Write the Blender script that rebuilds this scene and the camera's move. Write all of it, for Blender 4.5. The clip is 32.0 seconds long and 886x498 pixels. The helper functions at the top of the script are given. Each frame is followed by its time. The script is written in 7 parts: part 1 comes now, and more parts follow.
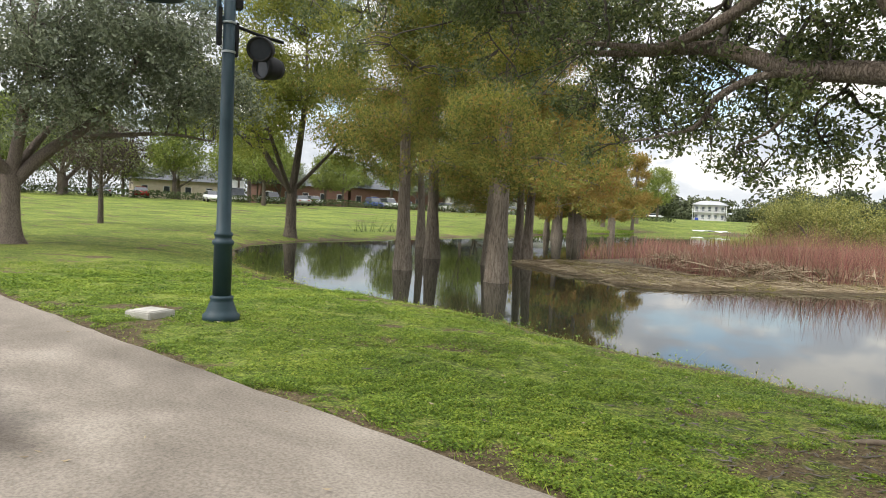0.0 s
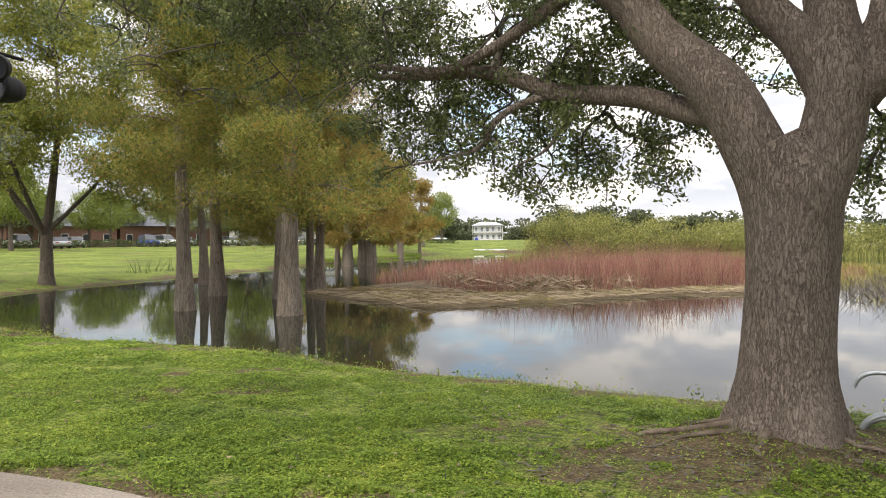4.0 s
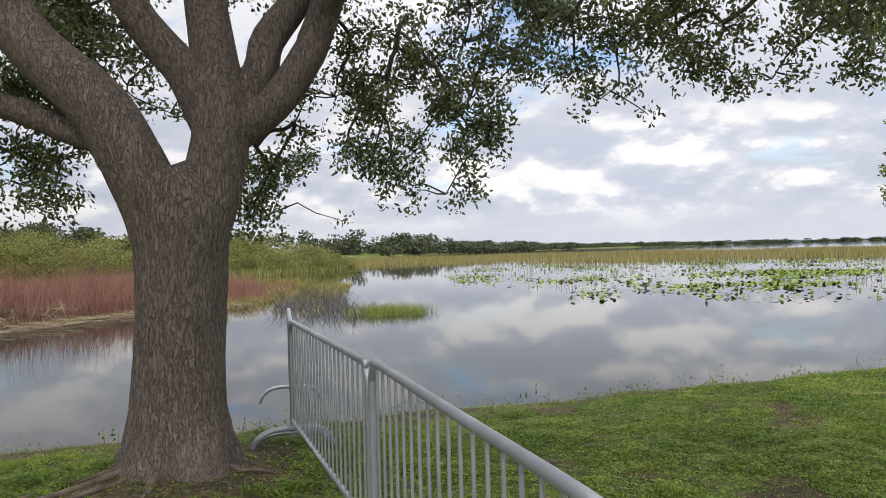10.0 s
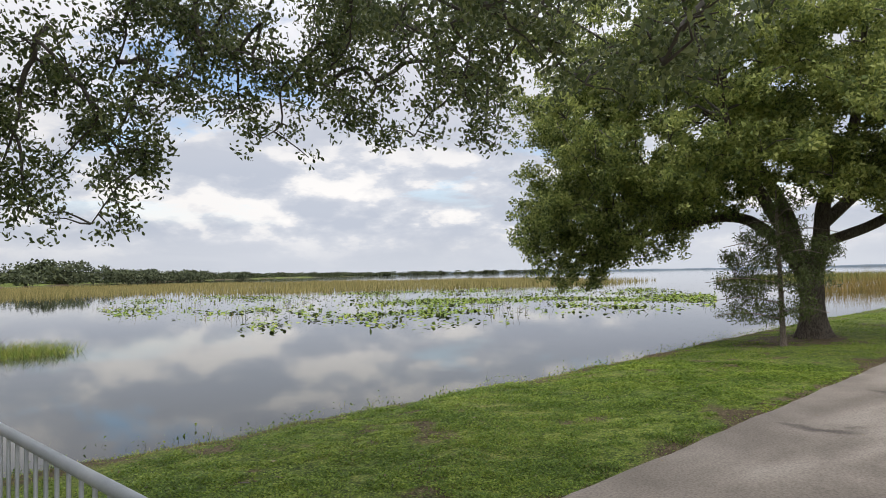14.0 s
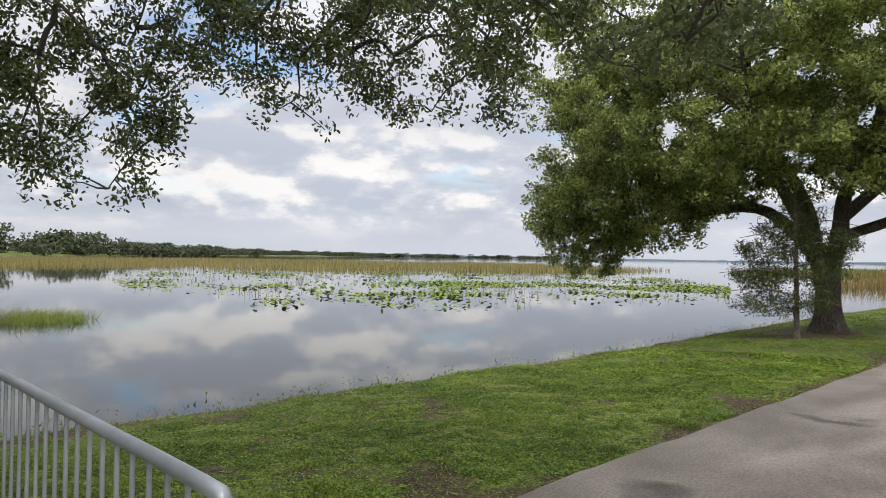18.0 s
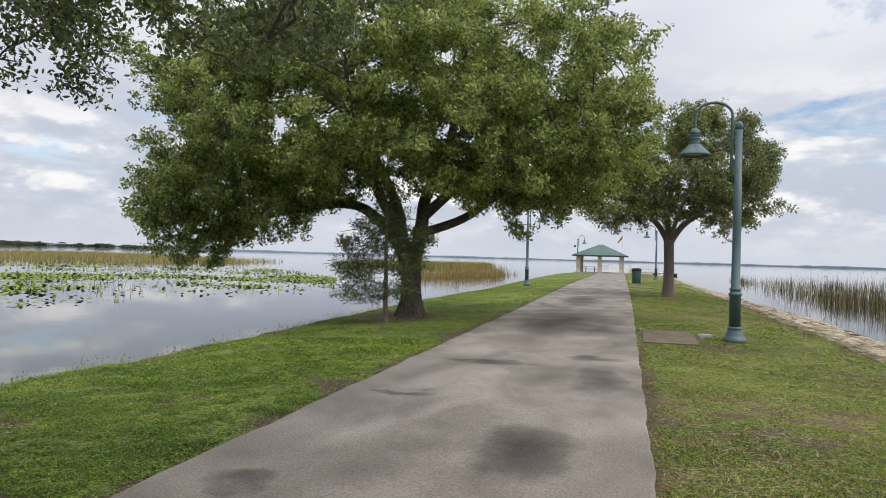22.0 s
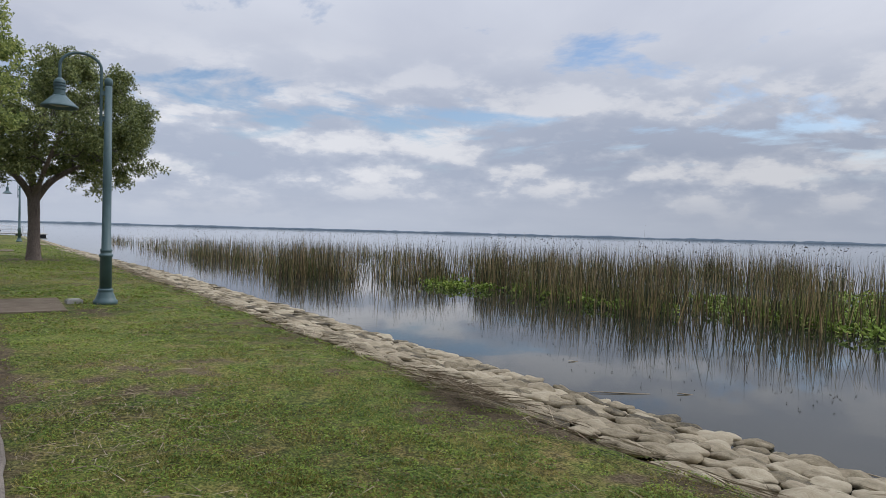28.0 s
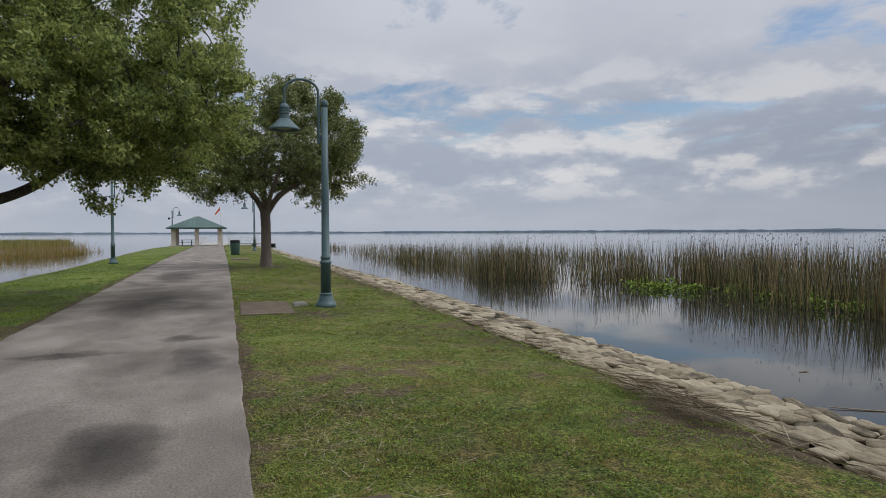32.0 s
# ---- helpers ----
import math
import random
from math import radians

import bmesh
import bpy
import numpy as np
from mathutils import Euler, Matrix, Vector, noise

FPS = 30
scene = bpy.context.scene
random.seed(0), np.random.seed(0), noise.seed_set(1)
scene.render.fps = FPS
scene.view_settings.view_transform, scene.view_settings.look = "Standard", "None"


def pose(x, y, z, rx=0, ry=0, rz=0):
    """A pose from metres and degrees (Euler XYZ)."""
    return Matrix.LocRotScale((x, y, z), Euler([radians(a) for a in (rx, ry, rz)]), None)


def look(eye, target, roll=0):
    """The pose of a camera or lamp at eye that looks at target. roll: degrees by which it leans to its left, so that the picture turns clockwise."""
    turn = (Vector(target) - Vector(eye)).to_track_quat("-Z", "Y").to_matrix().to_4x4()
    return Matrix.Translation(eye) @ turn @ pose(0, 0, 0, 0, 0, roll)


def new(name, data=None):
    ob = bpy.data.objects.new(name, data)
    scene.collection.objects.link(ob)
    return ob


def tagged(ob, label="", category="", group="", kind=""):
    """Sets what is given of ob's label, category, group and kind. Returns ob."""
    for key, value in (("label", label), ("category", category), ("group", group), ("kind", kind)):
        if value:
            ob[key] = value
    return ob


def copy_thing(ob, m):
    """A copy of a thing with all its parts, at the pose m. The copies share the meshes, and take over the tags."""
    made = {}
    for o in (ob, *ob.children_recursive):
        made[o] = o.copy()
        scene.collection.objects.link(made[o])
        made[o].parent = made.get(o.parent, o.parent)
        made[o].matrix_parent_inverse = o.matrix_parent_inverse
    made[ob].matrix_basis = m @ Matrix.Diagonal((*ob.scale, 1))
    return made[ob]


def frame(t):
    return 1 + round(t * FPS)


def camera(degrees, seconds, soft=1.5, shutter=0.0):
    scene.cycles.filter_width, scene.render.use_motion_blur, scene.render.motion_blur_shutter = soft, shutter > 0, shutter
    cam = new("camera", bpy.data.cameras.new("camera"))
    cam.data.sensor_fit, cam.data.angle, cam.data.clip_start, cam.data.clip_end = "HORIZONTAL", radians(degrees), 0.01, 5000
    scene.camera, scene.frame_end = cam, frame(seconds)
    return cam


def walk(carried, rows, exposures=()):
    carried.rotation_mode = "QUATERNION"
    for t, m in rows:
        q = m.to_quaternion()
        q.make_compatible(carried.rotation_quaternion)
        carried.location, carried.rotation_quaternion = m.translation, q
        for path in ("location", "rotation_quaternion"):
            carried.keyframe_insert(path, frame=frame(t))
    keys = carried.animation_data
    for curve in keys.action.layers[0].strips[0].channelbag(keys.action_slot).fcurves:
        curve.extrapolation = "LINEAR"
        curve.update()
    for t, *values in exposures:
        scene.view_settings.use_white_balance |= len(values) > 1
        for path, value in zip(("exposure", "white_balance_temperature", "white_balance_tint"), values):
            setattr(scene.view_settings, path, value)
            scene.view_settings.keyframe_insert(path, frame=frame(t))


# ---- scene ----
cam = camera(66.44, 32.0, soft=0.9)
PATH = [
    (0, (0.919, 0.061, 1.564), (-0.4874, 1.4776, 1.4492), 2.68),
    (0.5, (0.886, 0.212, 1.591), (-0.4823, 1.6693, 1.6498), 0.57),
    (1, (0.898, 0.309, 1.565), (-0.3883, 1.8365, 1.6667), -0.78),
    (1.5, (0.874, 0.356, 1.558), (-0.1736, 2.0577, 1.6371), -1.19),
    (2, (0.815, 0.299, 1.550), (-0.0759, 2.0892, 1.5825), -0.46),
    (2.5, (0.777, 0.239, 1.546), (-0.0299, 2.0691, 1.5510), -0.49),
    (3, (0.762, 0.226, 1.542), (-0.0455, 2.0556, 1.5374), -0.49),
    (3.5, (0.769, 0.219, 1.533), (0.0155, 2.0713, 1.5269), -0.82),
    (4, (0.733, 0.229, 1.539), (-0.1829, 2.0073, 1.5192), -0.58),
    (4.5, (0.730, 0.227, 1.526), (-0.1849, 2.0049, 1.4832), 0.11),
    (6.5, (0.722, 0.289, 1.624), (-0.2228, 2.0497, 1.5332), -0.60),
    (7, (0.751, 0.268, 1.608), (-0.1399, 2.0561, 1.5099), -0.88),
    (7.5, (0.761, 0.261, 1.573), (0.0332, 2.1207, 1.4677), -0.81),
    (8, (0.802, 0.290, 1.609), (0.3709, 2.2384, 1.4682), -0.95),
    (8.5, (0.860, 0.358, 1.625), (0.7228, 2.3485, 1.4903), -0.95),
    (9, (0.978, 0.456, 1.638), (1.0670, 2.4537, 1.5821), -1.43),
    (9.5, (1.106, 0.545, 1.642), (1.3942, 2.5237, 1.6366), -2.15),
    (10, (1.188, 0.584, 1.645), (1.7558, 2.5016, 1.6517), -1.45),
    (10.5, (1.160, 0.581, 1.646), (2.0734, 2.3601, 1.6726), -1.98),
    (11, (1.107, 0.523, 1.631), (2.2989, 2.1288, 1.6189), -0.13),
    (11.5, (1.126, 0.496, 1.640), (2.4459, 1.9987, 1.6153), -0.56),
    (12, (1.200, 0.471, 1.653), (2.5202, 1.9741, 1.6517), -0.27),
    (12.5, (1.231, 0.417, 1.671), (2.5466, 1.9231, 1.6803), -1.70),
    (13, (1.242, 0.414, 1.677), (2.5721, 1.9063, 1.7353), -0.29),
    (13.5, (1.217, 0.401, 1.697), (2.5883, 1.8546, 1.7741), -1.38),
    (15.5, (1.227, 0.375, 1.648), (2.6111, 1.8188, 1.6823), 1.14),
    (16, (1.245, 0.429, 1.631), (2.4927, 1.9917, 1.6568), 0.77),
    (16.5, (1.250, 0.443, 1.628), (2.4992, 2.0044, 1.6530), 1.34),
    (17, (1.252, 0.442, 1.630), (2.5238, 1.9855, 1.6547), 1.24),
    (17.5, (1.253, 0.435, 1.635), (2.5558, 1.9523, 1.6604), 0.94),
    (18, (1.234, 0.399, 1.633), (2.5832, 1.8747, 1.6578), 0.85),
    (18.5, (1.251, 0.372, 1.649), (2.6866, 1.7646, 1.6800), 0.42),
    (19, (1.274, 0.322, 1.669), (2.7607, 1.6590, 1.7161), -0.14),
    (19.5, (1.293, 0.273, 1.667), (2.8416, 1.5370, 1.7174), 0.78),
    (20, (1.295, 0.245, 1.661), (2.9738, 1.3322, 1.6923), 1.26),
    (20.5, (1.244, 0.239, 1.654), (3.0171, 1.1638, 1.6542), 1.09),
    (21, (1.271, 0.253, 1.635), (3.1006, 1.0611, 1.6116), 1.79),
    (21.5, (1.288, 0.237, 1.647), (3.1618, 0.9347, 1.6521), 1.29),
    (22, (1.297, 0.228, 1.637), (3.2212, 0.7732, 1.6598), 1.61),
    (22.5, (1.317, 0.232, 1.633), (3.2797, 0.6139, 1.6620), 1.10),
    (23, (1.311, 0.194, 1.627), (3.2997, 0.4060, 1.6602), 1.84),
    (23.5, (1.266, 0.220, 1.615), (3.2615, 0.3536, 1.6485), 2.09),
    (24, (1.254, 0.223, 1.615), (3.2488, 0.3606, 1.6474), 1.94),
    (24.5, (1.226, 0.246, 1.622), (3.2230, 0.3501, 1.6531), 2.87),
    (26.5, (1.184, 0.079, 1.658), (3.1605, -0.2282, 1.6686), 1.24),
    (27, (1.225, 0.091, 1.657), (3.1301, -0.5135, 1.5995), 1.66),
    (27.5, (1.221, 0.114, 1.642), (2.9739, -0.8477, 1.5949), 1.47),
    (28, (1.234, 0.119, 1.667), (2.8979, -0.9896, 1.6202), 1.55),
    (28.5, (1.254, 0.091, 1.665), (2.9256, -1.0071, 1.6290), 1.80),
    (29, (1.253, 0.107, 1.683), (2.9134, -1.0077, 1.6665), 1.97),
    (29.5, (1.259, 0.132, 1.676), (2.8702, -1.0526, 1.6641), 1.70),
    (30, (1.232, 0.122, 1.673), (2.7917, -1.1304, 1.6634), 1.41),
    (30.5, (1.196, 0.057, 1.672), (2.7649, -1.1835, 1.6629), 1.54),
    (31, (1.230, 0.009, 1.674), (2.8937, -1.1014, 1.6598), -0.05),
    (31.5, (1.295, 0.096, 1.681), (3.0682, -0.8281, 1.6424), 0.52),
    (32, (1.372, 0.135, 1.685), (3.2821, -0.4554, 1.6353), -0.25),
]
walk(cam, [(t, look(eye, target, roll)) for t, eye, target, roll in PATH],
     exposures=[(0, 0.66, 6850, 9), (1.5, 0.82, 7000, 13), (4, 0.74, 7050, 13), (7.5, 0.62, 6950, 13), (9, 0.3, 6500, 14), (11, 0.05, 6550, 12), (17, 0.0, 6550, 12), (22, 0.0, 6450, 12), (26.5, -0.25, 6250, 13), (28, -0.35, 6050, 13), (32, -0.55, 6200, 12)])

# ---- light ----
SUN_EL, SUN_AZ = radians(42), radians(200)
world = bpy.data.worlds.new("sky")
scene.world = world
world.use_nodes = True
wt = world.node_tree
wt.nodes.clear()


def wmath(op, a, b=None, clamp=False):
    n = wt.nodes.new("ShaderNodeMath")
    n.operation, n.use_clamp = op, clamp
    for i, v in enumerate((a, b)):
        if v is None:
            continue
        if isinstance(v, (int, float)):
            n.inputs[i].default_value = v
        else:
            wt.links.new(v, n.inputs[i])
    return n.outputs[0]


def wramp(src, stops):
    n = wt.nodes.new("ShaderNodeValToRGB")
    n.color_ramp.elements[0].position, n.color_ramp.elements[0].color = stops[0][0], (*stops[0][1], 1)
    n.color_ramp.elements[1].position, n.color_ramp.elements[1].color = stops[-1][0], (*stops[-1][1], 1)
    for p, c in stops[1:-1]:
        e = n.color_ramp.elements.new(p)
        e.color = (*c, 1)
    wt.links.new(src, n.inputs[0])
    return n.outputs[0]


w_sky = wt.nodes.new("ShaderNodeTexSky")
w_sky.sky_type, w_sky.sun_disc = "NISHITA", False
w_sky.sun_elevation, w_sky.sun_rotation = SUN_EL, SUN_AZ
w_co = wt.nodes.new("ShaderNodeTexCoord")
w_sep = wt.nodes.new("ShaderNodeSeparateXYZ")
wt.links.new(w_co.outputs["Generated"], w_sep.inputs[0])
w_up = wmath("MAXIMUM", w_sep.outputs[2], 0.0)
# clouds lie on a flat layer: the direction is divided by its height
w_den = wmath("ADD", w_up, 0.13)
w_cx, w_cy = wmath("DIVIDE", w_sep.outputs[0], w_den), wmath("DIVIDE", w_sep.outputs[1], w_den)
w_com = wt.nodes.new("ShaderNodeCombineXYZ")
wt.links.new(w_cx, w_com.inputs[0])
wt.links.new(w_cy, w_com.inputs[1])


def wnoise(scale, detail, rough, distortion, shift):
    m = wt.nodes.new("ShaderNodeMapping")
    m.inputs["Location"].default_value = shift
    m.inputs["Scale"].default_value = (scale, scale, scale)
    wt.links.new(w_com.outputs[0], m.inputs[0])
    n = wt.nodes.new("ShaderNodeTexNoise")
    n.inputs["Scale"].default_value, n.inputs["Detail"].default_value = 1.0, detail
    n.inputs["Roughness"].default_value, n.inputs["Distortion"].default_value = rough, distortion
    wt.links.new(m.outputs[0], n.inputs["Vector"])
    return n.outputs[0]


w_tone = wramp(wnoise(0.55, 6, 0.5, 0.3, (3.2, 1.1, 0)),
               [(0.30, (0.56, 0.595, 0.66)), (0.43, (0.65, 0.675, 0.735)), (0.53, (0.74, 0.762, 0.805)), (0.66, (0.84, 0.85, 0.88))])
# heaped clouds low over the lake, seen from the side, their upper edges lit
def wheap(shift):
    m = wt.nodes.new("ShaderNodeMapping")
    m.inputs["Scale"].default_value = (3.2, 3.2, 7.5)
    m.inputs["Location"].default_value = (0.4, 2.1, 0.35 + shift)
    wt.links.new(w_co.outputs["Generated"], m.inputs[0])
    n = wt.nodes.new("ShaderNodeTexNoise")
    n.inputs["Scale"].default_value, n.inputs["Detail"].default_value, n.inputs["Roughness"].default_value = 2.1, 8.0, 0.55
    wt.links.new(m.outputs[0], n.inputs["Vector"])
    return n.outputs[0]


w_here = wheap(0.0)
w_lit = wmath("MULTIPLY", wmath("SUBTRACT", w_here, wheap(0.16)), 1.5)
w_heap = wmath("ADD", wmath("MULTIPLY", wmath("SUBTRACT", w_here, 0.5), 1.15), wmath("ADD", w_lit, 0.5), True)
w_heap_tone = wramp(w_heap, [(0.34, (0.52, 0.58, 0.68)), (0.48, (0.61, 0.66, 0.74)), (0.57, (0.71, 0.75, 0.81)), (0.63, (0.88, 0.89, 0.90)), (0.76, (1.04, 1.03, 1.0))])
w_band = wramp(w_up, [(0.0, (0.12, 0.12, 0.12)), (0.035, (0.45, 0.45, 0.45)), (0.07, (0.85, 0.85, 0.85)), (0.15, (0.8, 0.8, 0.8)), (0.27, (0.0, 0.0, 0.0))])
w_layers = wt.nodes.new("ShaderNodeMix")
w_layers.data_type = "RGBA"
wt.links.new(w_band, w_layers.inputs["Factor"])
wt.links.new(w_tone, w_layers.inputs["A"])
wt.links.new(w_heap_tone, w_layers.inputs["B"])
w_haze = wt.nodes.new("ShaderNodeMix")
w_haze.data_type = "RGBA"
wt.links.new(wramp(w_up, [(0.0, (0.9, 0.9, 0.9)), (0.075, (0.0, 0.0, 0.0))]), w_haze.inputs["Factor"])
wt.links.new(w_layers.outputs["Result"], w_haze.inputs["A"])
w_haze.inputs["B"].default_value = (0.64, 0.69, 0.76, 1)
w_tone = w_haze.outputs["Result"]
w_gap = wramp(wnoise(0.95, 7, 0.6, 0.3, (1.7, 6.3, 2)), [(0.545, (0, 0, 0)), (0.625, (0.95, 0.95, 0.95))])
w_gap = wmath("MULTIPLY", w_gap, wramp(w_up, [(0.07, (0, 0, 0)), (0.16, (1, 1, 1))]))
w_lift = wmath("ADD", wmath("MULTIPLY", wmath("POWER", w_up, 2.6), 2.6), 0.98)
# away from the veiled sun the cloud is duller
w_away = wmath("MAXIMUM", wmath("ADD", wmath("MULTIPLY", w_sep.outputs[0], -0.87), wmath("MULTIPLY", w_sep.outputs[1], 0.5)), 0.0)
w_lift = wmath("MULTIPLY", w_lift, wmath("SUBTRACT", 1.0, wmath("MULTIPLY", w_away, 0.17)))
# a duller bank of cloud low over the southern lake
w_bank = wmath("MAXIMUM", wmath("ADD", wmath("MULTIPLY", w_sep.outputs[0], 0.44), wmath("MULTIPLY", w_sep.outputs[1], -0.9)), 0.0)
w_bank = wmath("MULTIPLY", wmath("POWER", w_bank, 9.0), wramp(w_up, [(0.0, (1, 1, 1)), (0.12, (0.9, 0.9, 0.9)), (0.3, (0, 0, 0))]))
w_lift = wmath("MULTIPLY", w_lift, wmath("SUBTRACT", 1.0, wmath("MULTIPLY", w_bank, 0.2)))
w_cloud = wt.nodes.new("ShaderNodeVectorMath")
w_cloud.operation = "SCALE"
wt.links.new(w_tone, w_cloud.inputs[0])
wt.links.new(w_lift, w_cloud.inputs["Scale"])
w_blue = wt.nodes.new("ShaderNodeVectorMath")
w_blue.operation = "SCALE"
w_blue.inputs["Scale"].default_value = 0.15
wt.links.new(w_sky.outputs[0], w_blue.inputs[0])
w_mix = wt.nodes.new("ShaderNodeMix")
w_mix.data_type = "RGBA"
wt.links.new(w_gap, w_mix.inputs["Factor"])
wt.links.new(w_cloud.outputs[0], w_mix.inputs["A"])
wt.links.new(w_blue.outputs[0], w_mix.inputs["B"])
w_bg = wt.nodes.new("ShaderNodeBackground")
w_bg.inputs["Strength"].default_value = 1.0
wt.links.new(w_mix.outputs["Result"], w_bg.inputs[0])
w_out = wt.nodes.new("ShaderNodeOutputWorld")
wt.links.new(w_bg.outputs[0], w_out.inputs[0])

sun = new("sun", bpy.data.lights.new("sun", "SUN"))
sun.data.energy, sun.data.angle, sun.data.color = 1.3, radians(12), (1.0, 0.95, 0.87)
sun.rotation_euler = (radians(90) - SUN_EL, 0, radians(180) - SUN_AZ)

# ---- materials ----


def material(name, stops, scale=1.0, detail=6.0, rough=0.85, bump=0.0, bump_scale=20.0, stretch=(1, 1, 1), island=0.0, metal=0.0,
             fine=0.25, specular=0.5, translucent=0.0, bump_rough=0.6, dist=0.02, per_object=0.0):
    """Colour from two noises through a ramp; island or per_object shifts each piece; fine relief by bump."""
    m = bpy.data.materials.new(name)
    m.use_nodes = True
    t = m.node_tree
    t.nodes.clear()
    link = t.links.new
    co = t.nodes.new("ShaderNodeTexCoord")
    mp = t.nodes.new("ShaderNodeMapping")
    mp.inputs["Scale"].default_value = stretch
    geo = t.nodes.new("ShaderNodeNewGeometry")
    link(geo.outputs["Position"] if not per_object else co.outputs["Object"], mp.inputs[0])
    n1 = t.nodes.new("ShaderNodeTexNoise")
    n1.inputs["Scale"].default_value, n1.inputs["Detail"].default_value = scale, detail
    link(mp.outputs[0], n1.inputs["Vector"])
    n2 = t.nodes.new("ShaderNodeTexNoise")
    n2.inputs["Scale"].default_value, n2.inputs["Detail"].default_value = bump_scale, 4.0
    n2.inputs["Roughness"].default_value = bump_rough
    link(mp.outputs[0], n2.inputs["Vector"])
    mix = t.nodes.new("ShaderNodeMix")
    mix.inputs["Factor"].default_value = fine
    link(n1.outputs[0], mix.inputs["A"])
    link(n2.outputs[0], mix.inputs["B"])
    val = mix.outputs["Result"]
    if island or per_object:
        src = geo.outputs["Random Per Island"]
        if per_object:
            oi = t.nodes.new("ShaderNodeObjectInfo")
            src = oi.outputs["Random"]
        mix2 = t.nodes.new("ShaderNodeMix")
        mix2.inputs["Factor"].default_value = max(island, per_object)
        link(val, mix2.inputs["A"])
        link(src, mix2.inputs["B"])
        val = mix2.outputs["Result"]
    ramp = t.nodes.new("ShaderNodeValToRGB")
    els = ramp.color_ramp.elements
    els[0].position, els[0].color = stops[0][0], (*stops[0][1], 1)
    els[1].position, els[1].color = stops[-1][0], (*stops[-1][1], 1)
    for p, c in stops[1:-1]:
        els.new(p).color = (*c, 1)
    link(val, ramp.inputs[0])
    b = t.nodes.new("ShaderNodeBsdfPrincipled")
    link(ramp.outputs[0], b.inputs["Base Color"])
    b.inputs["Roughness"].default_value, b.inputs["Metallic"].default_value = rough, metal
    b.inputs["Specular IOR Level"].default_value = specular
    if bump:
        bp = t.nodes.new("ShaderNodeBump")
        bp.inputs["Strength"].default_value, bp.inputs["Distance"].default_value = bump, dist
        link(n2.outputs[0], bp.inputs["Height"])
        link(bp.outputs[0], b.inputs["Normal"])
    shader = b.outputs[0]
    if translucent:
        tr = t.nodes.new("ShaderNodeBsdfTranslucent")
        link(ramp.outputs[0], tr.inputs[0])
        ms = t.nodes.new("ShaderNodeMixShader")
        ms.inputs[0].default_value = translucent
        link(shader, ms.inputs[1])
        link(tr.outputs[0], ms.inputs[2])
        shader = ms.outputs[0]
    out = t.nodes.new("ShaderNodeOutputMaterial")
    link(shader, out.inputs[0])
    return m


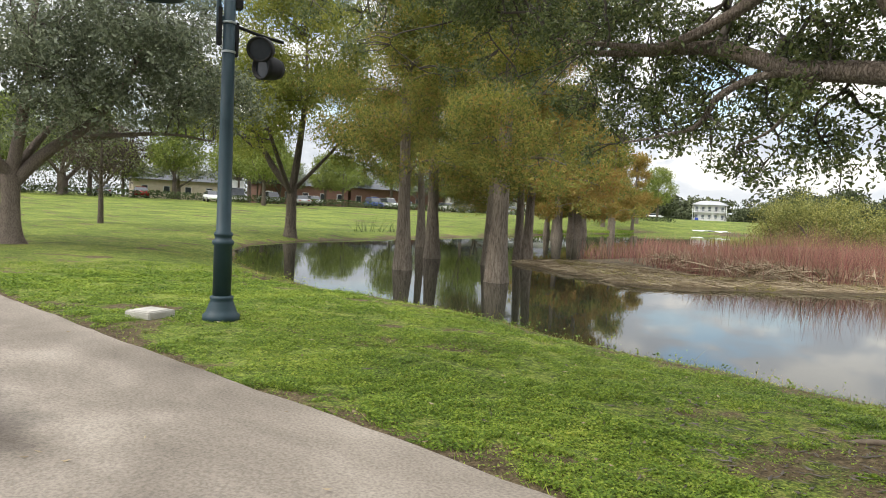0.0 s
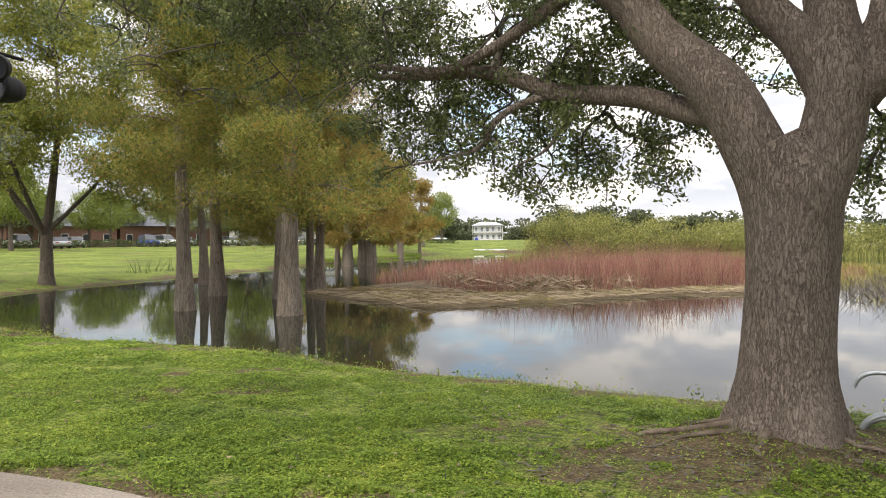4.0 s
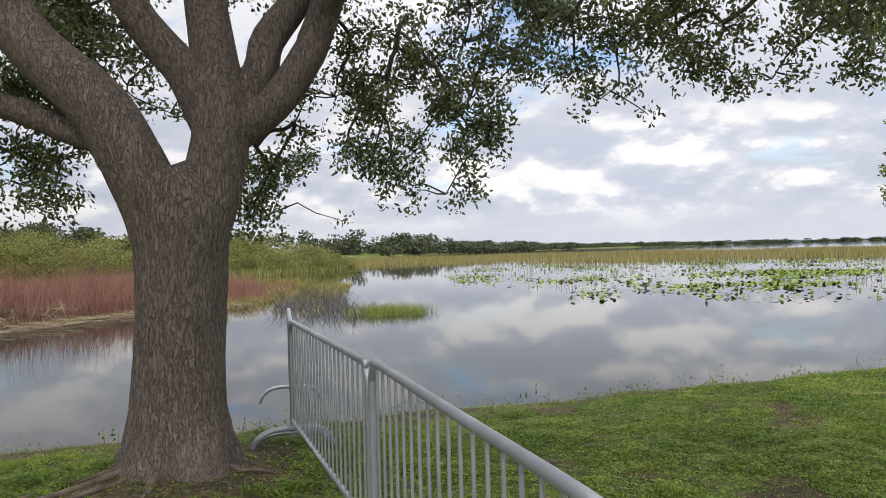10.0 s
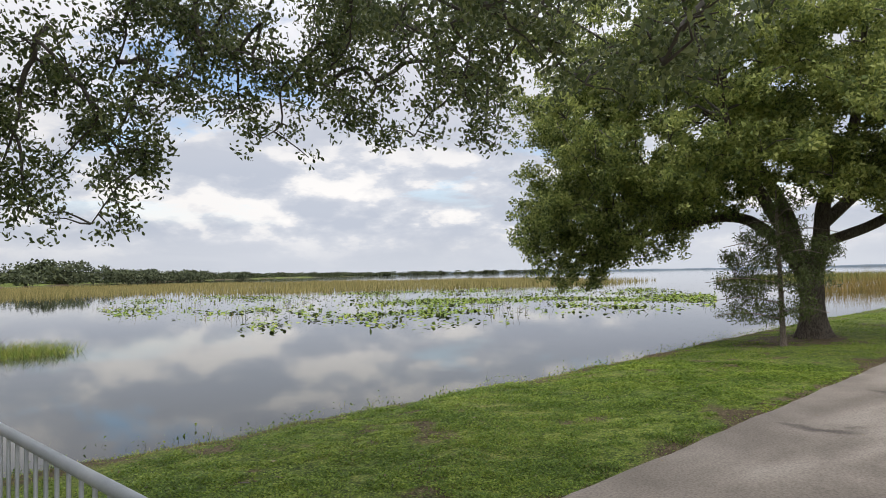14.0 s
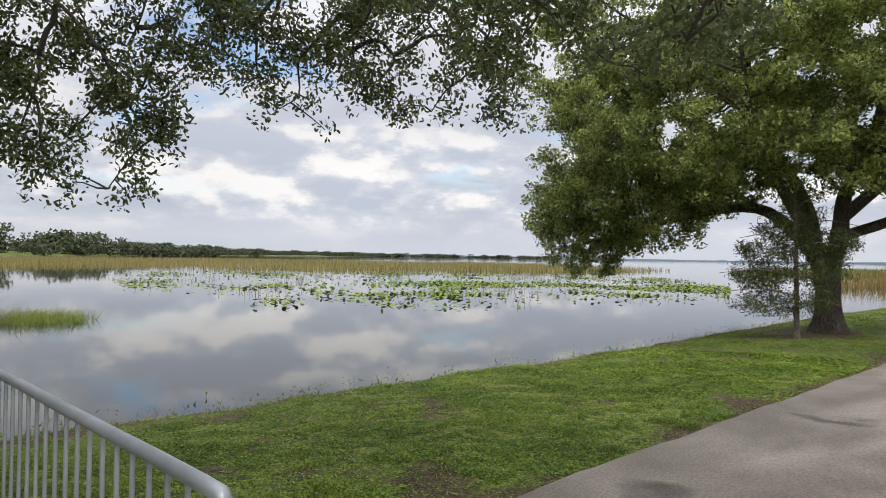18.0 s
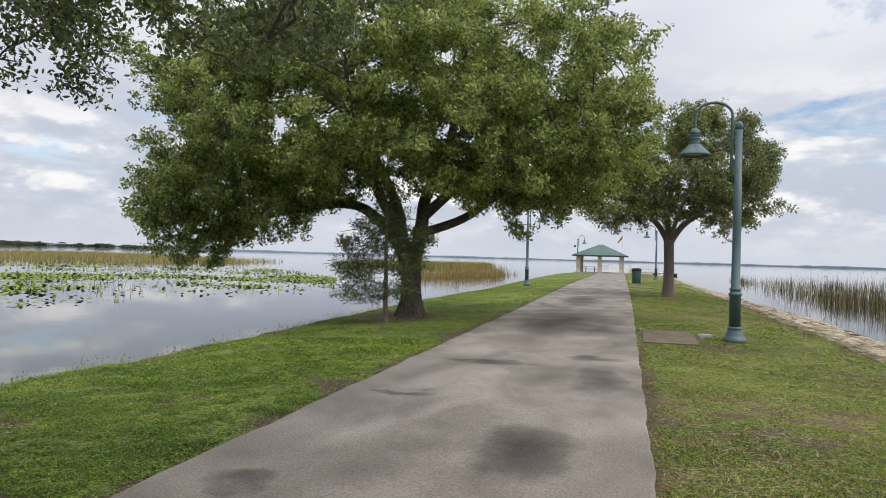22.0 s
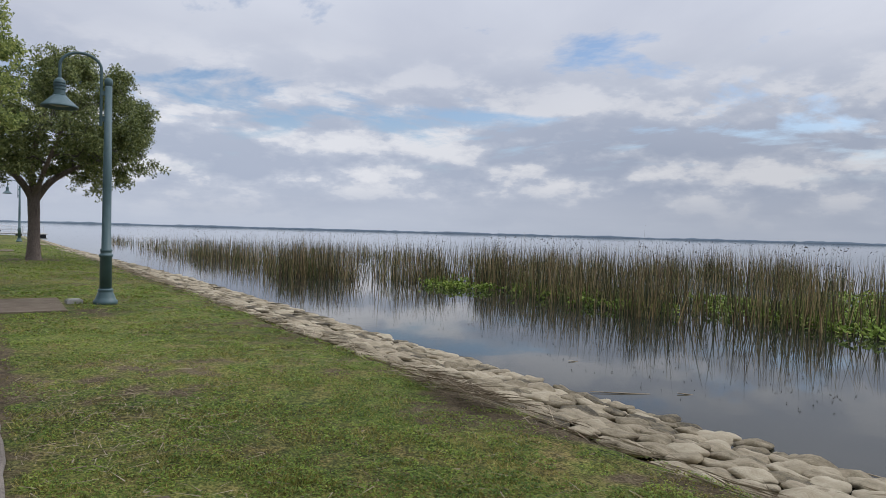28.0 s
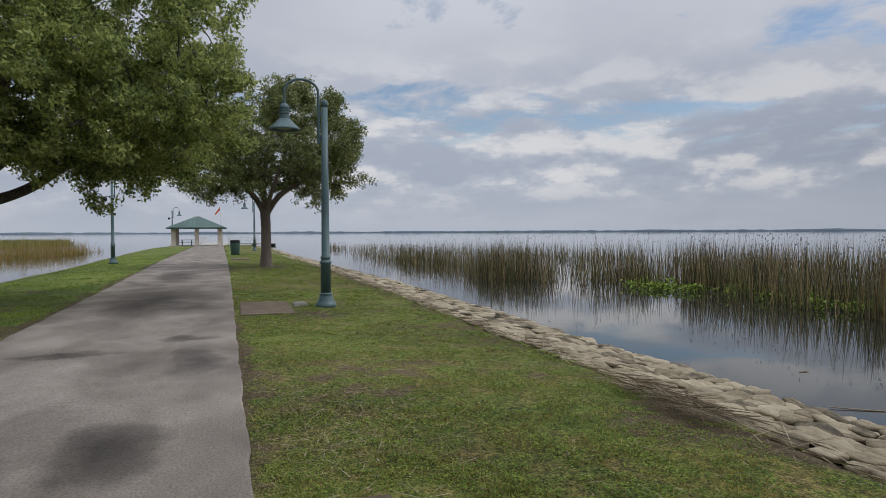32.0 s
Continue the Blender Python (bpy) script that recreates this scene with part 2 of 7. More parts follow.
def bark_material(name, dark, mid, light, scale=9.0, strength=1.0, squash=0.22, dist=0.05):
    """Furrowed bark: small upright plates parted by ragged fissures, with long grain and grey lichen tones."""
    m = bpy.data.materials.new(name)
    m.use_nodes = True
    t = m.node_tree
    t.nodes.clear()
    link = t.links.new
    co = t.nodes.new("ShaderNodeTexCoord")

    def math_(op, a, b, c=None, clamp=False):
        n = t.nodes.new("ShaderNodeMath")
        n.operation, n.use_clamp = op, clamp
        for i, v in enumerate((a, b, c)):
            if v is None:
                continue
            if isinstance(v, (int, float)):
                n.inputs[i].default_value = v
            else:
                link(v, n.inputs[i])
        return n.outputs[0]

    def noise_tex(vec, s, detail=4.0, out=0):
        n = t.nodes.new("ShaderNodeTexNoise")
        n.inputs["Scale"].default_value, n.inputs["Detail"].default_value = s, detail
        link(vec, n.inputs["Vector"])
        return n.outputs[out]

    addv = t.nodes.new("ShaderNodeVectorMath")
    addv.operation = "MULTIPLY_ADD"
    link(noise_tex(co.outputs["Object"], scale * 0.75, 4.0, 1), addv.inputs[0])
    w = 0.8 / scale
    addv.inputs[1].default_value = (w, w, w * 1.6)
    link(co.outputs["Object"], addv.inputs[2])
    mp = t.nodes.new("ShaderNodeMapping")
    mp.inputs["Scale"].default_value = (scale, scale, scale * squash)
    link(addv.outputs[0], mp.inputs[0])
    grain = noise_tex(mp.outputs[0], 2.8, 8.0)
    big = noise_tex(co.outputs["Object"], 1.3, 4.0)
    flat = t.nodes.new("ShaderNodeMapping")
    flat.inputs["Scale"].default_value = (scale * 0.8, scale * 0.8, scale * 0.55)
    flat.inputs["Location"].default_value = (3.7, 1.9, 8.3)
    link(addv.outputs[0], flat.inputs[0])

    def fissure(vec, s, width):
        f_ = t.nodes.new("ShaderNodeMapRange")
        f_.interpolation_type = "SMOOTHSTEP"
        f_.inputs["From Min"].default_value, f_.inputs["From Max"].default_value = 0.0, width
        link(math_("ABSOLUTE", math_("SUBTRACT", noise_tex(vec, s, 3.0), 0.5), 0), f_.inputs["Value"])
        return f_.outputs[0]

    # long wandering furrows, shorter cross breaks and fine cracks
    furrow, cross, crack = fissure(mp.outputs[0], 1.0, 0.085), fissure(flat.outputs[0], 1.0, 0.05), fissure(mp.outputs[0], 2.3, 0.08)
    plate = math_("MULTIPLY", furrow, math_("MULTIPLY_ADD", cross, 0.55, 0.45))
    h = math_("ADD", math_("ADD", math_("MULTIPLY", plate, 0.75), math_("MULTIPLY", crack, 0.2)), math_("MULTIPLY", grain, 0.45))
    v = math_("ADD", math_("ADD", math_("MULTIPLY", plate, 0.24), math_("MULTIPLY", crack, 0.07)), math_("ADD", math_("MULTIPLY", grain, 0.5), math_("MULTIPLY_ADD", big, 0.22, -0.21)))
    ramp = t.nodes.new("ShaderNodeValToRGB")
    els = ramp.color_ramp.elements
    els[0].position, els[0].color = 0.12, (*dark, 1)
    els[1].position, els[1].color = 0.82, (*light, 1)
    els.new(0.40).color = (*mid, 1)
    link(v, ramp.inputs[0])
    bp = t.nodes.new("ShaderNodeBump")
    bp.inputs["Strength"].default_value, bp.inputs["Distance"].default_value = strength, dist
    link(h, bp.inputs["Height"])
    b = t.nodes.new("ShaderNodeBsdfPrincipled")
    b.inputs["Roughness"].default_value = 0.95
    b.inputs["Specular IOR Level"].default_value = 0.15
    link(ramp.outputs[0], b.inputs["Base Color"])
    link(bp.outputs[0], b.inputs["Normal"])
    out = t.nodes.new("ShaderNodeOutputMaterial")
    link(b.outputs[0], out.inputs[0])
    return m


def water_material():
    m = bpy.data.materials.new("lake_water")
    m.use_nodes = True
    t = m.node_tree
    b = t.nodes["Principled BSDF"]
    b.inputs["Base Color"].default_value = (0.018, 0.02, 0.014, 1)
    b.inputs["Roughness"].default_value, b.inputs["IOR"].default_value = 0.03, 1.33
    geo = t.nodes.new("ShaderNodeNewGeometry")
    mp = t.nodes.new("ShaderNodeMapping")
    mp.inputs["Scale"].default_value = (1.0, 0.6, 1.0)
    t.links.new(geo.outputs["Position"], mp.inputs[0])
    n = t.nodes.new("ShaderNodeTexNoise")
    n.inputs["Scale"].default_value, n.inputs["Detail"].default_value = 2.2, 5.0
    t.links.new(mp.outputs[0], n.inputs["Vector"])
    calm = t.nodes.new("ShaderNodeTexNoise")
    calm.inputs["Scale"].default_value, calm.inputs["Detail"].default_value = 0.06, 2.0
    t.links.new(mp.outputs[0], calm.inputs["Vector"])
    mul = t.nodes.new("ShaderNodeMath")
    mul.operation = "MULTIPLY"
    t.links.new(n.outputs[0], mul.inputs[0])
    t.links.new(calm.outputs[0], mul.inputs[1])
    bp = t.nodes.new("ShaderNodeBump")
    bp.inputs["Strength"].default_value, bp.inputs["Distance"].default_value = 0.035, 0.05
    t.links.new(mul.outputs[0], bp.inputs["Height"])
    t.links.new(bp.outputs[0], b.inputs["Normal"])
    return m


def ground_material():
    """Lawn earth: green thatch, with bare brown soil where the 'bare' attribute and noise agree, and lake mud below."""
    m = bpy.data.materials.new("lawn_ground")
    m.use_nodes = True
    t = m.node_tree
    t.nodes.clear()
    link = t.links.new
    geo = t.nodes.new("ShaderNodeNewGeometry")

    def noise_tex(scale, detail=5.0):
        n = t.nodes.new("ShaderNodeTexNoise")
        n.inputs["Scale"].default_value, n.inputs["Detail"].default_value = scale, detail
        link(geo.outputs["Position"], n.inputs["Vector"])
        return n.outputs[0]

    def ramp(src, stops):
        r = t.nodes.new("ShaderNodeValToRGB")
        e = r.color_ramp.elements
        e[0].position, e[0].color = stops[0][0], (*stops[0][1], 1)
        e[1].position, e[1].color = stops[-1][0], (*stops[-1][1], 1)
        for p, c in stops[1:-1]:
            e.new(p).color = (*c, 1)
        link(src, r.inputs[0])
        return r.outputs[0]

    def mixc(f, a, b):
        x = t.nodes.new("ShaderNodeMix")
        x.data_type = "RGBA"
        link(f, x.inputs["Factor"])
        link(a, x.inputs["A"])
        link(b, x.inputs["B"])
        return x.outputs["Result"]

    def math_(op, a, b, c=None):
        n = t.nodes.new("ShaderNodeMath")
        n.operation = op
        n.use_clamp = True
        for i, v in enumerate((a, b, c)):
            if v is None:
                continue
            if isinstance(v, (int, float)):
                n.inputs[i].default_value = v
            else:
                link(v, n.inputs[i])
        return n.outputs[0]

    big, mid, tuft, fine = noise_tex(0.3, 4), noise_tex(2.3, 6), noise_tex(13.0, 4), noise_tex(42, 3)
    relief = math_("ADD", math_("MULTIPLY", tuft, 0.4), math_("MULTIPLY", fine, 0.6))
    blend = math_("ADD", math_("MULTIPLY", relief, 0.65), math_("MULTIPLY", math_("ADD", math_("MULTIPLY", big, 0.5), math_("MULTIPLY", mid, 0.5)), 0.35))
    blend = math_("MULTIPLY_ADD", blend, 2.3, -0.65)
    grass = ramp(blend, [(0.25, (0.024, 0.034, 0.010)), (0.42, (0.075, 0.11, 0.02)), (0.55, (0.155, 0.205, 0.034)), (0.75, (0.30, 0.32, 0.08))])
    soil = ramp(blend, [(0.25, (0.035, 0.026, 0.015)), (0.5, (0.098, 0.073, 0.042)), (0.78, (0.20, 0.155, 0.09))])
    at = t.nodes.new("ShaderNodeAttribute")
    at.attribute_name = "bare"
    f = math_("MULTIPLY_ADD", math_("ADD", at.outputs["Fac"], math_("MULTIPLY", mid, 1.0)), 6.0, -4.1)
    dry = t.nodes.new("ShaderNodeAttribute")
    dry.attribute_name = "dry"
    straw = ramp(blend, [(0.25, (0.022, 0.019, 0.009)), (0.5, (0.10, 0.085, 0.028)), (0.78, (0.34, 0.27, 0.095))])
    fd = math_("MULTIPLY", dry.outputs["Fac"], math_("MULTIPLY_ADD", mid, 3.0, -0.9))
    col = mixc(f, mixc(fd, grass, straw), soil)
    b = t.nodes.new("ShaderNodeBsdfPrincipled")
    b.inputs["Roughness"].default_value = 0.95
    b.inputs["Specular IOR Level"].default_value = 0.2
    link(col, b.inputs["Base Color"])
    bp = t.nodes.new("ShaderNodeBump")
    bp.inputs["Strength"].default_value, bp.inputs["Distance"].default_value = 1.0, 0.05
    link(relief, bp.inputs["Height"])
    link(bp.outputs[0], b.inputs["Normal"])
    out = t.nodes.new("ShaderNodeOutputMaterial")
    link(b.outputs[0], out.inputs[0])
    return m


def concrete_material():
    """Weathered path concrete: pale trowelled surface, brown film, dark stains and patches with soft outlines."""
    m = bpy.data.materials.new("path_concrete")
    m.use_nodes = True
    t = m.node_tree
    t.nodes.clear()
    link = t.links.new
    geo = t.nodes.new("ShaderNodeNewGeometry")

    def noise_tex(scale, detail=5.0, stretch=(1, 1, 1), dist=0.0):
        mp = t.nodes.new("ShaderNodeMapping")
        mp.inputs["Scale"].default_value = stretch
        link(geo.outputs["Position"], mp.inputs[0])
        n = t.nodes.new("ShaderNodeTexNoise")
        n.inputs["Scale"].default_value, n.inputs["Detail"].default_value = scale, detail
        n.inputs["Distortion"].default_value = dist
        link(mp.outputs[0], n.inputs["Vector"])
        return n.outputs[0]

    def ramp(src, stops):
        r = t.nodes.new("ShaderNodeValToRGB")
        e = r.color_ramp.elements
        e[0].position, e[0].color = stops[0][0], (*stops[0][1], 1)
        e[1].position, e[1].color = stops[-1][0], (*stops[-1][1], 1)
        for p, c in stops[1:-1]:
            e.new(p).color = (*c, 1)
        link(src, r.inputs[0])
        return r.outputs[0]

    base = ramp(noise_tex(1.1, 9, (0.6, 1.0, 1.0), 0.4), [(0.25, (0.158, 0.137, 0.115)), (0.5, (0.25, 0.219, 0.186)), (0.72, (0.352, 0.312, 0.268))])
    grit = ramp(noise_tex(48, 4), [(0.34, (0.74, 0.735, 0.73)), (0.48, (0.92, 0.92, 0.92)), (0.66, (1.12, 1.11, 1.10))])
    blot = ramp(noise_tex(0.6, 6, (0.8, 1.0, 1.0), 0.3), [(0.50, (1, 1, 1)), (0.68, (0.74, 0.735, 0.73))])
    warp = t.nodes.new("ShaderNodeVectorMath")
    warp.operation = "MULTIPLY_ADD"
    wn = t.nodes.new("ShaderNodeTexNoise")
    wn.inputs["Scale"].default_value, wn.inputs["Detail"].default_value = 1.6, 5.0
    link(geo.outputs["Position"], wn.inputs["Vector"])
    link(wn.outputs["Color"], warp.inputs[0])
    warp.inputs[1].default_value = (1.1, 0.8, 0)
    link(geo.outputs["Position"], warp.inputs[2])
    patch_reach = None
    for cx, cy, rx, ry in ((7.65, 1.5, 0.95, 0.52), (20.0, 2.2, 4.2, 1.4), (11.2, 1.02, 1.3, 0.42), (13.3, 1.25, 0.3, 0.55), (12.2, 2.75, 0.3, 0.8), (9.5, 3.25, 0.22, 0.5), (6.05, 3.3, 0.35, 0.4), (-4.2, 1.2, 1.4, 0.7), (30, 2.6, 4.0, 0.9)):
        mp = t.nodes.new("ShaderNodeMapping")
        mp.vector_type = "TEXTURE"
        mp.inputs["Location"].default_value, mp.inputs["Scale"].default_value = (cx, cy, 0), (rx, ry, 1000)
        link(warp.outputs[0], mp.inputs[0])
        ln = t.nodes.new("ShaderNodeVectorMath")
        ln.operation = "LENGTH"
        link(mp.outputs[0], ln.inputs[0])
        if patch_reach is None:
            patch_reach = ln.outputs["Value"]
        else:
            mn = t.nodes.new("ShaderNodeMath")
            mn.operation = "MINIMUM"
            link(patch_reach, mn.inputs[0])
            link(ln.outputs["Value"], mn.inputs[1])
            patch_reach = mn.outputs[0]
    patch_tone = ramp(patch_reach, [(0.15, (0.40, 0.40, 0.42)), (0.7, (0.66, 0.66, 0.665)), (1.1, (1, 1, 1))])
    wm = t.nodes.new("ShaderNodeMix")
    wm.data_type, wm.blend_type = "RGBA", "MULTIPLY"
    wm.inputs["Factor"].default_value = 1.0
    link(blot, wm.inputs["A"])
    link(patch_tone, wm.inputs["B"])
    blot = wm.outputs["Result"]
    mul1 = t.nodes.new("ShaderNodeMix")
    mul1.data_type, mul1.blend_type = "RGBA", "MULTIPLY"
    mul1.inputs["Factor"].default_value = 1.0
    link(base, mul1.inputs["A"])
    link(grit, mul1.inputs["B"])
    mul2 = t.nodes.new("ShaderNodeMix")
    mul2.data_type, mul2.blend_type = "RGBA", "MULTIPLY"
    mul2.inputs["Factor"].default_value = 1.0
    link(mul1.outputs["Result"], mul2.inputs["A"])
    link(blot, mul2.inputs["B"])
    b = t.nodes.new("ShaderNodeBsdfPrincipled")
    b.inputs["Roughness"].default_value = 0.9
    b.inputs["Specular IOR Level"].default_value = 0.12
    link(mul2.outputs["Result"], b.inputs["Base Color"])
    bp = t.nodes.new("ShaderNodeBump")
    bp.inputs["Strength"].default_value, bp.inputs["Distance"].default_value = 0.35, 0.008
    link(noise_tex(45, 8), bp.inputs["Height"])
    link(bp.outputs[0], b.inputs["Normal"])
    out = t.nodes.new("ShaderNodeOutputMaterial")
    link(b.outputs[0], out.inputs[0])
    return m


M_GROUND, M_WATER, M_PATH = ground_material(), water_material(), concrete_material()
M_OAKBARK = bark_material("live_oak_bark", (0.135, 0.106, 0.088), (0.30, 0.245, 0.205), (0.42, 0.355, 0.30), 34.0, 1.0, 0.24, 0.024)
M_ROOT = material("root_wood", [(0.3, (0.075, 0.055, 0.04)), (0.5, (0.14, 0.108, 0.08)), (0.72, (0.23, 0.185, 0.145))], 9.0, rough=0.95, bump=0.6, bump_scale=60, stretch=(1, 1, 0.6))
M_FARBARK = bark_material("dark_bark", (0.065, 0.053, 0.043), (0.17, 0.143, 0.117), (0.31, 0.27, 0.225), 20.0, 0.8, 0.3, 0.03)
M_CYBARK = bark_material("cypress_bark", (0.10, 0.08, 0.064), (0.25, 0.21, 0.17), (0.42, 0.37, 0.31), 22.0, 0.8, 0.07, 0.03)
M_TWIG = material("grey_twigs", [(0.3, (0.05, 0.042, 0.035)), (0.7, (0.16, 0.14, 0.12))], 6, rough=0.9)
M_OAKLEAF = material("oak_leaves", [(0.12, (0.055, 0.078, 0.032)), (0.5, (0.135, 0.172, 0.062)), (0.88, (0.30, 0.325, 0.125))], 0.8, island=0.6, rough=0.35, translucent=0.38)
M_OAKLEAF2 = material("bright_oak_leaves", [(0.28, (0.082, 0.12, 0.042)), (0.42, (0.195, 0.25, 0.078)), (0.54, (0.36, 0.41, 0.12)), (0.70, (0.54, 0.57, 0.19))], 1.1, detail=3, fine=0.12, island=0.36, rough=0.55, specular=0.35, translucent=0.5)
M_GREYOAK = material("grey_oak_leaves", [(0.1, (0.062, 0.08, 0.05)), (0.5, (0.18, 0.208, 0.13)), (0.9, (0.38, 0.41, 0.28))], 0.5, island=0.5, rough=0.5, translucent=0.35)
M_OAKLEAF3 = material("dusty_oak_leaves", [(0.12, (0.06, 0.085, 0.03)), (0.48, (0.17, 0.205, 0.065)), (0.8, (0.36, 0.38, 0.13))], 0.6, island=0.6, rough=0.55, translucent=0.3)
M_CYLEAF = material("cypress_needles", [(0.2, (0.075, 0.105, 0.026)), (0.4, (0.16, 0.195, 0.042)), (0.55, (0.27, 0.28, 0.06)), (0.65, (0.36, 0.31, 0.07)), (0.78, (0.40, 0.22, 0.07))], 0.35, detail=3, island=0.5, rough=0.7, translucent=0.5)
M_CYRUST = material("rusty_cypress_needles", [(0.2, (0.16, 0.17, 0.04)), (0.48, (0.30, 0.23, 0.055)), (0.8, (0.38, 0.19, 0.06))], 0.35, detail=3, island=0.42, rough=0.7, translucent=0.5)
M_SAPLEAF = material("cypress_sapling_needles", [(0.15, (0.055, 0.08, 0.026)), (0.85, (0.17, 0.20, 0.065))], 0.5, island=0.5, rough=0.7, translucent=0.3)
M_GRASS = material("grass_blades", [(0.26, (0.034, 0.07, 0.013)), (0.42, (0.11, 0.185, 0.024)), (0.57, (0.235, 0.33, 0.042)), (0.76, (0.46, 0.48, 0.10))], 0.9, fine=0.42, bump_scale=5.0, island=0.25, rough=0.6, specular=0.3, translucent=0.35)
M_DRYGRASS = material("dry_grass_blades", [(0.26, (0.034, 0.038, 0.010)), (0.42, (0.17, 0.17, 0.034)), (0.58, (0.36, 0.315, 0.07)), (0.76, (0.60, 0.49, 0.18))], 0.6, fine=0.5, bump_scale=4.0, island=0.36, rough=0.7, translucent=0.3)
M_REED = material("bulrush_stems", [(0.2, (0.028, 0.032, 0.012)), (0.42, (0.085, 0.08, 0.028)), (0.58, (0.24, 0.18, 0.075)), (0.70, (0.42, 0.31, 0.14)), (0.82, (0.12, 0.07, 0.038))], 0.6, island=0.8, rough=0.7, translucent=0.12)
M_REEDGREEN = material("green_reed_stems", [(0.15, (0.03, 0.042, 0.012)), (0.5, (0.10, 0.125, 0.033)), (0.85, (0.27, 0.27, 0.085))], 0.4, island=0.75, rough=0.7, translucent=0.15)
M_GOLDREED = material("golden_reeds", [(0.1, (0.15, 0.14, 0.035)), (0.5, (0.30, 0.22, 0.06)), (0.9, (0.40, 0.25, 0.085))], 0.2, island=0.6, rough=0.7, translucent=0.3)
M_MARSH = material("marsh_grass", [(0.2, (0.16, 0.165, 0.05)), (0.5, (0.33, 0.27, 0.095)), (0.8, (0.42, 0.36, 0.14))], 0.03, island=0.5, rough=0.8, translucent=0.3)
M_RED = material("red_stems", [(0.15, (0.11, 0.05, 0.042)), (0.4, (0.27, 0.105, 0.09)), (0.55, (0.38, 0.17, 0.14)), (0.72, (0.33, 0.20, 0.13)), (0.9, (0.33, 0.27, 0.15))], 0.7, island=0.75, rough=0.8, translucent=0.15)
M_STRAW = material("dead_reed_straw", [(0.2, (0.13, 0.095, 0.058)), (0.5, (0.29, 0.228, 0.145)), (0.8, (0.42, 0.35, 0.24))], 0.6, island=0.5, rough=0.9)
M_WILLOW = material("willow_leaves", [(0.22, (0.085, 0.105, 0.03)), (0.5, (0.19, 0.205, 0.055)), (0.66, (0.38, 0.37, 0.10)), (0.84, (0.40, 0.31, 0.11))], 0.3, detail=3, island=0.45, rough=0.7, translucent=0.3)
M_LILY = material("lily_pads", [(0.1, (0.08, 0.13, 0.03)), (0.5, (0.19, 0.27, 0.05)), (0.9, (0.34, 0.38, 0.085))], 0.3, island=0.6, rough=0.7, specular=0.06)
M_WOODS = material("far_woods_leaves", [(0.1, (0.03, 0.042, 0.022)), (0.5, (0.066, 0.082, 0.038)), (0.9, (0.125, 0.14, 0.062))], 0.05, island=0.5, rough=0.9)
# the far shore's trees carry the lake haze in their pale blue-grey colour
M_HAZYSHORE = material("hazed_far_shore", [(0.3, (0.21, 0.27, 0.325)), (0.7, (0.25, 0.305, 0.355))], 0.02, rough=1.0, specular=0.0)
M_POST = material("blue_green_paint", [(0.3, (0.06, 0.105, 0.112)), (0.5, (0.08, 0.135, 0.142)), (0.75, (0.105, 0.165, 0.168))], 3.0, rough=0.45, bump=0.12, bump_scale=120, per_object=0.1)
M_DARKPOST = material("dark_blue_paint", [(0.3, (0.018, 0.038, 0.05)), (0.7, (0.032, 0.06, 0.075))], 3.0, rough=0.5, specular=0.3, bump=0.12, bump_scale=120)
M_BLACK = material("black_plastic", [(0.3, (0.012, 0.012, 0.014)), (0.7, (0.022, 0.022, 0.024))], 8.0, rough=0.6, specular=0.25, bump=0.05)
M_WHITEGLASS = material("frosted_lens", [(0.3, (0.6, 0.6, 0.58)), (0.7, (0.7, 0.7, 0.68))], 8.0, rough=0.3)
M_GALV = material("galvanised_steel", [(0.3, (0.30, 0.33, 0.35)), (0.5, (0.40, 0.43, 0.45)), (0.75, (0.52, 0.54, 0.55))], 5.0, rough=0.42, metal=0.55, bump=0.08, bump_scale=150)
M_BAG = material("cement_bags", [(0.30, (0.06, 0.05, 0.032)), (0.41, (0.20, 0.163, 0.10)), (0.54, (0.35, 0.292, 0.195)), (0.74, (0.49, 0.425, 0.30))], 5.0, fine=0.3, rough=0.95, bump=0.7, bump_scale=45, per_object=0.3)
M_BAG2 = material("far_cement_bags", [(0.30, (0.06, 0.05, 0.032)), (0.41, (0.20, 0.163, 0.10)), (0.54, (0.35, 0.292, 0.195)), (0.74, (0.49, 0.425, 0.30))], 5.0, fine=0.3, rough=0.95, bump=0.7, bump_scale=45, island=0.3)
M_BLOCK = material("pale_concrete", [(0.3, (0.30, 0.29, 0.26)), (0.7, (0.50, 0.48, 0.44))], 6.0, rough=0.9, bump=0.3, bump_scale=60)
M_PAD = material("stained_pad_concrete", [(0.3, (0.10, 0.078, 0.055)), (0.7, (0.22, 0.178, 0.13))], 2.0, rough=0.95, specular=0.1, bump=0.3, bump_scale=50)
M_ROOF = material("green_metal_roof", [(0.3, (0.05, 0.10, 0.085)), (0.7, (0.08, 0.145, 0.12))], 1.0, rough=0.5, metal=0.2)
M_CREAM = material("cream_paint", [(0.3, (0.52, 0.44, 0.36)), (0.7, (0.66, 0.57, 0.48))], 2.0, rough=0.8)
M_WHITE = material("white_paint", [(0.3, (0.66, 0.67, 0.68)), (0.7, (0.80, 0.80, 0.80))], 2.0, rough=0.7)
M_ORANGE = material("orange_cloth", [(0.3, (0.55, 0.09, 0.03)), (0.7, (0.70, 0.14, 0.05))], 4.0, rough=0.8, translucent=0.2)
M_GREENBIN = material("green_bin", [(0.3, (0.02, 0.055, 0.04)), (0.7, (0.035, 0.08, 0.06))], 4.0, rough=0.6)
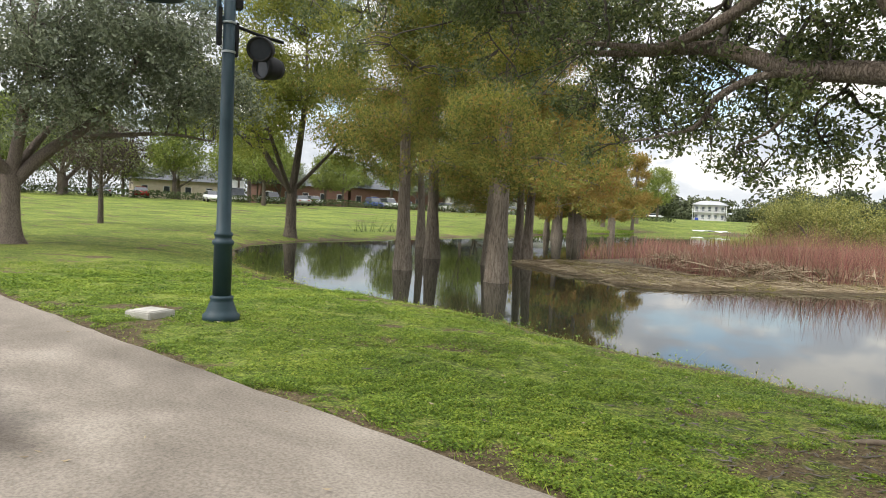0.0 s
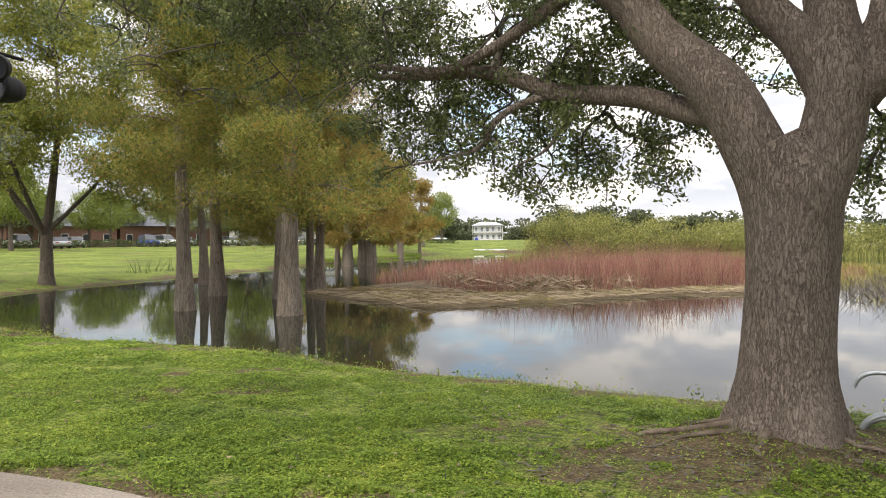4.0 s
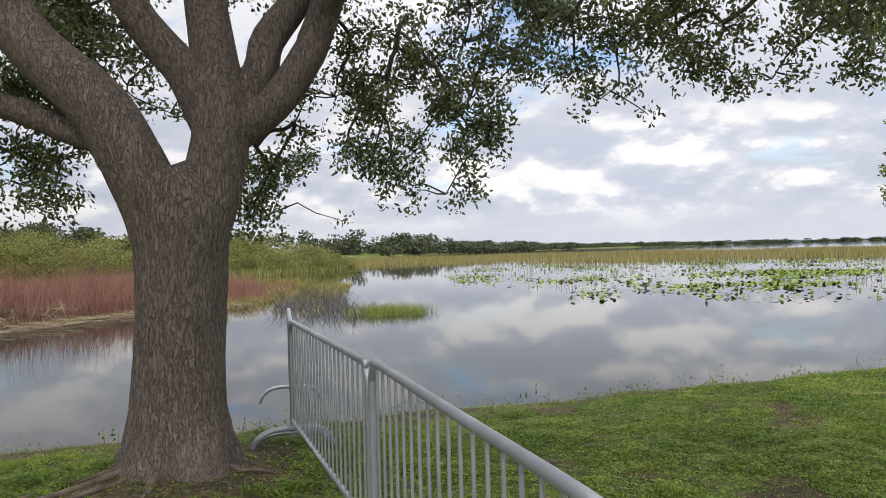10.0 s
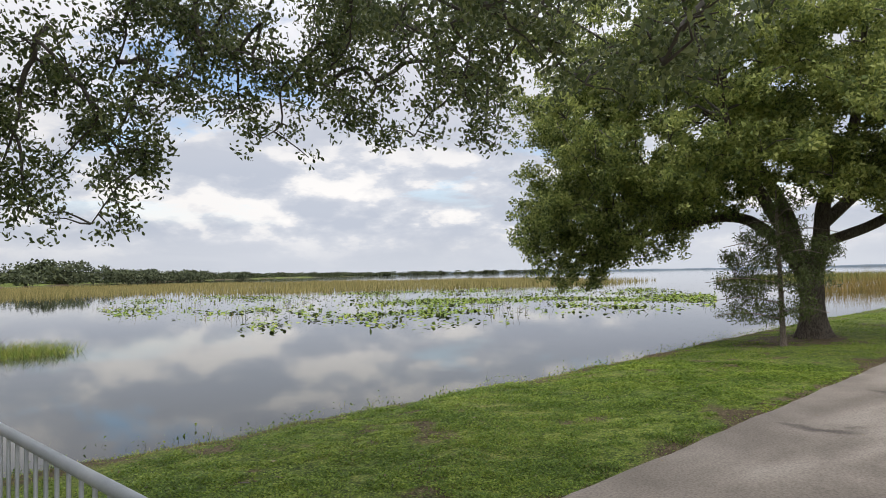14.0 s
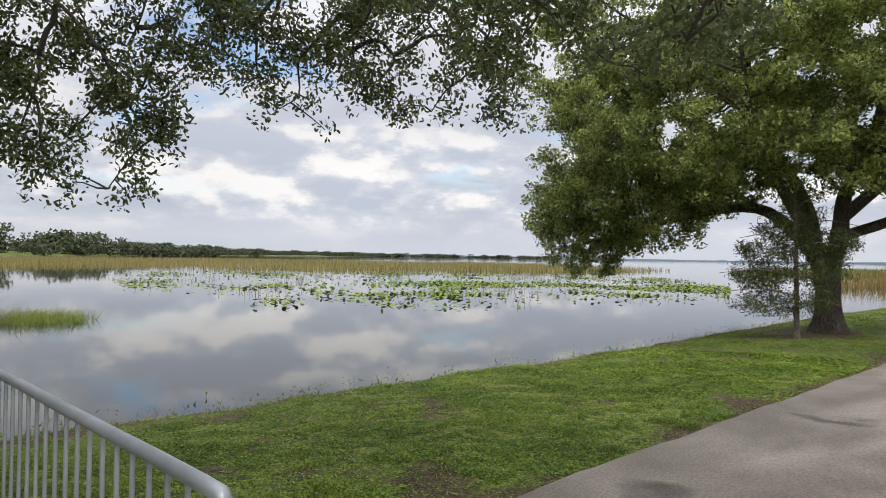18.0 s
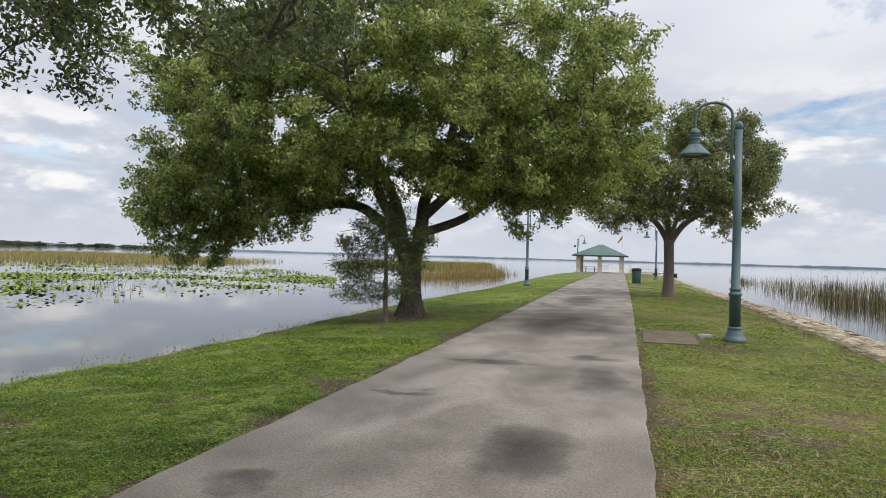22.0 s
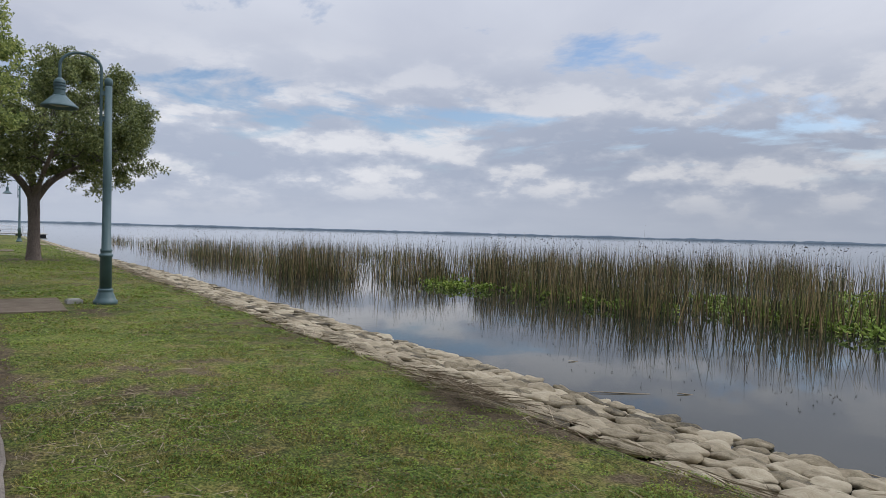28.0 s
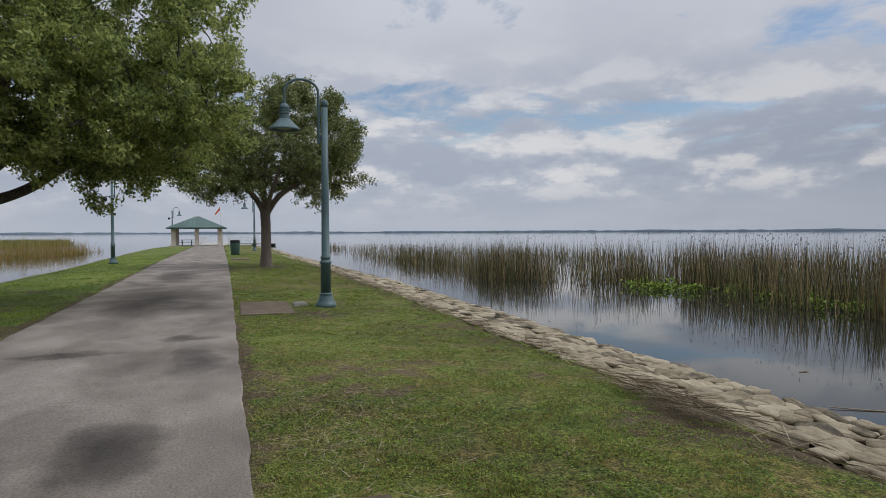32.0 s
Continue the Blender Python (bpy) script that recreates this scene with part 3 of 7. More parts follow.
M_GLASS = material("dark_glass", [(0.3, (0.02, 0.025, 0.03)), (0.7, (0.035, 0.04, 0.05))], 4.0, rough=0.08)
M_BLUE = material("blue_plastic", [(0.3, (0.02, 0.05, 0.35)), (0.7, (0.03, 0.07, 0.45))], 4.0, rough=0.5)
M_BRICKRED = material("brown_red_wall", [(0.3, (0.13, 0.07, 0.055)), (0.7, (0.22, 0.12, 0.09))], 3.0, rough=0.9)
M_TYRE = material("tyre_rubber", [(0.3, (0.012, 0.012, 0.012)), (0.7, (0.03, 0.03, 0.03))], 9.0, rough=0.9)
M_SILVER = material("silver_car_paint", [(0.3, (0.35, 0.36, 0.38)), (0.7, (0.45, 0.46, 0.48))], 2.0, rough=0.3, metal=0.4)
M_DARKCAR = material("dark_car_paint", [(0.3, (0.03, 0.035, 0.045)), (0.7, (0.05, 0.055, 0.07))], 2.0, rough=0.25)
M_REDCAR = material("red_car_paint", [(0.3, (0.25, 0.02, 0.02)), (0.7, (0.35, 0.03, 0.03))], 2.0, rough=0.25)
M_HEDGE = material("hedge_leaves", [(0.1, (0.025, 0.04, 0.014)), (0.5, (0.06, 0.085, 0.028)), (0.9, (0.12, 0.15, 0.045))], 0.4, island=0.5, rough=0.8)
M_DARKLEAF = material("purple_brown_leaves", [(0.1, (0.025, 0.018, 0.014)), (0.5, (0.06, 0.04, 0.028)), (0.9, (0.10, 0.085, 0.04))], 0.6, island=0.6, rough=0.6, translucent=0.2)
M_PARKLEAF = material("park_tree_leaves", [(0.1, (0.09, 0.125, 0.026)), (0.5, (0.20, 0.255, 0.055)), (0.9, (0.34, 0.37, 0.095))], 0.1, island=0.5, rough=0.7, translucent=0.45)
M_PALEGLASS = material("pale_window_glass", [(0.3, (0.16, 0.19, 0.22)), (0.7, (0.24, 0.27, 0.30))], 4.0, rough=0.2)
M_LAMPLENS = material("grey_lamp_lens", [(0.3, (0.16, 0.16, 0.14)), (0.7, (0.24, 0.24, 0.21))], 8.0, rough=0.35)
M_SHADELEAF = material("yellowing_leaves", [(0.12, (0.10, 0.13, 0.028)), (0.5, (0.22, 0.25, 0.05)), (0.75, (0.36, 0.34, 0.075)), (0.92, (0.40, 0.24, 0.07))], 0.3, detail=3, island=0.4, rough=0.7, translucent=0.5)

# ---- mesh helpers ----
RNG = np.random.default_rng(7)


def mesh_of(name, verts, faces, mat, smooth=True):
    """A mesh from arrays: verts (n, 3) and faces (m, k), all of one corner count."""
    verts, faces = np.asarray(verts, dtype=np.float32), np.asarray(faces, dtype=np.int32)
    me = bpy.data.meshes.new(name)
    k = faces.shape[1]
    me.vertices.add(len(verts))
    me.vertices.foreach_set("co", verts.ravel())
    me.loops.add(faces.size)
    me.loops.foreach_set("vertex_index", faces.ravel())
    me.polygons.add(len(faces))
    me.polygons.foreach_set("loop_start", np.arange(0, faces.size, k, dtype=np.int32))
    me.polygons.foreach_set("use_smooth", np.full(len(faces), smooth, dtype=bool))
    me.update(calc_edges=True)
    me.materials.append(mat)
    return me


def thing(name, label, category, group="", kind="", at=(0, 0, 0), turn=0.0):
    ob = new(name)
    ob.empty_display_size = 0.1
    ob.location, ob.rotation_euler = at, (0, 0, turn)
    return tagged(ob, label, category, group, kind)


def under(name, me, parent, label="", kind=""):
    ob = new(name, me)
    ob.parent = parent
    return tagged(ob, label, kind=kind)


def part(name, bm, mat, parent, label="", smooth=False):
    me = bpy.data.meshes.new(name)
    bmesh.ops.recalc_face_normals(bm, faces=bm.faces)
    for f in bm.faces:
        f.smooth = smooth
    bm.to_mesh(me)
    bm.free()
    me.materials.append(mat)
    return under(name, me, parent, label)


def box(bm, lo, hi, bevel=0.0):
    c = [(a + b) / 2 for a, b in zip(lo, hi)]
    s = [abs(b - a) for a, b in zip(lo, hi)]
    r = bmesh.ops.create_cube(bm, size=1.0, matrix=Matrix.Translation(c) @ Matrix.Diagonal((*s, 1)))
    if bevel:
        bmesh.ops.bevel(bm, geom=list({e for v in r["verts"] for e in v.link_edges}), offset=bevel, segments=2, affect="EDGES")
    return bm


def boxed(lo, hi, bevel=0.0):
    return box(bmesh.new(), lo, hi, bevel)


def lathe(profile, sides=24, centre=(0, 0)):
    """A turned shape from (radius, height) pairs."""
    bm = bmesh.new()
    rings = []
    for r, z in profile:
        rings.append([bm.verts.new((centre[0] + max(r, 1e-4) * math.cos(2 * math.pi * i / sides), centre[1] + max(r, 1e-4) * math.sin(2 * math.pi * i / sides), z)) for i in range(sides)])
    for a, b in zip(rings, rings[1:]):
        for i in range(sides):
            bm.faces.new((a[i], a[(i + 1) % sides], b[(i + 1) % sides], b[i]))
    bm.faces.new(list(reversed(rings[0])))
    bm.faces.new(rings[-1])
    return bm


def spline(points, radii, per=4):
    """Catmull-Rom through the points, with the radii carried along."""
    p, r = np.asarray(points, float), np.asarray(radii, float)
    p = np.vstack([2 * p[0] - p[1], p, 2 * p[-1] - p[-2]])
    out, rad = [], []
    for i in range(1, len(p) - 2):
        for k in range(per):
            t = k / per
            out.append(0.5 * (2 * p[i] + (p[i + 1] - p[i - 1]) * t + (2 * p[i - 1] - 5 * p[i] + 4 * p[i + 1] - p[i + 2]) * t * t + (3 * p[i] - p[i - 1] - 3 * p[i + 1] + p[i + 2]) * t ** 3))
            rad.append(r[i - 1] * (1 - t) + r[i] * t)
    out.append(p[-2])
    rad.append(r[-1])
    return np.array(out), np.array(rad)


def tube(points, radii, sides=8, rough=0.0, flare=None, seed=0):
    """Verts and quads of a tube along the points; rough makes it uneven."""
    p, r = np.asarray(points, float), np.asarray(radii, float)
    d = np.gradient(p, axis=0)
    d /= np.linalg.norm(d, axis=1)[:, None] + 1e-9
    ref = np.array([0.31, 0.95, 0.05]) if abs(d[0][2]) > 0.6 else np.array([0.05, 0.1, 1.0])
    u = np.cross(d, ref)
    u /= np.linalg.norm(u, axis=1)[:, None] + 1e-9
    w = np.cross(d, u)
    a = np.linspace(0, 2 * np.pi, sides, endpoint=False)
    rr = np.repeat(r[:, None], sides, 1)
    if rough:
        g = np.random.default_rng(seed)
        ph = g.uniform(0, 6.28, 6)
        s = np.arange(len(p))[:, None]
        rr = rr * (1 + rough * (np.sin(2 * a + ph[0] + 0.25 * s) + 0.7 * np.sin(3 * a + ph[1] - 0.31 * s) + 0.5 * np.sin(5 * a + ph[2] + 0.2 * s) + 0.35 * np.sin(9 * a + ph[3] + 0.4 * s)) / 2)
        rr += rough * r[:, None] * g.normal(0, 0.25, rr.shape)
    if flare is not None:
        rr = rr * flare(a, p[:, 2][:, None])
    v = p[:, None, :] + rr[:, :, None] * (np.cos(a)[None, :, None] * u[:, None, :] + np.sin(a)[None, :, None] * w[:, None, :])
    n = len(p)
    i, j = np.meshgrid(np.arange(n - 1), np.arange(sides), indexing="ij")
    i, j = i.ravel(), j.ravel()
    k = (j + 1) % sides
    f = np.stack([i * sides + j, i * sides + k, (i + 1) * sides + k, (i + 1) * sides + j], 1)
    return v.reshape(-1, 3), f


def joined(pieces):
    vs, fs, o = [], [], 0
    for v, f in pieces:
        vs.append(v)
        fs.append(f + o)
        o += len(v)
    return np.vstack(vs), np.vstack(fs)


def cards(centres, dirs, length, width, fold=0.25, rng=RNG, flat=None, simple=False, oval=False):
    """One lozenge leaf (a folded quad; simple: a triangle; oval: a rounded six-sided blade) at each centre along dirs."""
    n = len(centres)
    d = dirs / (np.linalg.norm(dirs, axis=1)[:, None] + 1e-9)
    side = rng.normal(size=(n, 3)) if flat is None else np.cross(d, flat + rng.normal(0, 0.25, (n, 3)))
    side -= (side * d).sum(1)[:, None] * d
    side /= np.linalg.norm(side, axis=1)[:, None] + 1e-9
    up = np.cross(d, side)
    L, W = (np.broadcast_to(np.asarray(q, float), n)[:, None] for q in (length, width))
    a = centres - d * L / 2
    tip = centres + d * L / 2
    if oval:
        q, w = centres - d * L * 0.22, up * W * fold
        e = centres + d * L * 0.24
        v = np.stack([a, q + side * W * 0.42 + w, e + side * W * 0.46 + w, tip, e - side * W * 0.46 + w, q - side * W * 0.42 + w], 1)
        return v.reshape(-1, 3), np.arange(6 * n).reshape(n, 6)
    if simple:
        v = np.stack([a + side * W * 0.55, tip, a - side * W * 0.55 + up * W * fold], 1)
        return v.reshape(-1, 3), np.arange(3 * n).reshape(n, 3)
    m = centres - d * L * 0.05
    v = np.stack([a, m + side * W / 2 + up * W * fold, tip, m - side * W / 2 + up * W * fold], 1)
    f = np.arange(4 * n).reshape(n, 4)
    return v.reshape(-1, 3), f


def blades(base, height, width, lean, rng=RNG):
    """Grass or reed blades: one thin tapering triangle each."""
    n = len(base)
    a = rng.uniform(0, 2 * np.pi, n)
    side = np.stack([np.cos(a), np.sin(a), np.zeros(n)], 1)
    H, W = (np.broadcast_to(np.asarray(q, float), n) for q in (height, width))
    tip = base + np.stack([rng.normal(0, 1, n) * lean * H, rng.normal(0, 1, n) * lean * H, H], 1)
    v = np.stack([base - side * W[:, None] / 2, base + side * W[:, None] / 2, tip], 1)
    return v.reshape(-1, 3), np.arange(3 * n).reshape(n, 3)


def inside(poly, x, y):
    poly = np.asarray(poly, float)
    hit = np.zeros(np.shape(x), bool)
    for (x0, y0), (x1, y1) in zip(poly, np.roll(poly, -1, 0)):
        if y0 == y1:
            continue
        c = ((y0 > y) != (y1 > y)) & (x < (x1 - x0) * (y - y0) / (y1 - y0) + x0)
        hit ^= c
    return hit


def edge_distance(poly, x, y):
    """Distance to the outline, positive inside."""
    poly = np.asarray(poly, float)
    best = np.full(np.shape(x), 1e9)
    for (x0, y0), (x1, y1) in zip(poly, np.roll(poly, -1, 0)):
        dx, dy = x1 - x0, y1 - y0
        t = np.clip(((x - x0) * dx + (y - y0) * dy) / (dx * dx + dy * dy), 0, 1)
        best = np.minimum(best, np.hypot(x - x0 - t * dx, y - y0 - t * dy))
    return np.where(inside(poly, x, y), best, -best)


def wobble(x, y, s, seed=0.0):
    """A cheap smooth noise, about -1 to 1."""
    return (np.sin(x * s + 1.3 + seed) * np.cos(y * s * 1.17 - 0.7 + seed) + 0.6 * np.sin(x * s * 2.3 - y * s * 1.9 + 2 * seed) + 0.35 * np.cos(x * s * 4.7 + y * s * 4.1 + seed)) / 1.6


def patch_noise(x, y, size, seed=0, octaves=3):
    """Smooth value noise without a visible repeat, about -1 to 1; size is the width of its patches in metres."""
    x, y = np.asarray(x, float), np.asarray(y, float)
    out, amp = np.zeros(x.shape), 0.0
    for o in range(octaves):
        table = np.random.default_rng(900 + seed * 17 + o).uniform(-1, 1, (64, 64))
        u, v = x / size * 2 ** o + 11.3 * o, y / size * 2 ** o - 7.7 * o
        i, j = np.floor(u).astype(int), np.floor(v).astype(int)
        a, b = u - i, v - j
        a, b = a * a * (3 - 2 * a), b * b * (3 - 2 * b)
        q = lambda di, dj: table[(i + di) % 64, (j + dj) % 64]
        out += ((q(0, 0) * (1 - a) + q(1, 0) * a) * (1 - b) + (q(0, 1) * (1 - a) + q(1, 1) * a) * b) / 2 ** o
        amp += 0.6 / 2 ** o
    return out / amp


# ---- ground, water, path ----
WATER = -0.40
LAND = [(-900, -6.3), (-60, -6.3), (30, -6.3), (45, -5.7), (64, -5.0), (100, -4.6), (108, -3.0), (108, 9.5), (98, 11.0), (80, 10.8), (60, 10.2), (45, 9.6),
        (30, 9.7), (22, 9.4), (14, 8.95), (4, 8.95), (-4, 8.95), (-8, 9.6), (-12.6, 9.2), (-16, 9.9), (-19, 10.8), (-23.5, 13.2), (-27.2, 16.2),
        (-29.2, 20.2), (-30.4, 24.5), (-32.2, 30), (-33.4, 35), (-35, 42), (-36.5, 50), (-40, 58), (-43, 68), (-42.5, 76), (-47, 86), (-52, 96), (-52, 112), (-30, 130), (10, 210), (60, 300),
        (200, 560), (600, 1100), (2500, 2800), (2500, 4500), (-4000, 4500), (-4000, -6.3)]
MAT = [(-16, 20.0), (-12.5, 19.0), (-10.2, 17.9), (-8.7, 16.9), (-7.4, 18.0), (-5.8, 20.8), (-3.2, 23.6), (-1, 25.6), (1.5, 28.0), (3.2, 34), (2.5, 44), (-4, 60), (-14, 72), (-24, 70), (-20, 54), (-17, 40),
       (-16.5, 30), (-16.8, 24)]


PX, PL = [-60, -11, -5.7, -3.3, -1, 3, 5.7, 11, 24, 46, 92, 100], [2.3, 2.5, 2.8, 3.0, 3.15, 3.4, 3.5, 3.6, 3.85, 4.4, 4.9, 5.0]
PR = [-0.9, -0.35, -0.2, -0.15, -0.1, -0.04, 0.03, 0.09, 0.23, 0.55, 1.4, 1.6]


HA, HB = np.array((-97.0, 6.0)), np.array((-62.0, 128.0))
hd = (HB - HA) / np.linalg.norm(HB - HA)
hn = np.array((-hd[1], hd[0]))


def park_rise(x, y):
    """The park lawn climbs gently to the hedge on its far side."""
    x, y = np.asarray(x, float), np.asarray(y, float)
    d = (x - HA[0]) * hn[0] + (y - HA[1]) * hn[1]
    return 1.3 * np.clip(1 + d / 52, 0, 1) ** 1.25 * np.clip(edge_distance(LAND, x, y) / 14, 0, 1) * np.clip((165 - y) / 45, 0, 1)


def rise_at(x, y):
    return float(park_rise(np.array([x]), np.array([y]))[0])


def height(x, y):
    s = edge_distance(LAND, x, y) + 0.12 * wobble(x, y, 1.9)
    land = 0.02 * wobble(x, y, 0.5) - 0.42 * np.exp(-np.maximum(s, 0) / np.where(y > 5, 1.6, 1.15))
    z = np.where(s > 0, land, np.maximum(-0.42 + 0.22 * s, -1.6))
    z = z + park_rise(x, y)
    z = z + 2.0 * np.clip(s / 40, 0, 1) * np.clip((y - 120) / 45, 0, 1) * (y < 1500)
    m = edge_distance(MAT, x, y) + 0.25 * wobble(x, y, 1.4, 3)
    z = np.where(m > -0.2, np.maximum(z, -0.47 + 0.16 * np.clip((m + 0.2) / 1.5, 0, 1) + 0.02 * wobble(x, y, 3.1)), z)
    z += 0.17 * np.exp(-((x - 0.7) ** 2 + (y - 6.1) ** 2) / 1.1)
    z = np.where((y < -3.9) & (y > -7) & (x > 0) & (x < 100), z - 0.15 * np.clip((-4.22 - y) / 0.2, 0, 1), z)
    on_path = (y > np.interp(x, PX, PR) + 0.1) & (y < np.interp(x, PX, PL) - 0.1) & (x < 99) & (x > -58)
    return np.where(on_path, z - 0.05, z)


def axis(lo, a, b, hi, step, growth=1.12):
    mid = np.arange(a, b + step / 2, step)
    left, right, d = [a], [b], step
    while left[-1] > lo:
        d *= growth
        left.append(left[-1] - d)
    d = step
    while right[-1] < hi:
        d *= growth
        right.append(right[-1] + d)
    return np.array(left[:0:-1] + list(mid) + right[1:])


gx, gy = axis(-3900, -24, 24, 4600, 0.34, 1.09), axis(-4600, -8, 22, 4400, 0.3, 1.09)
GX, GY = np.meshgrid(gx, gy, indexing="ij")
GZ = height(GX, GY)
i, j = np.meshgrid(np.arange(len(gx) - 1), np.arange(len(gy) - 1), indexing="ij")
gi = (i * len(gy) + j).ravel()
ground_me = mesh_of("ground", np.stack([GX, GY, GZ], -1).reshape(-1, 3), np.stack([gi, gi + len(gy), gi + len(gy) + 1, gi + 1], 1), M_GROUND)


def bareness(x, y):
    s = edge_distance(LAND, x, y)
    b = np.exp(-np.abs(s) / np.where(x > -15, np.where(x < 8, 0.85, 0.6), 0.2)) * 0.72 + np.where(s < -0.1, 0.9, 0)
    b += (0.30 + 0.22 * wobble(x, y, 2.3, 1)) * np.exp(-((x - 0.5) ** 2 / 4.2 + (y - 5.4) ** 2 / 2.0)) + 0.3 * np.exp(-((x - 0.7) ** 2 + (y - 5.7) ** 2) / 0.8)
    b += 0.75 * np.exp(-((x - 18.8) ** 2 / 3.0 + (y - 6.6) ** 2 / 1.0) ** 1.2)
    b += 0.8 * np.exp(-((x - 36.3) ** 2 + (y + 1.4) ** 2) / 0.8)
    pe = np.minimum(np.abs(y - np.interp(x, PX, PL)), np.abs(y - np.interp(x, PX, PR)))
    b += 0.75 * np.exp(-pe / np.where(y > 1.5, 0.15, 0.05)) * (x < 96)
    b += np.where(y > 1, 0.5, 0.28) * np.clip(wobble(x, y, 1.05, 9) + 0.6 * wobble(x, y, 2.9, 3) - 0.3, 0, 1)
    b += 0.22 * np.clip(wobble(x, y, 0.55, 4) + 0.7 * wobble(x, y, 4.3, 8) - 0.2, 0, 1)
    b += np.where(y < 0, 0.12 * np.clip((-y - 1.0) / 3, 0, 1), 0)
    b += np.where(y < 0.1, 0.08 * np.exp(-((x - 7.4) / 1.5) ** 2 - ((y + 0.5) / 0.55) ** 2) + 0.26 * np.exp(-np.abs(y + 4.2) / 0.14) + 0.16 * patch_noise(x, y, 1.3, 31), 0)
    m = edge_distance(MAT, x, y)
    return np.clip(np.where(m > -0.3, 0.95, b), 0, 1)


def dryness(x, y):
    return np.clip(np.where(y < 0.1, 0.95 + 0.5 * wobble(x, y, 0.7, 1.0), 0.12 + 0.25 * wobble(x, y, 0.4)) + np.where(x < -25, -0.1, 0), 0, 1)


ba = ground_me.attributes.new("bare", "FLOAT", "POINT")
ba.data.foreach_set("value", bareness(GX, GY).astype(np.float32).ravel())
da = ground_me.attributes.new("dry", "FLOAT", "POINT")
da.data.foreach_set("value", dryness(GX, GY).astype(np.float32).ravel())
tagged(new("ground", ground_me), "short green lawn with bare brown earth, running down to the lake", "ground", kind="structure")

water_me = mesh_of("water", [(-4000, -4600, WATER), (4600, -4600, WATER), (4600, 4400, WATER), (-4000, 4400, WATER)], [(0, 1, 2, 3)], M_WATER)
tagged(new("water", water_me), "calm grey lake water mirroring the cloudy sky", "lake", kind="structure")

# the path: a long slab with softly wandering edges
px = np.concatenate([np.arange(-60, -14, 2.0), np.arange(-14, 30, 0.25), np.arange(30, 100, 1.0)])
p_left = np.interp(px, PX, PL) + 0.025 * wobble(px, px * 0, 2.2)
p_right = np.interp(px, PX, PR) + 0.02 * wobble(px, px * 0 + 5, 2.7)
pv, pf, nx = [], [], len(px)
for k in range(nx):
    yl, yr = p_left[k], p_right[k]
    for y, z in ((yl, -0.12), (yl, 0.012), (yl - 0.02, 0.022), ((yl + yr) / 2, 0.03), (yr + 0.02, 0.022), (yr, 0.012), (yr, -0.12)):
        pv.append((px[k], y, z))
for k in range(nx - 1):
    for c in range(6):
        a = k * 7 + c
        pf.append((a, a + 1, a + 8, a + 7))
tagged(new("path", mesh_of("path", pv, pf, M_PATH, False)), "wide weathered concrete footpath with dark stains and patches", "path", kind="structure")

# ---- trees ----


def branch_points(a, b, rng, n=6, sag=0.12):
    a, b = np.asarray(a, float), np.asarray(b, float)
    t = np.linspace(0, 1, n)[:, None]
    L = np.linalg.norm(b - a)
    p = a + (b - a) * t + np.array([0, 0, 1.0]) * (sag * L * np.sin(np.pi * t))
    p[1:-1] += rng.normal(0, 0.05 * L, (n - 2, 3))
    return p


def leaf_cloud(centres, per, spread, size, rng, droop=0.3, aspect=0.42, squash=0.8, out_from=None, simple=False, oval=False):
    c = np.repeat(centres, per, 0)
    off = np.clip(rng.normal(0, 1, c.shape), -1.7, 1.7) * spread
    off[:, 2] *= squash
    d = rng.normal(0, 1, c.shape)
    d[:, 2] -= droop
    if out_from is not None:
        o = c - out_from
        d += 0.9 * o / (np.linalg.norm(o, axis=1)[:, None] + 1e-6)
    L = size * rng.uniform(0.65, 1.3, len(c))
    return cards(c + off, d, L, L * aspect, rng=rng, simple=simple, oval=oval)


def lobe_points(lobes, n, rng, shell=0.5):
    """Points in ellipsoids (x, y, z, rx, ry, rz, weight), denser towards the outside."""
    w = np.array([l[6] for l in lobes], float)
    which = rng.choice(len(lobes), n, p=w / w.sum())
    L = np.array([l[:6] for l in lobes])[which]
    d = rng.normal(size=(n, 3))
    d /= np.linalg.norm(d, axis=1)[:, None]
    r = rng.uniform(0, 1, n) ** (1 / 3)
    r = shell + (1 - shell) * r
    r *= rng.uniform(0.85, 1.12, n)
    return L[:, :3] + d * r[:, None] * L[:, 3:6], which


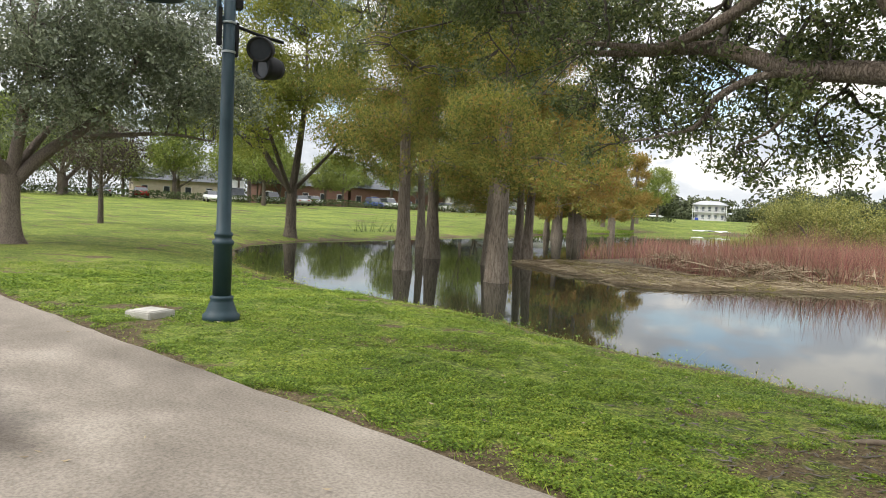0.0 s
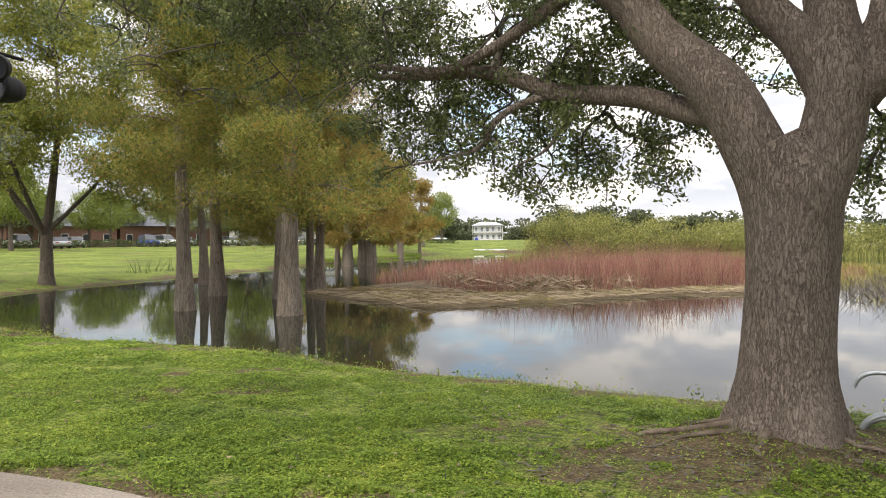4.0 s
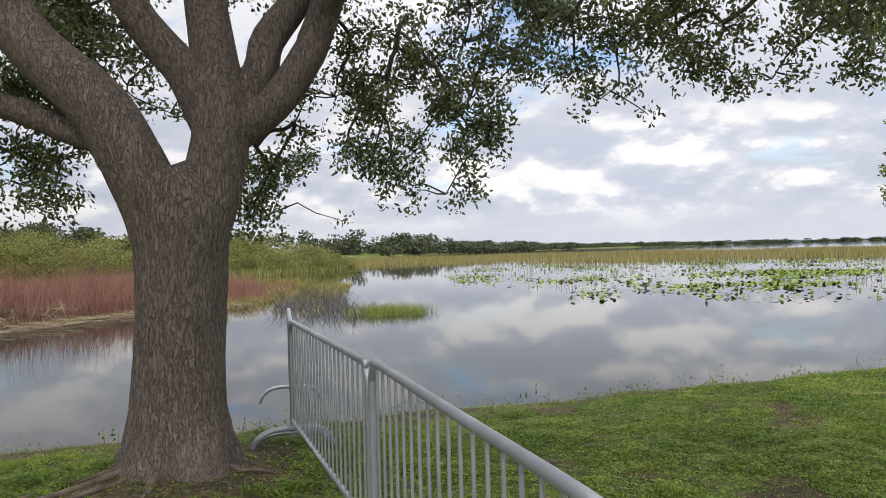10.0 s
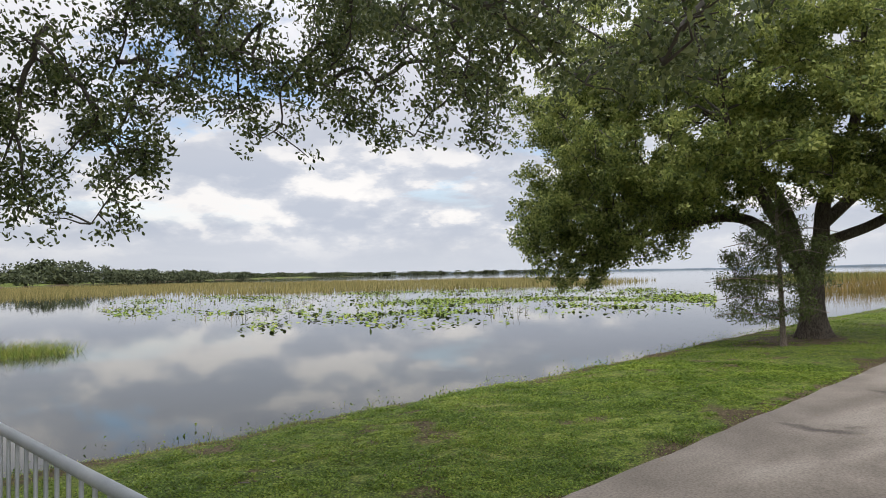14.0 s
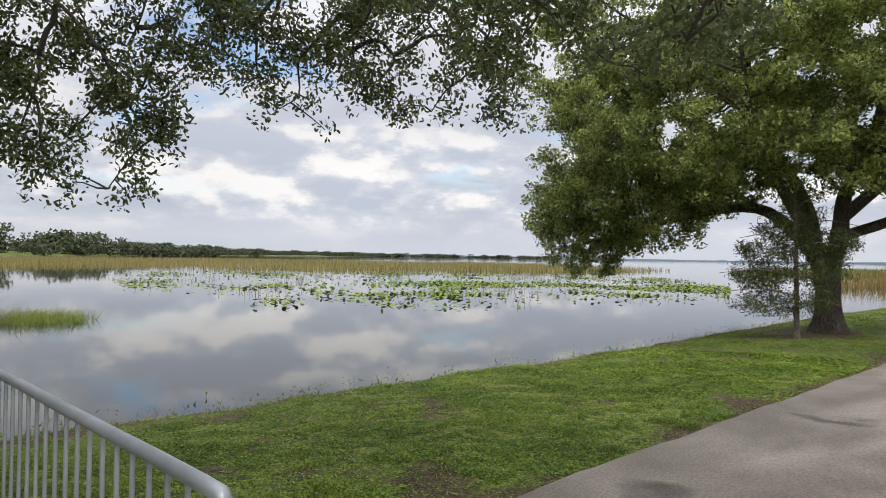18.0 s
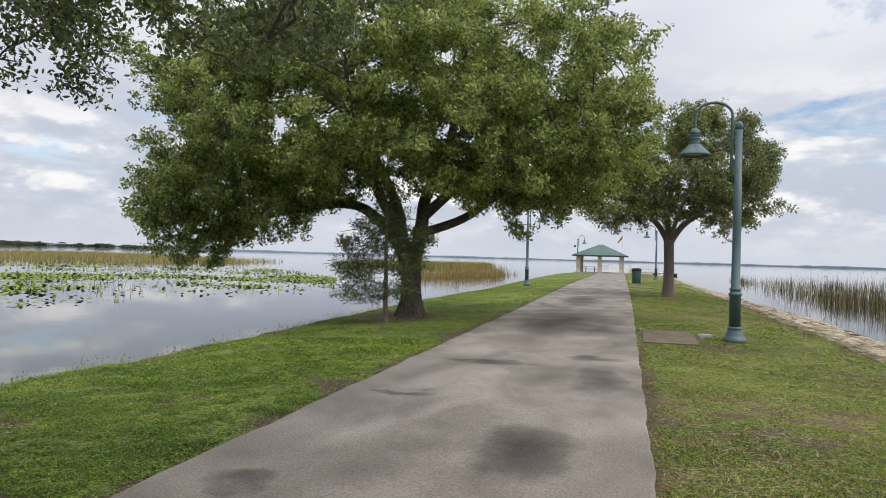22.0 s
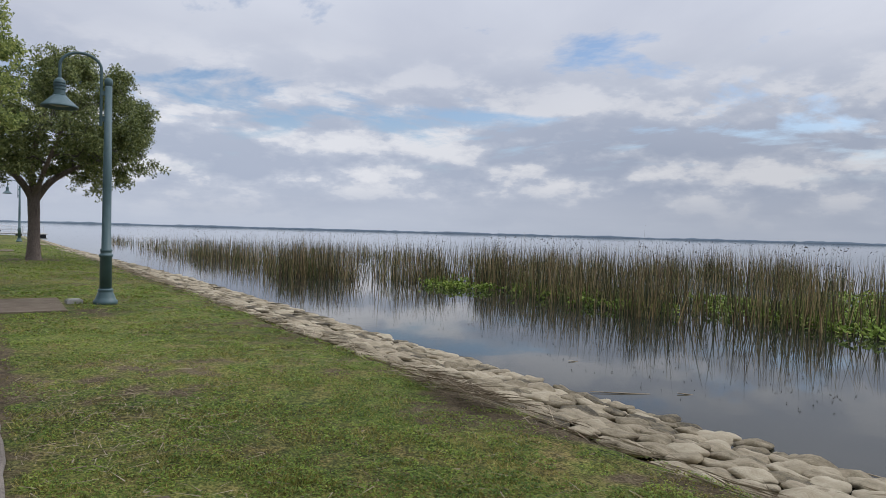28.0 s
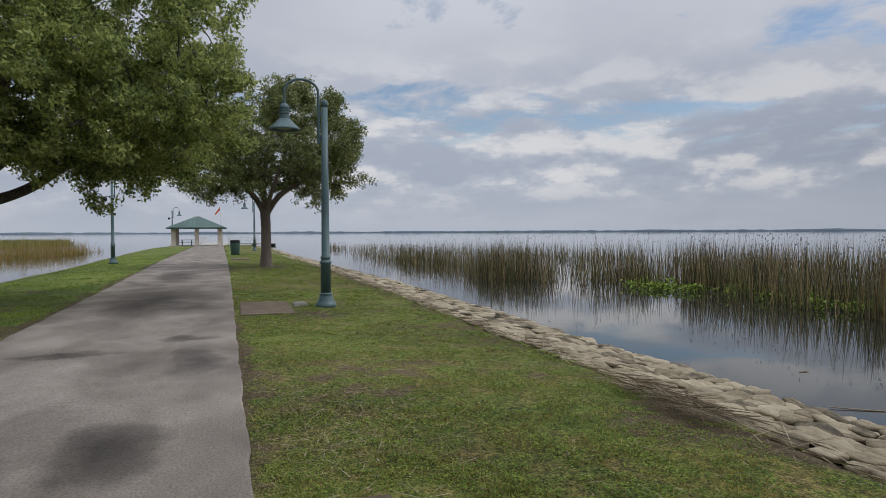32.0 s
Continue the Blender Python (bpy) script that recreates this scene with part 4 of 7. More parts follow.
def build_tree(name, label, category, at, trunk, limbs, lobes, bark, leaf, clusters=300, per=40, spread=0.3, size=0.08, droop=0.3, aspect=0.42,
               subs=40, seed=1, trunk_sides=20, flare=None, group="", shell=0.5, twig_r=0.035, extra=None, rough=0.05, clump=0.0, bunch=12, twig_share=1.0, simple=False, oval=False, feather=0.0):
    rng = np.random.default_rng(seed)
    top = thing(name, label, category, group, at=at)
    P, R = spline([q[:3] for q in trunk], [q[3] for q in trunk], 6)
    v, f = tube(P, R, trunk_sides, rough, flare, seed)
    under("trunk", mesh_of("trunk", v, f, bark), top)
    nodes, node_r = [P[len(P) // 2:]], [R[len(P) // 2:]]
    for k, limb in enumerate(limbs):
        P, R = spline([q[:3] for q in limb], [q[3] for q in limb], 5)
        v, f = tube(P, R, 12 if R[0] > 0.08 else 8, rough, None, seed + k)
        under("limb", mesh_of("limb", v, f, bark), top)
        nodes.append(P[2:])
        node_r.append(R[2:])
    nodes, node_r = np.vstack(nodes), np.concatenate(node_r)
    # branches from the limbs into the crown, then twigs from those to the leaf clusters
    ends, _ = lobe_points(lobes, subs, rng, 0.15)
    pieces, tips = [], [nodes]
    for e in ends:
        d = np.linalg.norm(nodes - e, axis=1) + 0.8 * np.maximum(nodes[:, 2] - e[2], 0)
        k = int(np.argmin(d))
        P, R = spline(branch_points(nodes[k], e, rng), np.linspace(min(node_r[k] * 0.6, twig_r * 2.0), twig_r * 0.4, 6), 2)
        pieces.append(tube(P, R, 4 if simple else 6, 0.04, None, seed))
        tips.append(P[3:])
    tips = np.vstack(tips)
    if clump:
        sprays, which = lobe_points(lobes, clusters // bunch, rng, shell)
        for e in sprays:
            k = int(np.argmin(((tips - e) ** 2).sum(1)))
            P, R = spline(branch_points(tips[k], e, rng, 5, 0.08), np.linspace(twig_r * 0.5, twig_r * 0.25, 5), 1 if simple else 2)
            pieces.append(tube(P, R, 3 if simple else 4))
            tips = np.vstack([tips, P[2:]])
        centres = np.repeat(sprays, bunch, 0) + rng.normal(0, clump, (len(sprays) * bunch, 3)) * np.array([1, 1, 0.7])
        if feather:
            # sprays reach outwards and up from the middle of their lobe
            out = sprays - np.array([l[:3] for l in lobes])[which] + np.array([0, 0, 0.4])
            out /= np.linalg.norm(out, axis=1)[:, None] + 1e-6
            centres += np.repeat(out, bunch, 0) * rng.uniform(-feather, feather, (len(centres), 1))
    else:
        centres, _ = lobe_points(lobes, clusters, rng, shell)
    for group_ in extra if extra is not None else ():
        if len(group_) > 9:
            seeds = group_[rng.choice(len(group_), len(group_) // 4, replace=False)]
            group_ = seeds[rng.integers(0, len(seeds), len(group_))] + rng.normal(0, 0.075, group_.shape)
        # a hanging spray: one branch down through the middle of its clusters
        o = group_[np.argsort(-group_[:, 2])]
        way = np.array([q.mean(0) for q in np.array_split(o, 5)])
        k = int(np.argmin(((tips - way[0]) ** 2).sum(1)))
        start = branch_points(tips[k], way[0], rng, 4, 0.1)
        P, R = spline(np.vstack([start[:-1], way]), np.linspace(twig_r * 0.7, twig_r * 0.15, len(start) - 1 + len(way)), 4)
        pieces.append(tube(P, R, 5))
        tips = np.vstack([tips, P[6:]])
        centres = np.vstack([centres, group_])
    skip = rng.random(len(centres)) > twig_share
    for e in centres[~skip]:
        k = int(np.argmin(((tips - e) ** 2).sum(1)))
        if np.linalg.norm(tips[k] - e) > 0.15:
            pieces.append(tube(branch_points(tips[k], e, rng, 4, 0.06), np.linspace(twig_r * 0.3, twig_r * 0.12, 4), 3))
    v, f = joined(pieces)
    under("branchwork", mesh_of("branchwork", v, f, M_TWIG), top, kind="stuff")
    v, f = leaf_cloud(centres, per, spread, size, rng, droop, aspect, simple=simple, oval=oval)
    under("crown", mesh_of("crown", v, f, leaf, False), top, kind="stuff")
    return top


def oak_flare(a, z):
    k = np.clip(1 - z / 0.75, 0, 1) ** 2.0
    return 1 + k * (0.24 + 0.15 * np.cos(5 * a + 0.6) + 0.09 * np.cos(3 * a - 1.0))

# live oak on the near bank
hang = []
g = np.random.default_rng(21)
for x, y, z0, z1, n in ((2.05, 6.6, 2.8, 3.6, 40), (2.13, 6.5, 2.4, 3.6, 30), (2.48, 6.52, 2.05, 3.0, 34), (2.4, 6.5, 2.1, 3.4, 36), (2.7, 6.4, 2.3, 3.6, 40), (2.66, 6.5, 3.1, 3.9, 50), (3.0, 6.35, 2.15, 3.5, 40), (3.2, 6.33, 2.07, 2.9, 32),
                        (3.2, 6.3, 3.2, 4.0, 50), (3.3, 6.2, 2.6, 3.5, 30), (3.46, 6.13, 2.8, 3.7, 30), (3.7, 6.1, 3.25, 4.0, 46), (4.0, 5.98, 2.94, 3.8, 34), (4.2, 5.75, 3.1, 3.9, 34), (4.4, 5.78, 2.86, 3.8, 40), (4.75, 5.55, 2.98, 3.8, 34),
                        (5.1, 5.3, 2.76, 3.7, 36), (5.42, 5.04, 2.93, 3.7, 28), (5.7, 4.8, 3.4, 4.1, 26), (5.85, 4.6, 2.65, 3.6, 32), (1.38, 6.64, 2.0, 2.7, 20), (1.55, 6.62, 1.9, 2.8, 24)):
    n = int(n * 0.85)
    q = np.stack([g.normal(x, 0.14, n), g.normal(y, 0.2, n), z0 + (z1 - z0) * g.uniform(0, 1, n) ** 0.75], 1)
    q[:, 0] += 0.10 * np.sin(q[:, 2] * 6 + x * 3)
    hang.append(q)
for x, y, z0, z1, n in ((-6.5, 4.1, 4.25, 4.9, 14), (-5.6, 4.3, 4.0, 4.8, 18), (-4.8, 4.6, 3.7, 4.6, 20), (-2.7, 7.0, 2.5, 3.6, 34), (-1.05, 7.0, 1.95, 2.9, 26), (-1.5, 7.0, 2.0, 3.0, 26), (-0.4, 7.0, 2.1, 2.6, 12), (1.45, 7.2, 1.95, 2.6, 14), (-2.0, 6.8, 2.3, 3.3, 30), (-3.6, 6.6, 2.7, 4.0, 34), (-4.6, 6.4, 3.1, 4.3, 34), (-3.0, 6.2, 3.2, 4.3, 30), (-5.6, 6.0, 3.3, 4.6, 30), (-0.2, 7.4, 2.6, 3.4, 20), (0.6, 7.4, 2.9, 3.8, 20), (-1.9, 6.7, 2.9, 3.8, 26), (-1.2, 6.8, 2.6, 3.6, 22), (-3.0, 6.6, 2.3, 3.2, 26)):
    n = int(n * (3.0 if x > -4 else 1.6))
    q = np.stack([g.normal(x, 0.32, n), g.normal(y, 0.35, n), g.uniform(z0, z1, n)], 1)
    hang.append(q)
for x, y, z0, z1, n in ((4.5, 2.1, 2.78, 3.3, 22), (4.7, 2.9, 2.85, 3.5, 30), (4.3, 3.6, 2.9, 3.6, 30), (5.2, 2.4, 3.05, 3.6, 26), (4.9, 4.3, 3.0, 3.8, 26), (5.6, 3.3, 3.2, 3.9, 26), (3.9, 2.9, 3.1, 3.6, 20), (5.0, 1.6, 3.1, 3.6, 14), (4.6, 5.2, 3.1, 4.0, 26)):
    n = int(n * 1.5)
    hang.append(np.stack([g.normal(x, 0.25, n), g.normal(y, 0.25, n), g.uniform(z0, z1, n)], 1))
near_oak = build_tree("oak_tree", "large live oak with furrowed grey-brown bark forking low", "tree", (0.7, 6.1, 0),
           [(0, 0, -0.3, 0.40), (0, 0, 0.1, 0.385), (0.0, 0, 0.5, 0.35), (0.02, 0, 1.1, 0.325), (0.04, 0, 1.6, 0.33), (0.03, 0, 1.95, 0.36), (-0.12, 0, 2.25, 0.30)],
           [[(-0.02, 0, 1.7, 0.27), (-0.18, 0, 2.15, 0.24), (-0.48, 0, 2.74, 0.23), (-0.93, 0.05, 3.2, 0.20), (-1.25, 0, 3.65, 0.18), (-1.7, 0, 3.95, 0.16), (-2.5, -0.1, 4.15, 0.14), (-3.8, -0.3, 4.5, 0.11), (-5.2, -0.6, 4.8, 0.07), (-7, -1, 5.0, 0.03)],
            [(0.1, 0, 1.7, 0.26), (0.27, 0, 2.2, 0.235), (0.36, 0, 2.75, 0.22), (0.3, 0.1, 3.3, 0.18), (0.2, 0.3, 4.2, 0.15), (0.1, 0.5, 5.6, 0.12), (0.3, 0.6, 7.5, 0.06)],
            [(0.34, 0, 2.62, 0.20), (0.1, -0.02, 3.05, 0.15), (-0.28, -0.05, 3.55, 0.13), (-0.8, -0.4, 4.6, 0.11), (-1.5, -0.8, 6.0, 0.07), (-2.2, -1.2, 7.2, 0.03)],
            [(0.4, 0, 2.6, 0.18), (0.75, 0, 2.85, 0.15), (1.0, 0, 3.2, 0.14), (1.15, -0.02, 3.55, 0.13), (1.5, -0.3, 4.6, 0.11), (2.2, -0.8, 5.6, 0.08), (3.4, -1.6, 6.2, 0.04)],
            [(0.42, 0.05, 2.65, 0.17), (0.65, 0.05, 3.1, 0.14), (0.8, 0.1, 3.5, 0.13), (1.6, 0.3, 4.4, 0.10), (3.0, 0.4, 4.9, 0.08), (4.6, 0.4, 4.9, 0.05), (6.5, 0.4, 4.6, 0.025)],
            [(-0.33, 0.0, 2.5, 0.125), (-0.62, 0.15, 2.6, 0.12), (-0.81, 0.28, 2.67, 0.112), (-1.17, 0.3, 2.81, 0.10), (-1.52, 0.3, 2.87, 0.095), (-1.89, 0.3, 2.93, 0.085), (-2.17, 0.3, 3.04, 0.08), (-2.52, 0.3, 3.19, 0.075), (-2.89, 0.3, 3.24, 0.06), (-3.6, 0.4, 3.3, 0.04), (-4.6, 0.6, 3.5, 0.02)],
            [(-1.55, 0, 3.9, 0.075), (-1.82, 0.1, 3.72, 0.066), (-2.04, 0.1, 3.6, 0.06), (-2.49, 0.1, 3.38, 0.055), (-2.92, 0.1, 3.25, 0.05), (-3.3, 0.1, 3.27, 0.035), (-4.2, 0.0, 3.45, 0.02)],
            [(-1.89, 0.3, 2.92, 0.045), (-2.23, 0.3, 2.88, 0.04), (-2.53, 0.3, 2.74, 0.034), (-2.71, 0.3, 2.49, 0.027), (-3.03, 0.3, 2.41, 0.02), (-3.5, 0.3, 2.35, 0.01)],
            [(-1.7, 0.3, 2.86, 0.03), (-1.9, 0.4, 2.62, 0.024), (-2.1, 0.45, 2.42, 0.016), (-2.4, 0.5, 2.3, 0.008)],
            # two limbs out of view that carry the added crown
            [(0.1, 0.5, 5.6, 0.12), (0.6, -2, 6.6, 0.10), (1.2, -5, 7.2, 0.07), (1.2, -8, 7.6, 0.03)],
            [(2.2, -0.8, 5.6, 0.08), (3.2, -4, 6.8, 0.06), (4.5, -8, 7.2, 0.03)],
            [(1.15, -0.1, 3.6, 0.08), (1.8, -1.2, 4.2, 0.06), (2.8, -2.6, 4.2, 0.05), (3.9, -3.9, 3.5, 0.02)]],
           [(-3.5, 0.2, 4.5, 2.6, 1.8, 1.0, 2.5), (-5.8, -0.6, 5.1, 2.4, 2.0, 1.3, 2.6), (-1.6, 0.9, 3.6, 1.3, 0.9, 0.7, 1.2), (0.2, 0.8, 5.6, 2.6, 2.2, 1.6, 3.2), (3.0, 0.3, 4.8, 2.6, 1.3, 0.8, 1.6), (4.6, -0.8, 4.6, 1.5, 1.0, 0.6, 0.8),
            (-1, -2, 7.4, 4.0, 3.5, 1.8, 2.2), (3, -2, 6.9, 3.4, 3.0, 1.6, 1.8)],
           M_OAKBARK, M_OAKLEAF, oval=True, clusters=6200, per=30, spread=0.07, size=0.048, droop=0.5, aspect=0.46, clump=0.15, bunch=14, subs=90, seed=11, twig_share=0.5, trunk_sides=96, flare=oak_flare, shell=0.45,
           extra=[q - np.array([0.7, 6.1, 0]) for q in hang], rough=0.035)

# crown assumed above the view, added to shade the path and south lawn
g = np.random.default_rng(29)
high, _ = lobe_points([(1.2, -7.2, 7.6, 5.0, 3.2, 1.3, 9.0), (4.5, -8.6, 7.4, 4.2, 2.7, 1.1, 7.0)], 900, g, 0.2)
v, f = leaf_cloud(high, 28, 0.24, 0.15, g, 0.3, 0.5, simple=True)
under("high_crown", mesh_of("high_crown", v, f, M_OAKLEAF, False), near_oak, kind="stuff")

# live oak beside the causeway
build_tree("oak_tree", "spreading live oak with a broad bright green crown beside the path", "tree", (19.5, 6.3, -0.05),
           [(0, 0, -0.2, 0.42), (0, 0, 0.15, 0.34), (0.0, 0, 0.8, 0.28), (0.0, 0.02, 1.4, 0.29), (0, 0.05, 1.8, 0.30)],
           [[(0, 0.1, 1.5, 0.22), (0, 0.6, 2.25, 0.18), (-0.1, 1.7, 3.1, 0.14), (-0.2, 3.6, 2.95, 0.09), (-0.3, 5.4, 2.5, 0.06), (-0.4, 7.4, 2.1, 0.03)],
            [(0, -0.05, 1.5, 0.22), (0, -0.25, 2.4, 0.19), (0.1, -0.35, 3.4, 0.16), (0.2, -0.9, 4.6, 0.15), (0.3, -1.2, 6.4, 0.09), (0.2, -1.4, 8.2, 0.04)],
            [(0, -0.2, 2.3, 0.14), (-0.1, -1.5, 2.75, 0.12), (-0.2, -2.5, 3.4, 0.10), (-0.2, -4.0, 4.2, 0.07), (-0.2, -5.6, 4.8, 0.03)],
            [(0.1, 0.3, 1.9, 0.2), (0.8, 0.8, 3.2, 0.16), (1.2, 1.8, 5.0, 0.11), (1.0, 2.4, 7.2, 0.05)],
            [(0, 0.2, 2.0, 0.18), (-1.2, 0.6, 3.4, 0.14), (-2.6, 0.8, 5.0, 0.09), (-3.6, 0.6, 6.4, 0.04)],
            [(0, -0.3, 2.8, 0.16), (1.8, -1.0, 4.0, 0.12), (3.6, -1.6, 5.0, 0.08), (5.2, -2.0, 5.6, 0.04)]],
           [(-0.3, 5.7, 3.6, 2.6, 2.6, 1.7, 2.2), (-0.2, 4.2, 5.6, 3.2, 3.0, 2.0, 2.6), (0, 1.0, 7.4, 4.2, 3.6, 2.2, 3.2), (0, -1.4, 6.2, 4.0, 3.4, 2.2, 2.6), (1, -3.9, 5.0, 3.6, 2.7, 1.8, 2.2), (0.5, -3.2, 7.0, 3.2, 2.8, 1.7, 1.6), (0, 2.5, 8.6, 4.0, 4.0, 1.6, 1.6), (-2.5, 2, 5.6, 2.4, 3.4, 2.0, 2.2), (-2.0, -1.5, 5.0, 2.0, 2.4, 1.3, 1.3), (-1.0, 3.0, 4.0, 1.6, 2.0, 0.8, 0.8), (4.5, -2.6, 5.6, 2.6, 3.0, 1.9, 1.4),
            (-0.3, 6.8, 2.9, 2.0, 1.5, 1.4, 1.3), (0, 5.5, 6.2, 3.0, 2.2, 1.8, 1.4), (1.5, -3.2, 3.7, 1.2, 0.5, 0.8, 0.15), (0.5, -5.1, 6.3, 2.4, 1.9, 1.6, 1.7), (0.3, -4.6, 4.4, 2.0, 1.4, 1.0, 0.8), (0.5, -2.9, 2.9, 0.4, 0.4, 0.8, 0.05),
            (-1.8, 0.6, 4.0, 1.8, 2.8, 0.9, 1.6), (-1.2, -2.6, 4.1, 1.8, 1.8, 0.9, 1.1), (-1.5, 5.0, 3.3, 1.8, 2.0, 1.0, 1.2), (-1.0, 5.2, 7.6, 3.0, 3.0, 1.8, 1.9), (0, -2.2, 8.8, 3.2, 3.0, 1.6, 1.5)],
           M_FARBARK, M_OAKLEAF2, simple=True, clusters=12600, per=28, spread=0.10, size=0.108, droop=0.1, aspect=0.5, clump=0.16, bunch=12, feather=0.42, subs=120, seed=23, twig_share=0.12, trunk_sides=40, flare=oak_flare, shell=0.8)

build_tree("oak_tree", "smaller round-headed live oak on the causeway lawn", "tree", (36.3, -1.4, -0.03),
           [(0, 0, -0.2, 0.42), (0, 0, 0.1, 0.33), (0, 0, 0.8, 0.25), (0, 0, 1.9, 0.23), (0, 0.02, 2.8, 0.24)],
           [[(0, 0, 2.6, 0.17), (0, 0.6, 3.6, 0.14), (0, 1.6, 4.4, 0.1), (0, 2.8, 5.0, 0.05)], [(0, 0, 2.6, 0.17), (0, -0.6, 3.5, 0.14), (0, -1.6, 4.2, 0.1), (0, -3.2, 4.9, 0.05)],
            [(0, 0, 2.7, 0.15), (0.1, 0.1, 4.4, 0.12), (0.2, -0.3, 6.4, 0.07), (0.2, -0.6, 8, 0.03)], [(0, 0, 2.8, 0.12), (1.2, 0.2, 4.2, 0.09), (2.4, 0.2, 5.4, 0.04)], [(0, 0, 2.8, 0.12), (-1.2, -0.4, 4.2, 0.09), (-2.4, -0.8, 5.4, 0.04)]],
           [(0, -1.0, 6.4, 3.4, 3.6, 2.4, 3), (0, 2.2, 5.0, 3.0, 2.6, 1.6, 1.6), (0, -2.7, 4.8, 2.6, 2.1, 1.6, 1.4), (0, -1.6, 8.0, 2.2, 2.2, 1.2, 1.0)],
           M_OAKBARK, M_OAKLEAF3, simple=True, clusters=3000, per=34, spread=0.13, size=0.12, clump=0.18, bunch=10, feather=0.4, droop=0.2, aspect=0.5, subs=70, seed=31, twig_share=0.3, trunk_sides=24, shell=0.65)

# ---- street lamps ----


def pipe(points, radius, sides=10, per=5):
    P, R = spline(points, [radius] * len(points), per) if len(points) > 2 else (np.array(points, float), np.array([radius] * 2))
    return tube(P, R, sides)


def street_lamp(at, turn, paint, label, horns=False, box_camera=False):
    """A post with a turned base, a ball cap, and a hooked arm (towards local -x) that carries a bell shade."""
    t = thing("street_lamp", label, "street lamp", "street lamps", at=at, turn=turn)
    part("base", lathe([(0.235, -0.03), (0.235, 0.07), (0.20, 0.10), (0.185, 0.15), (0.15, 0.24), (0.142, 0.27), (0.15, 0.285), (0.15, 0.31), (0.125, 0.33)], 32), paint, t, smooth=True)
    part("post", lathe([(0.118, 0.30), (0.115, 1.0), (0.135, 1.015), (0.14, 1.04), (0.135, 1.065), (0.11, 1.08), (0.105, 1.12), (0.12, 1.135), (0.12, 1.165), (0.092, 1.19), (0.085, 2.6), (0.07, 4.66)], 28), paint, t, smooth=True)
    part("cap", lathe([(0.05, 4.66), (0.075, 4.69), (0.085, 4.75), (0.07, 4.81), (0.03, 4.84), (0.005, 4.845)], 20), paint, t, smooth=True)
    a = np.linspace(0, math.pi, 11)
    arm = [(-0.135, 0, 3.8), (-0.135, 0, 4.4), (-0.135, 0, 4.95)] + [(-0.51 + 0.375 * math.cos(q), 0, 4.98 + 0.30 * math.sin(q)) for q in a[1:]] + [(-0.885, 0, 4.75), (-0.885, 0, 4.66)]
    v, f = pipe(arm, 0.03, 12, 3)
    under("arm", mesh_of("arm", v, f, paint), t)
    for z in (3.95, 4.5):
        part("bracket", boxed((-0.15, -0.025, z - 0.05), (-0.06, 0.025, z + 0.05), 0.006), paint, t)
    neck = part("lamp_neck", lathe([(0.035, 4.72), (0.06, 4.70), (0.095, 4.665), (0.112, 4.62), (0.112, 4.60), (0.098, 4.595), (0.098, 4.575), (0.122, 4.57), (0.122, 4.545), (0.10, 4.54), (0.105, 4.50), (0.12, 4.495), (0.12, 4.47), (0.103, 4.46), (0.108, 4.37)], 32, (-0.885, 0)), paint, t)
    part("collar", lathe([(0.118, 4.375), (0.124, 4.37), (0.124, 4.355), (0.112, 4.35)], 32, (-0.885, 0)), paint, neck)
    sh = part("shade", lathe([(0.112, 4.36), (0.15, 4.325), (0.22, 4.25), (0.30, 4.17), (0.335, 4.135), (0.34, 4.125), (0.34, 4.10), (0.325, 4.10), (0.315, 4.125), (0.20, 4.235), (0.10, 4.32)], 40, (-0.885, 0)), paint, t, smooth=True)
    part("lens", lathe([(0.02, 4.125), (0.12, 4.13), (0.19, 4.15), (0.20, 4.18)], 24, (-0.885, 0)), M_LAMPLENS, sh, "greyish lens under the shade", smooth=True)
    if horns:
        for z in (3.55, 3.93):
            part("clamp_band", lathe([(0.084, z - 0.015), (0.092, z - 0.012), (0.092, z + 0.012), (0.084, z + 0.015)], 24), M_GALV, t, "thin bright steel clamp band")
        br = part("mounting_bracket", boxed((0.07, -0.03, 3.5), (0.12, 0.03, 3.95), 0.008), M_BLACK, t, "black steel bracket")
        v, f = pipe([(0.1, 0, 3.9), (0.4, 0.0, 3.84), (0.72, 0.0, 3.80)], 0.022, 8)
        under("strut", mesh_of("strut", v, f, M_BLACK), br)
        for c, tilt, yaw in (((0.43, -0.02, 3.66), 14, -122), ((0.56, 0.03, 3.43), 6, -155)):
            h = part("floodlight", lathe([(0.06, -0.16), (0.13, -0.14), (0.155, -0.05), (0.165, 0.1), (0.165, 0.17), (0.145, 0.175), (0.13, 0.12)], 24), M_BLACK, t, "black round-bodied floodlight", smooth=True)
            h.matrix_basis = pose(*c, 0, 90 + tilt, yaw)
            part("front_glass", lathe([(0.005, 0.13), (0.14, 0.13), (0.14, 0.125)], 24), M_GLASS, h, "dark glass front")
        part("cable_trunking", boxed((-0.155, -0.035, 3.62), (-0.095, 0.035, 4.12), 0.01), M_BLACK, t, "black cable trunking strapped to the post")
        part("junction_box", boxed((0.06, -0.05, 4.12), (0.16, 0.05, 4.26), 0.01), M_BLACK, t)
    if box_camera:
        v, f = pipe([(0.05, 0, 3.9), (0.2, 0, 3.93), (0.36, 0, 3.88)], 0.018, 8)
        under("strut", mesh_of("strut", v, f, M_BLACK), t)
        part("loudspeaker", lathe([(0.05, 3.62), (0.14, 3.64), (0.16, 3.74), (0.12, 3.85), (0.04, 3.9)], 18, (0.40, 0)), M_BLACK, t, "small dark loudspeaker", smooth=True)
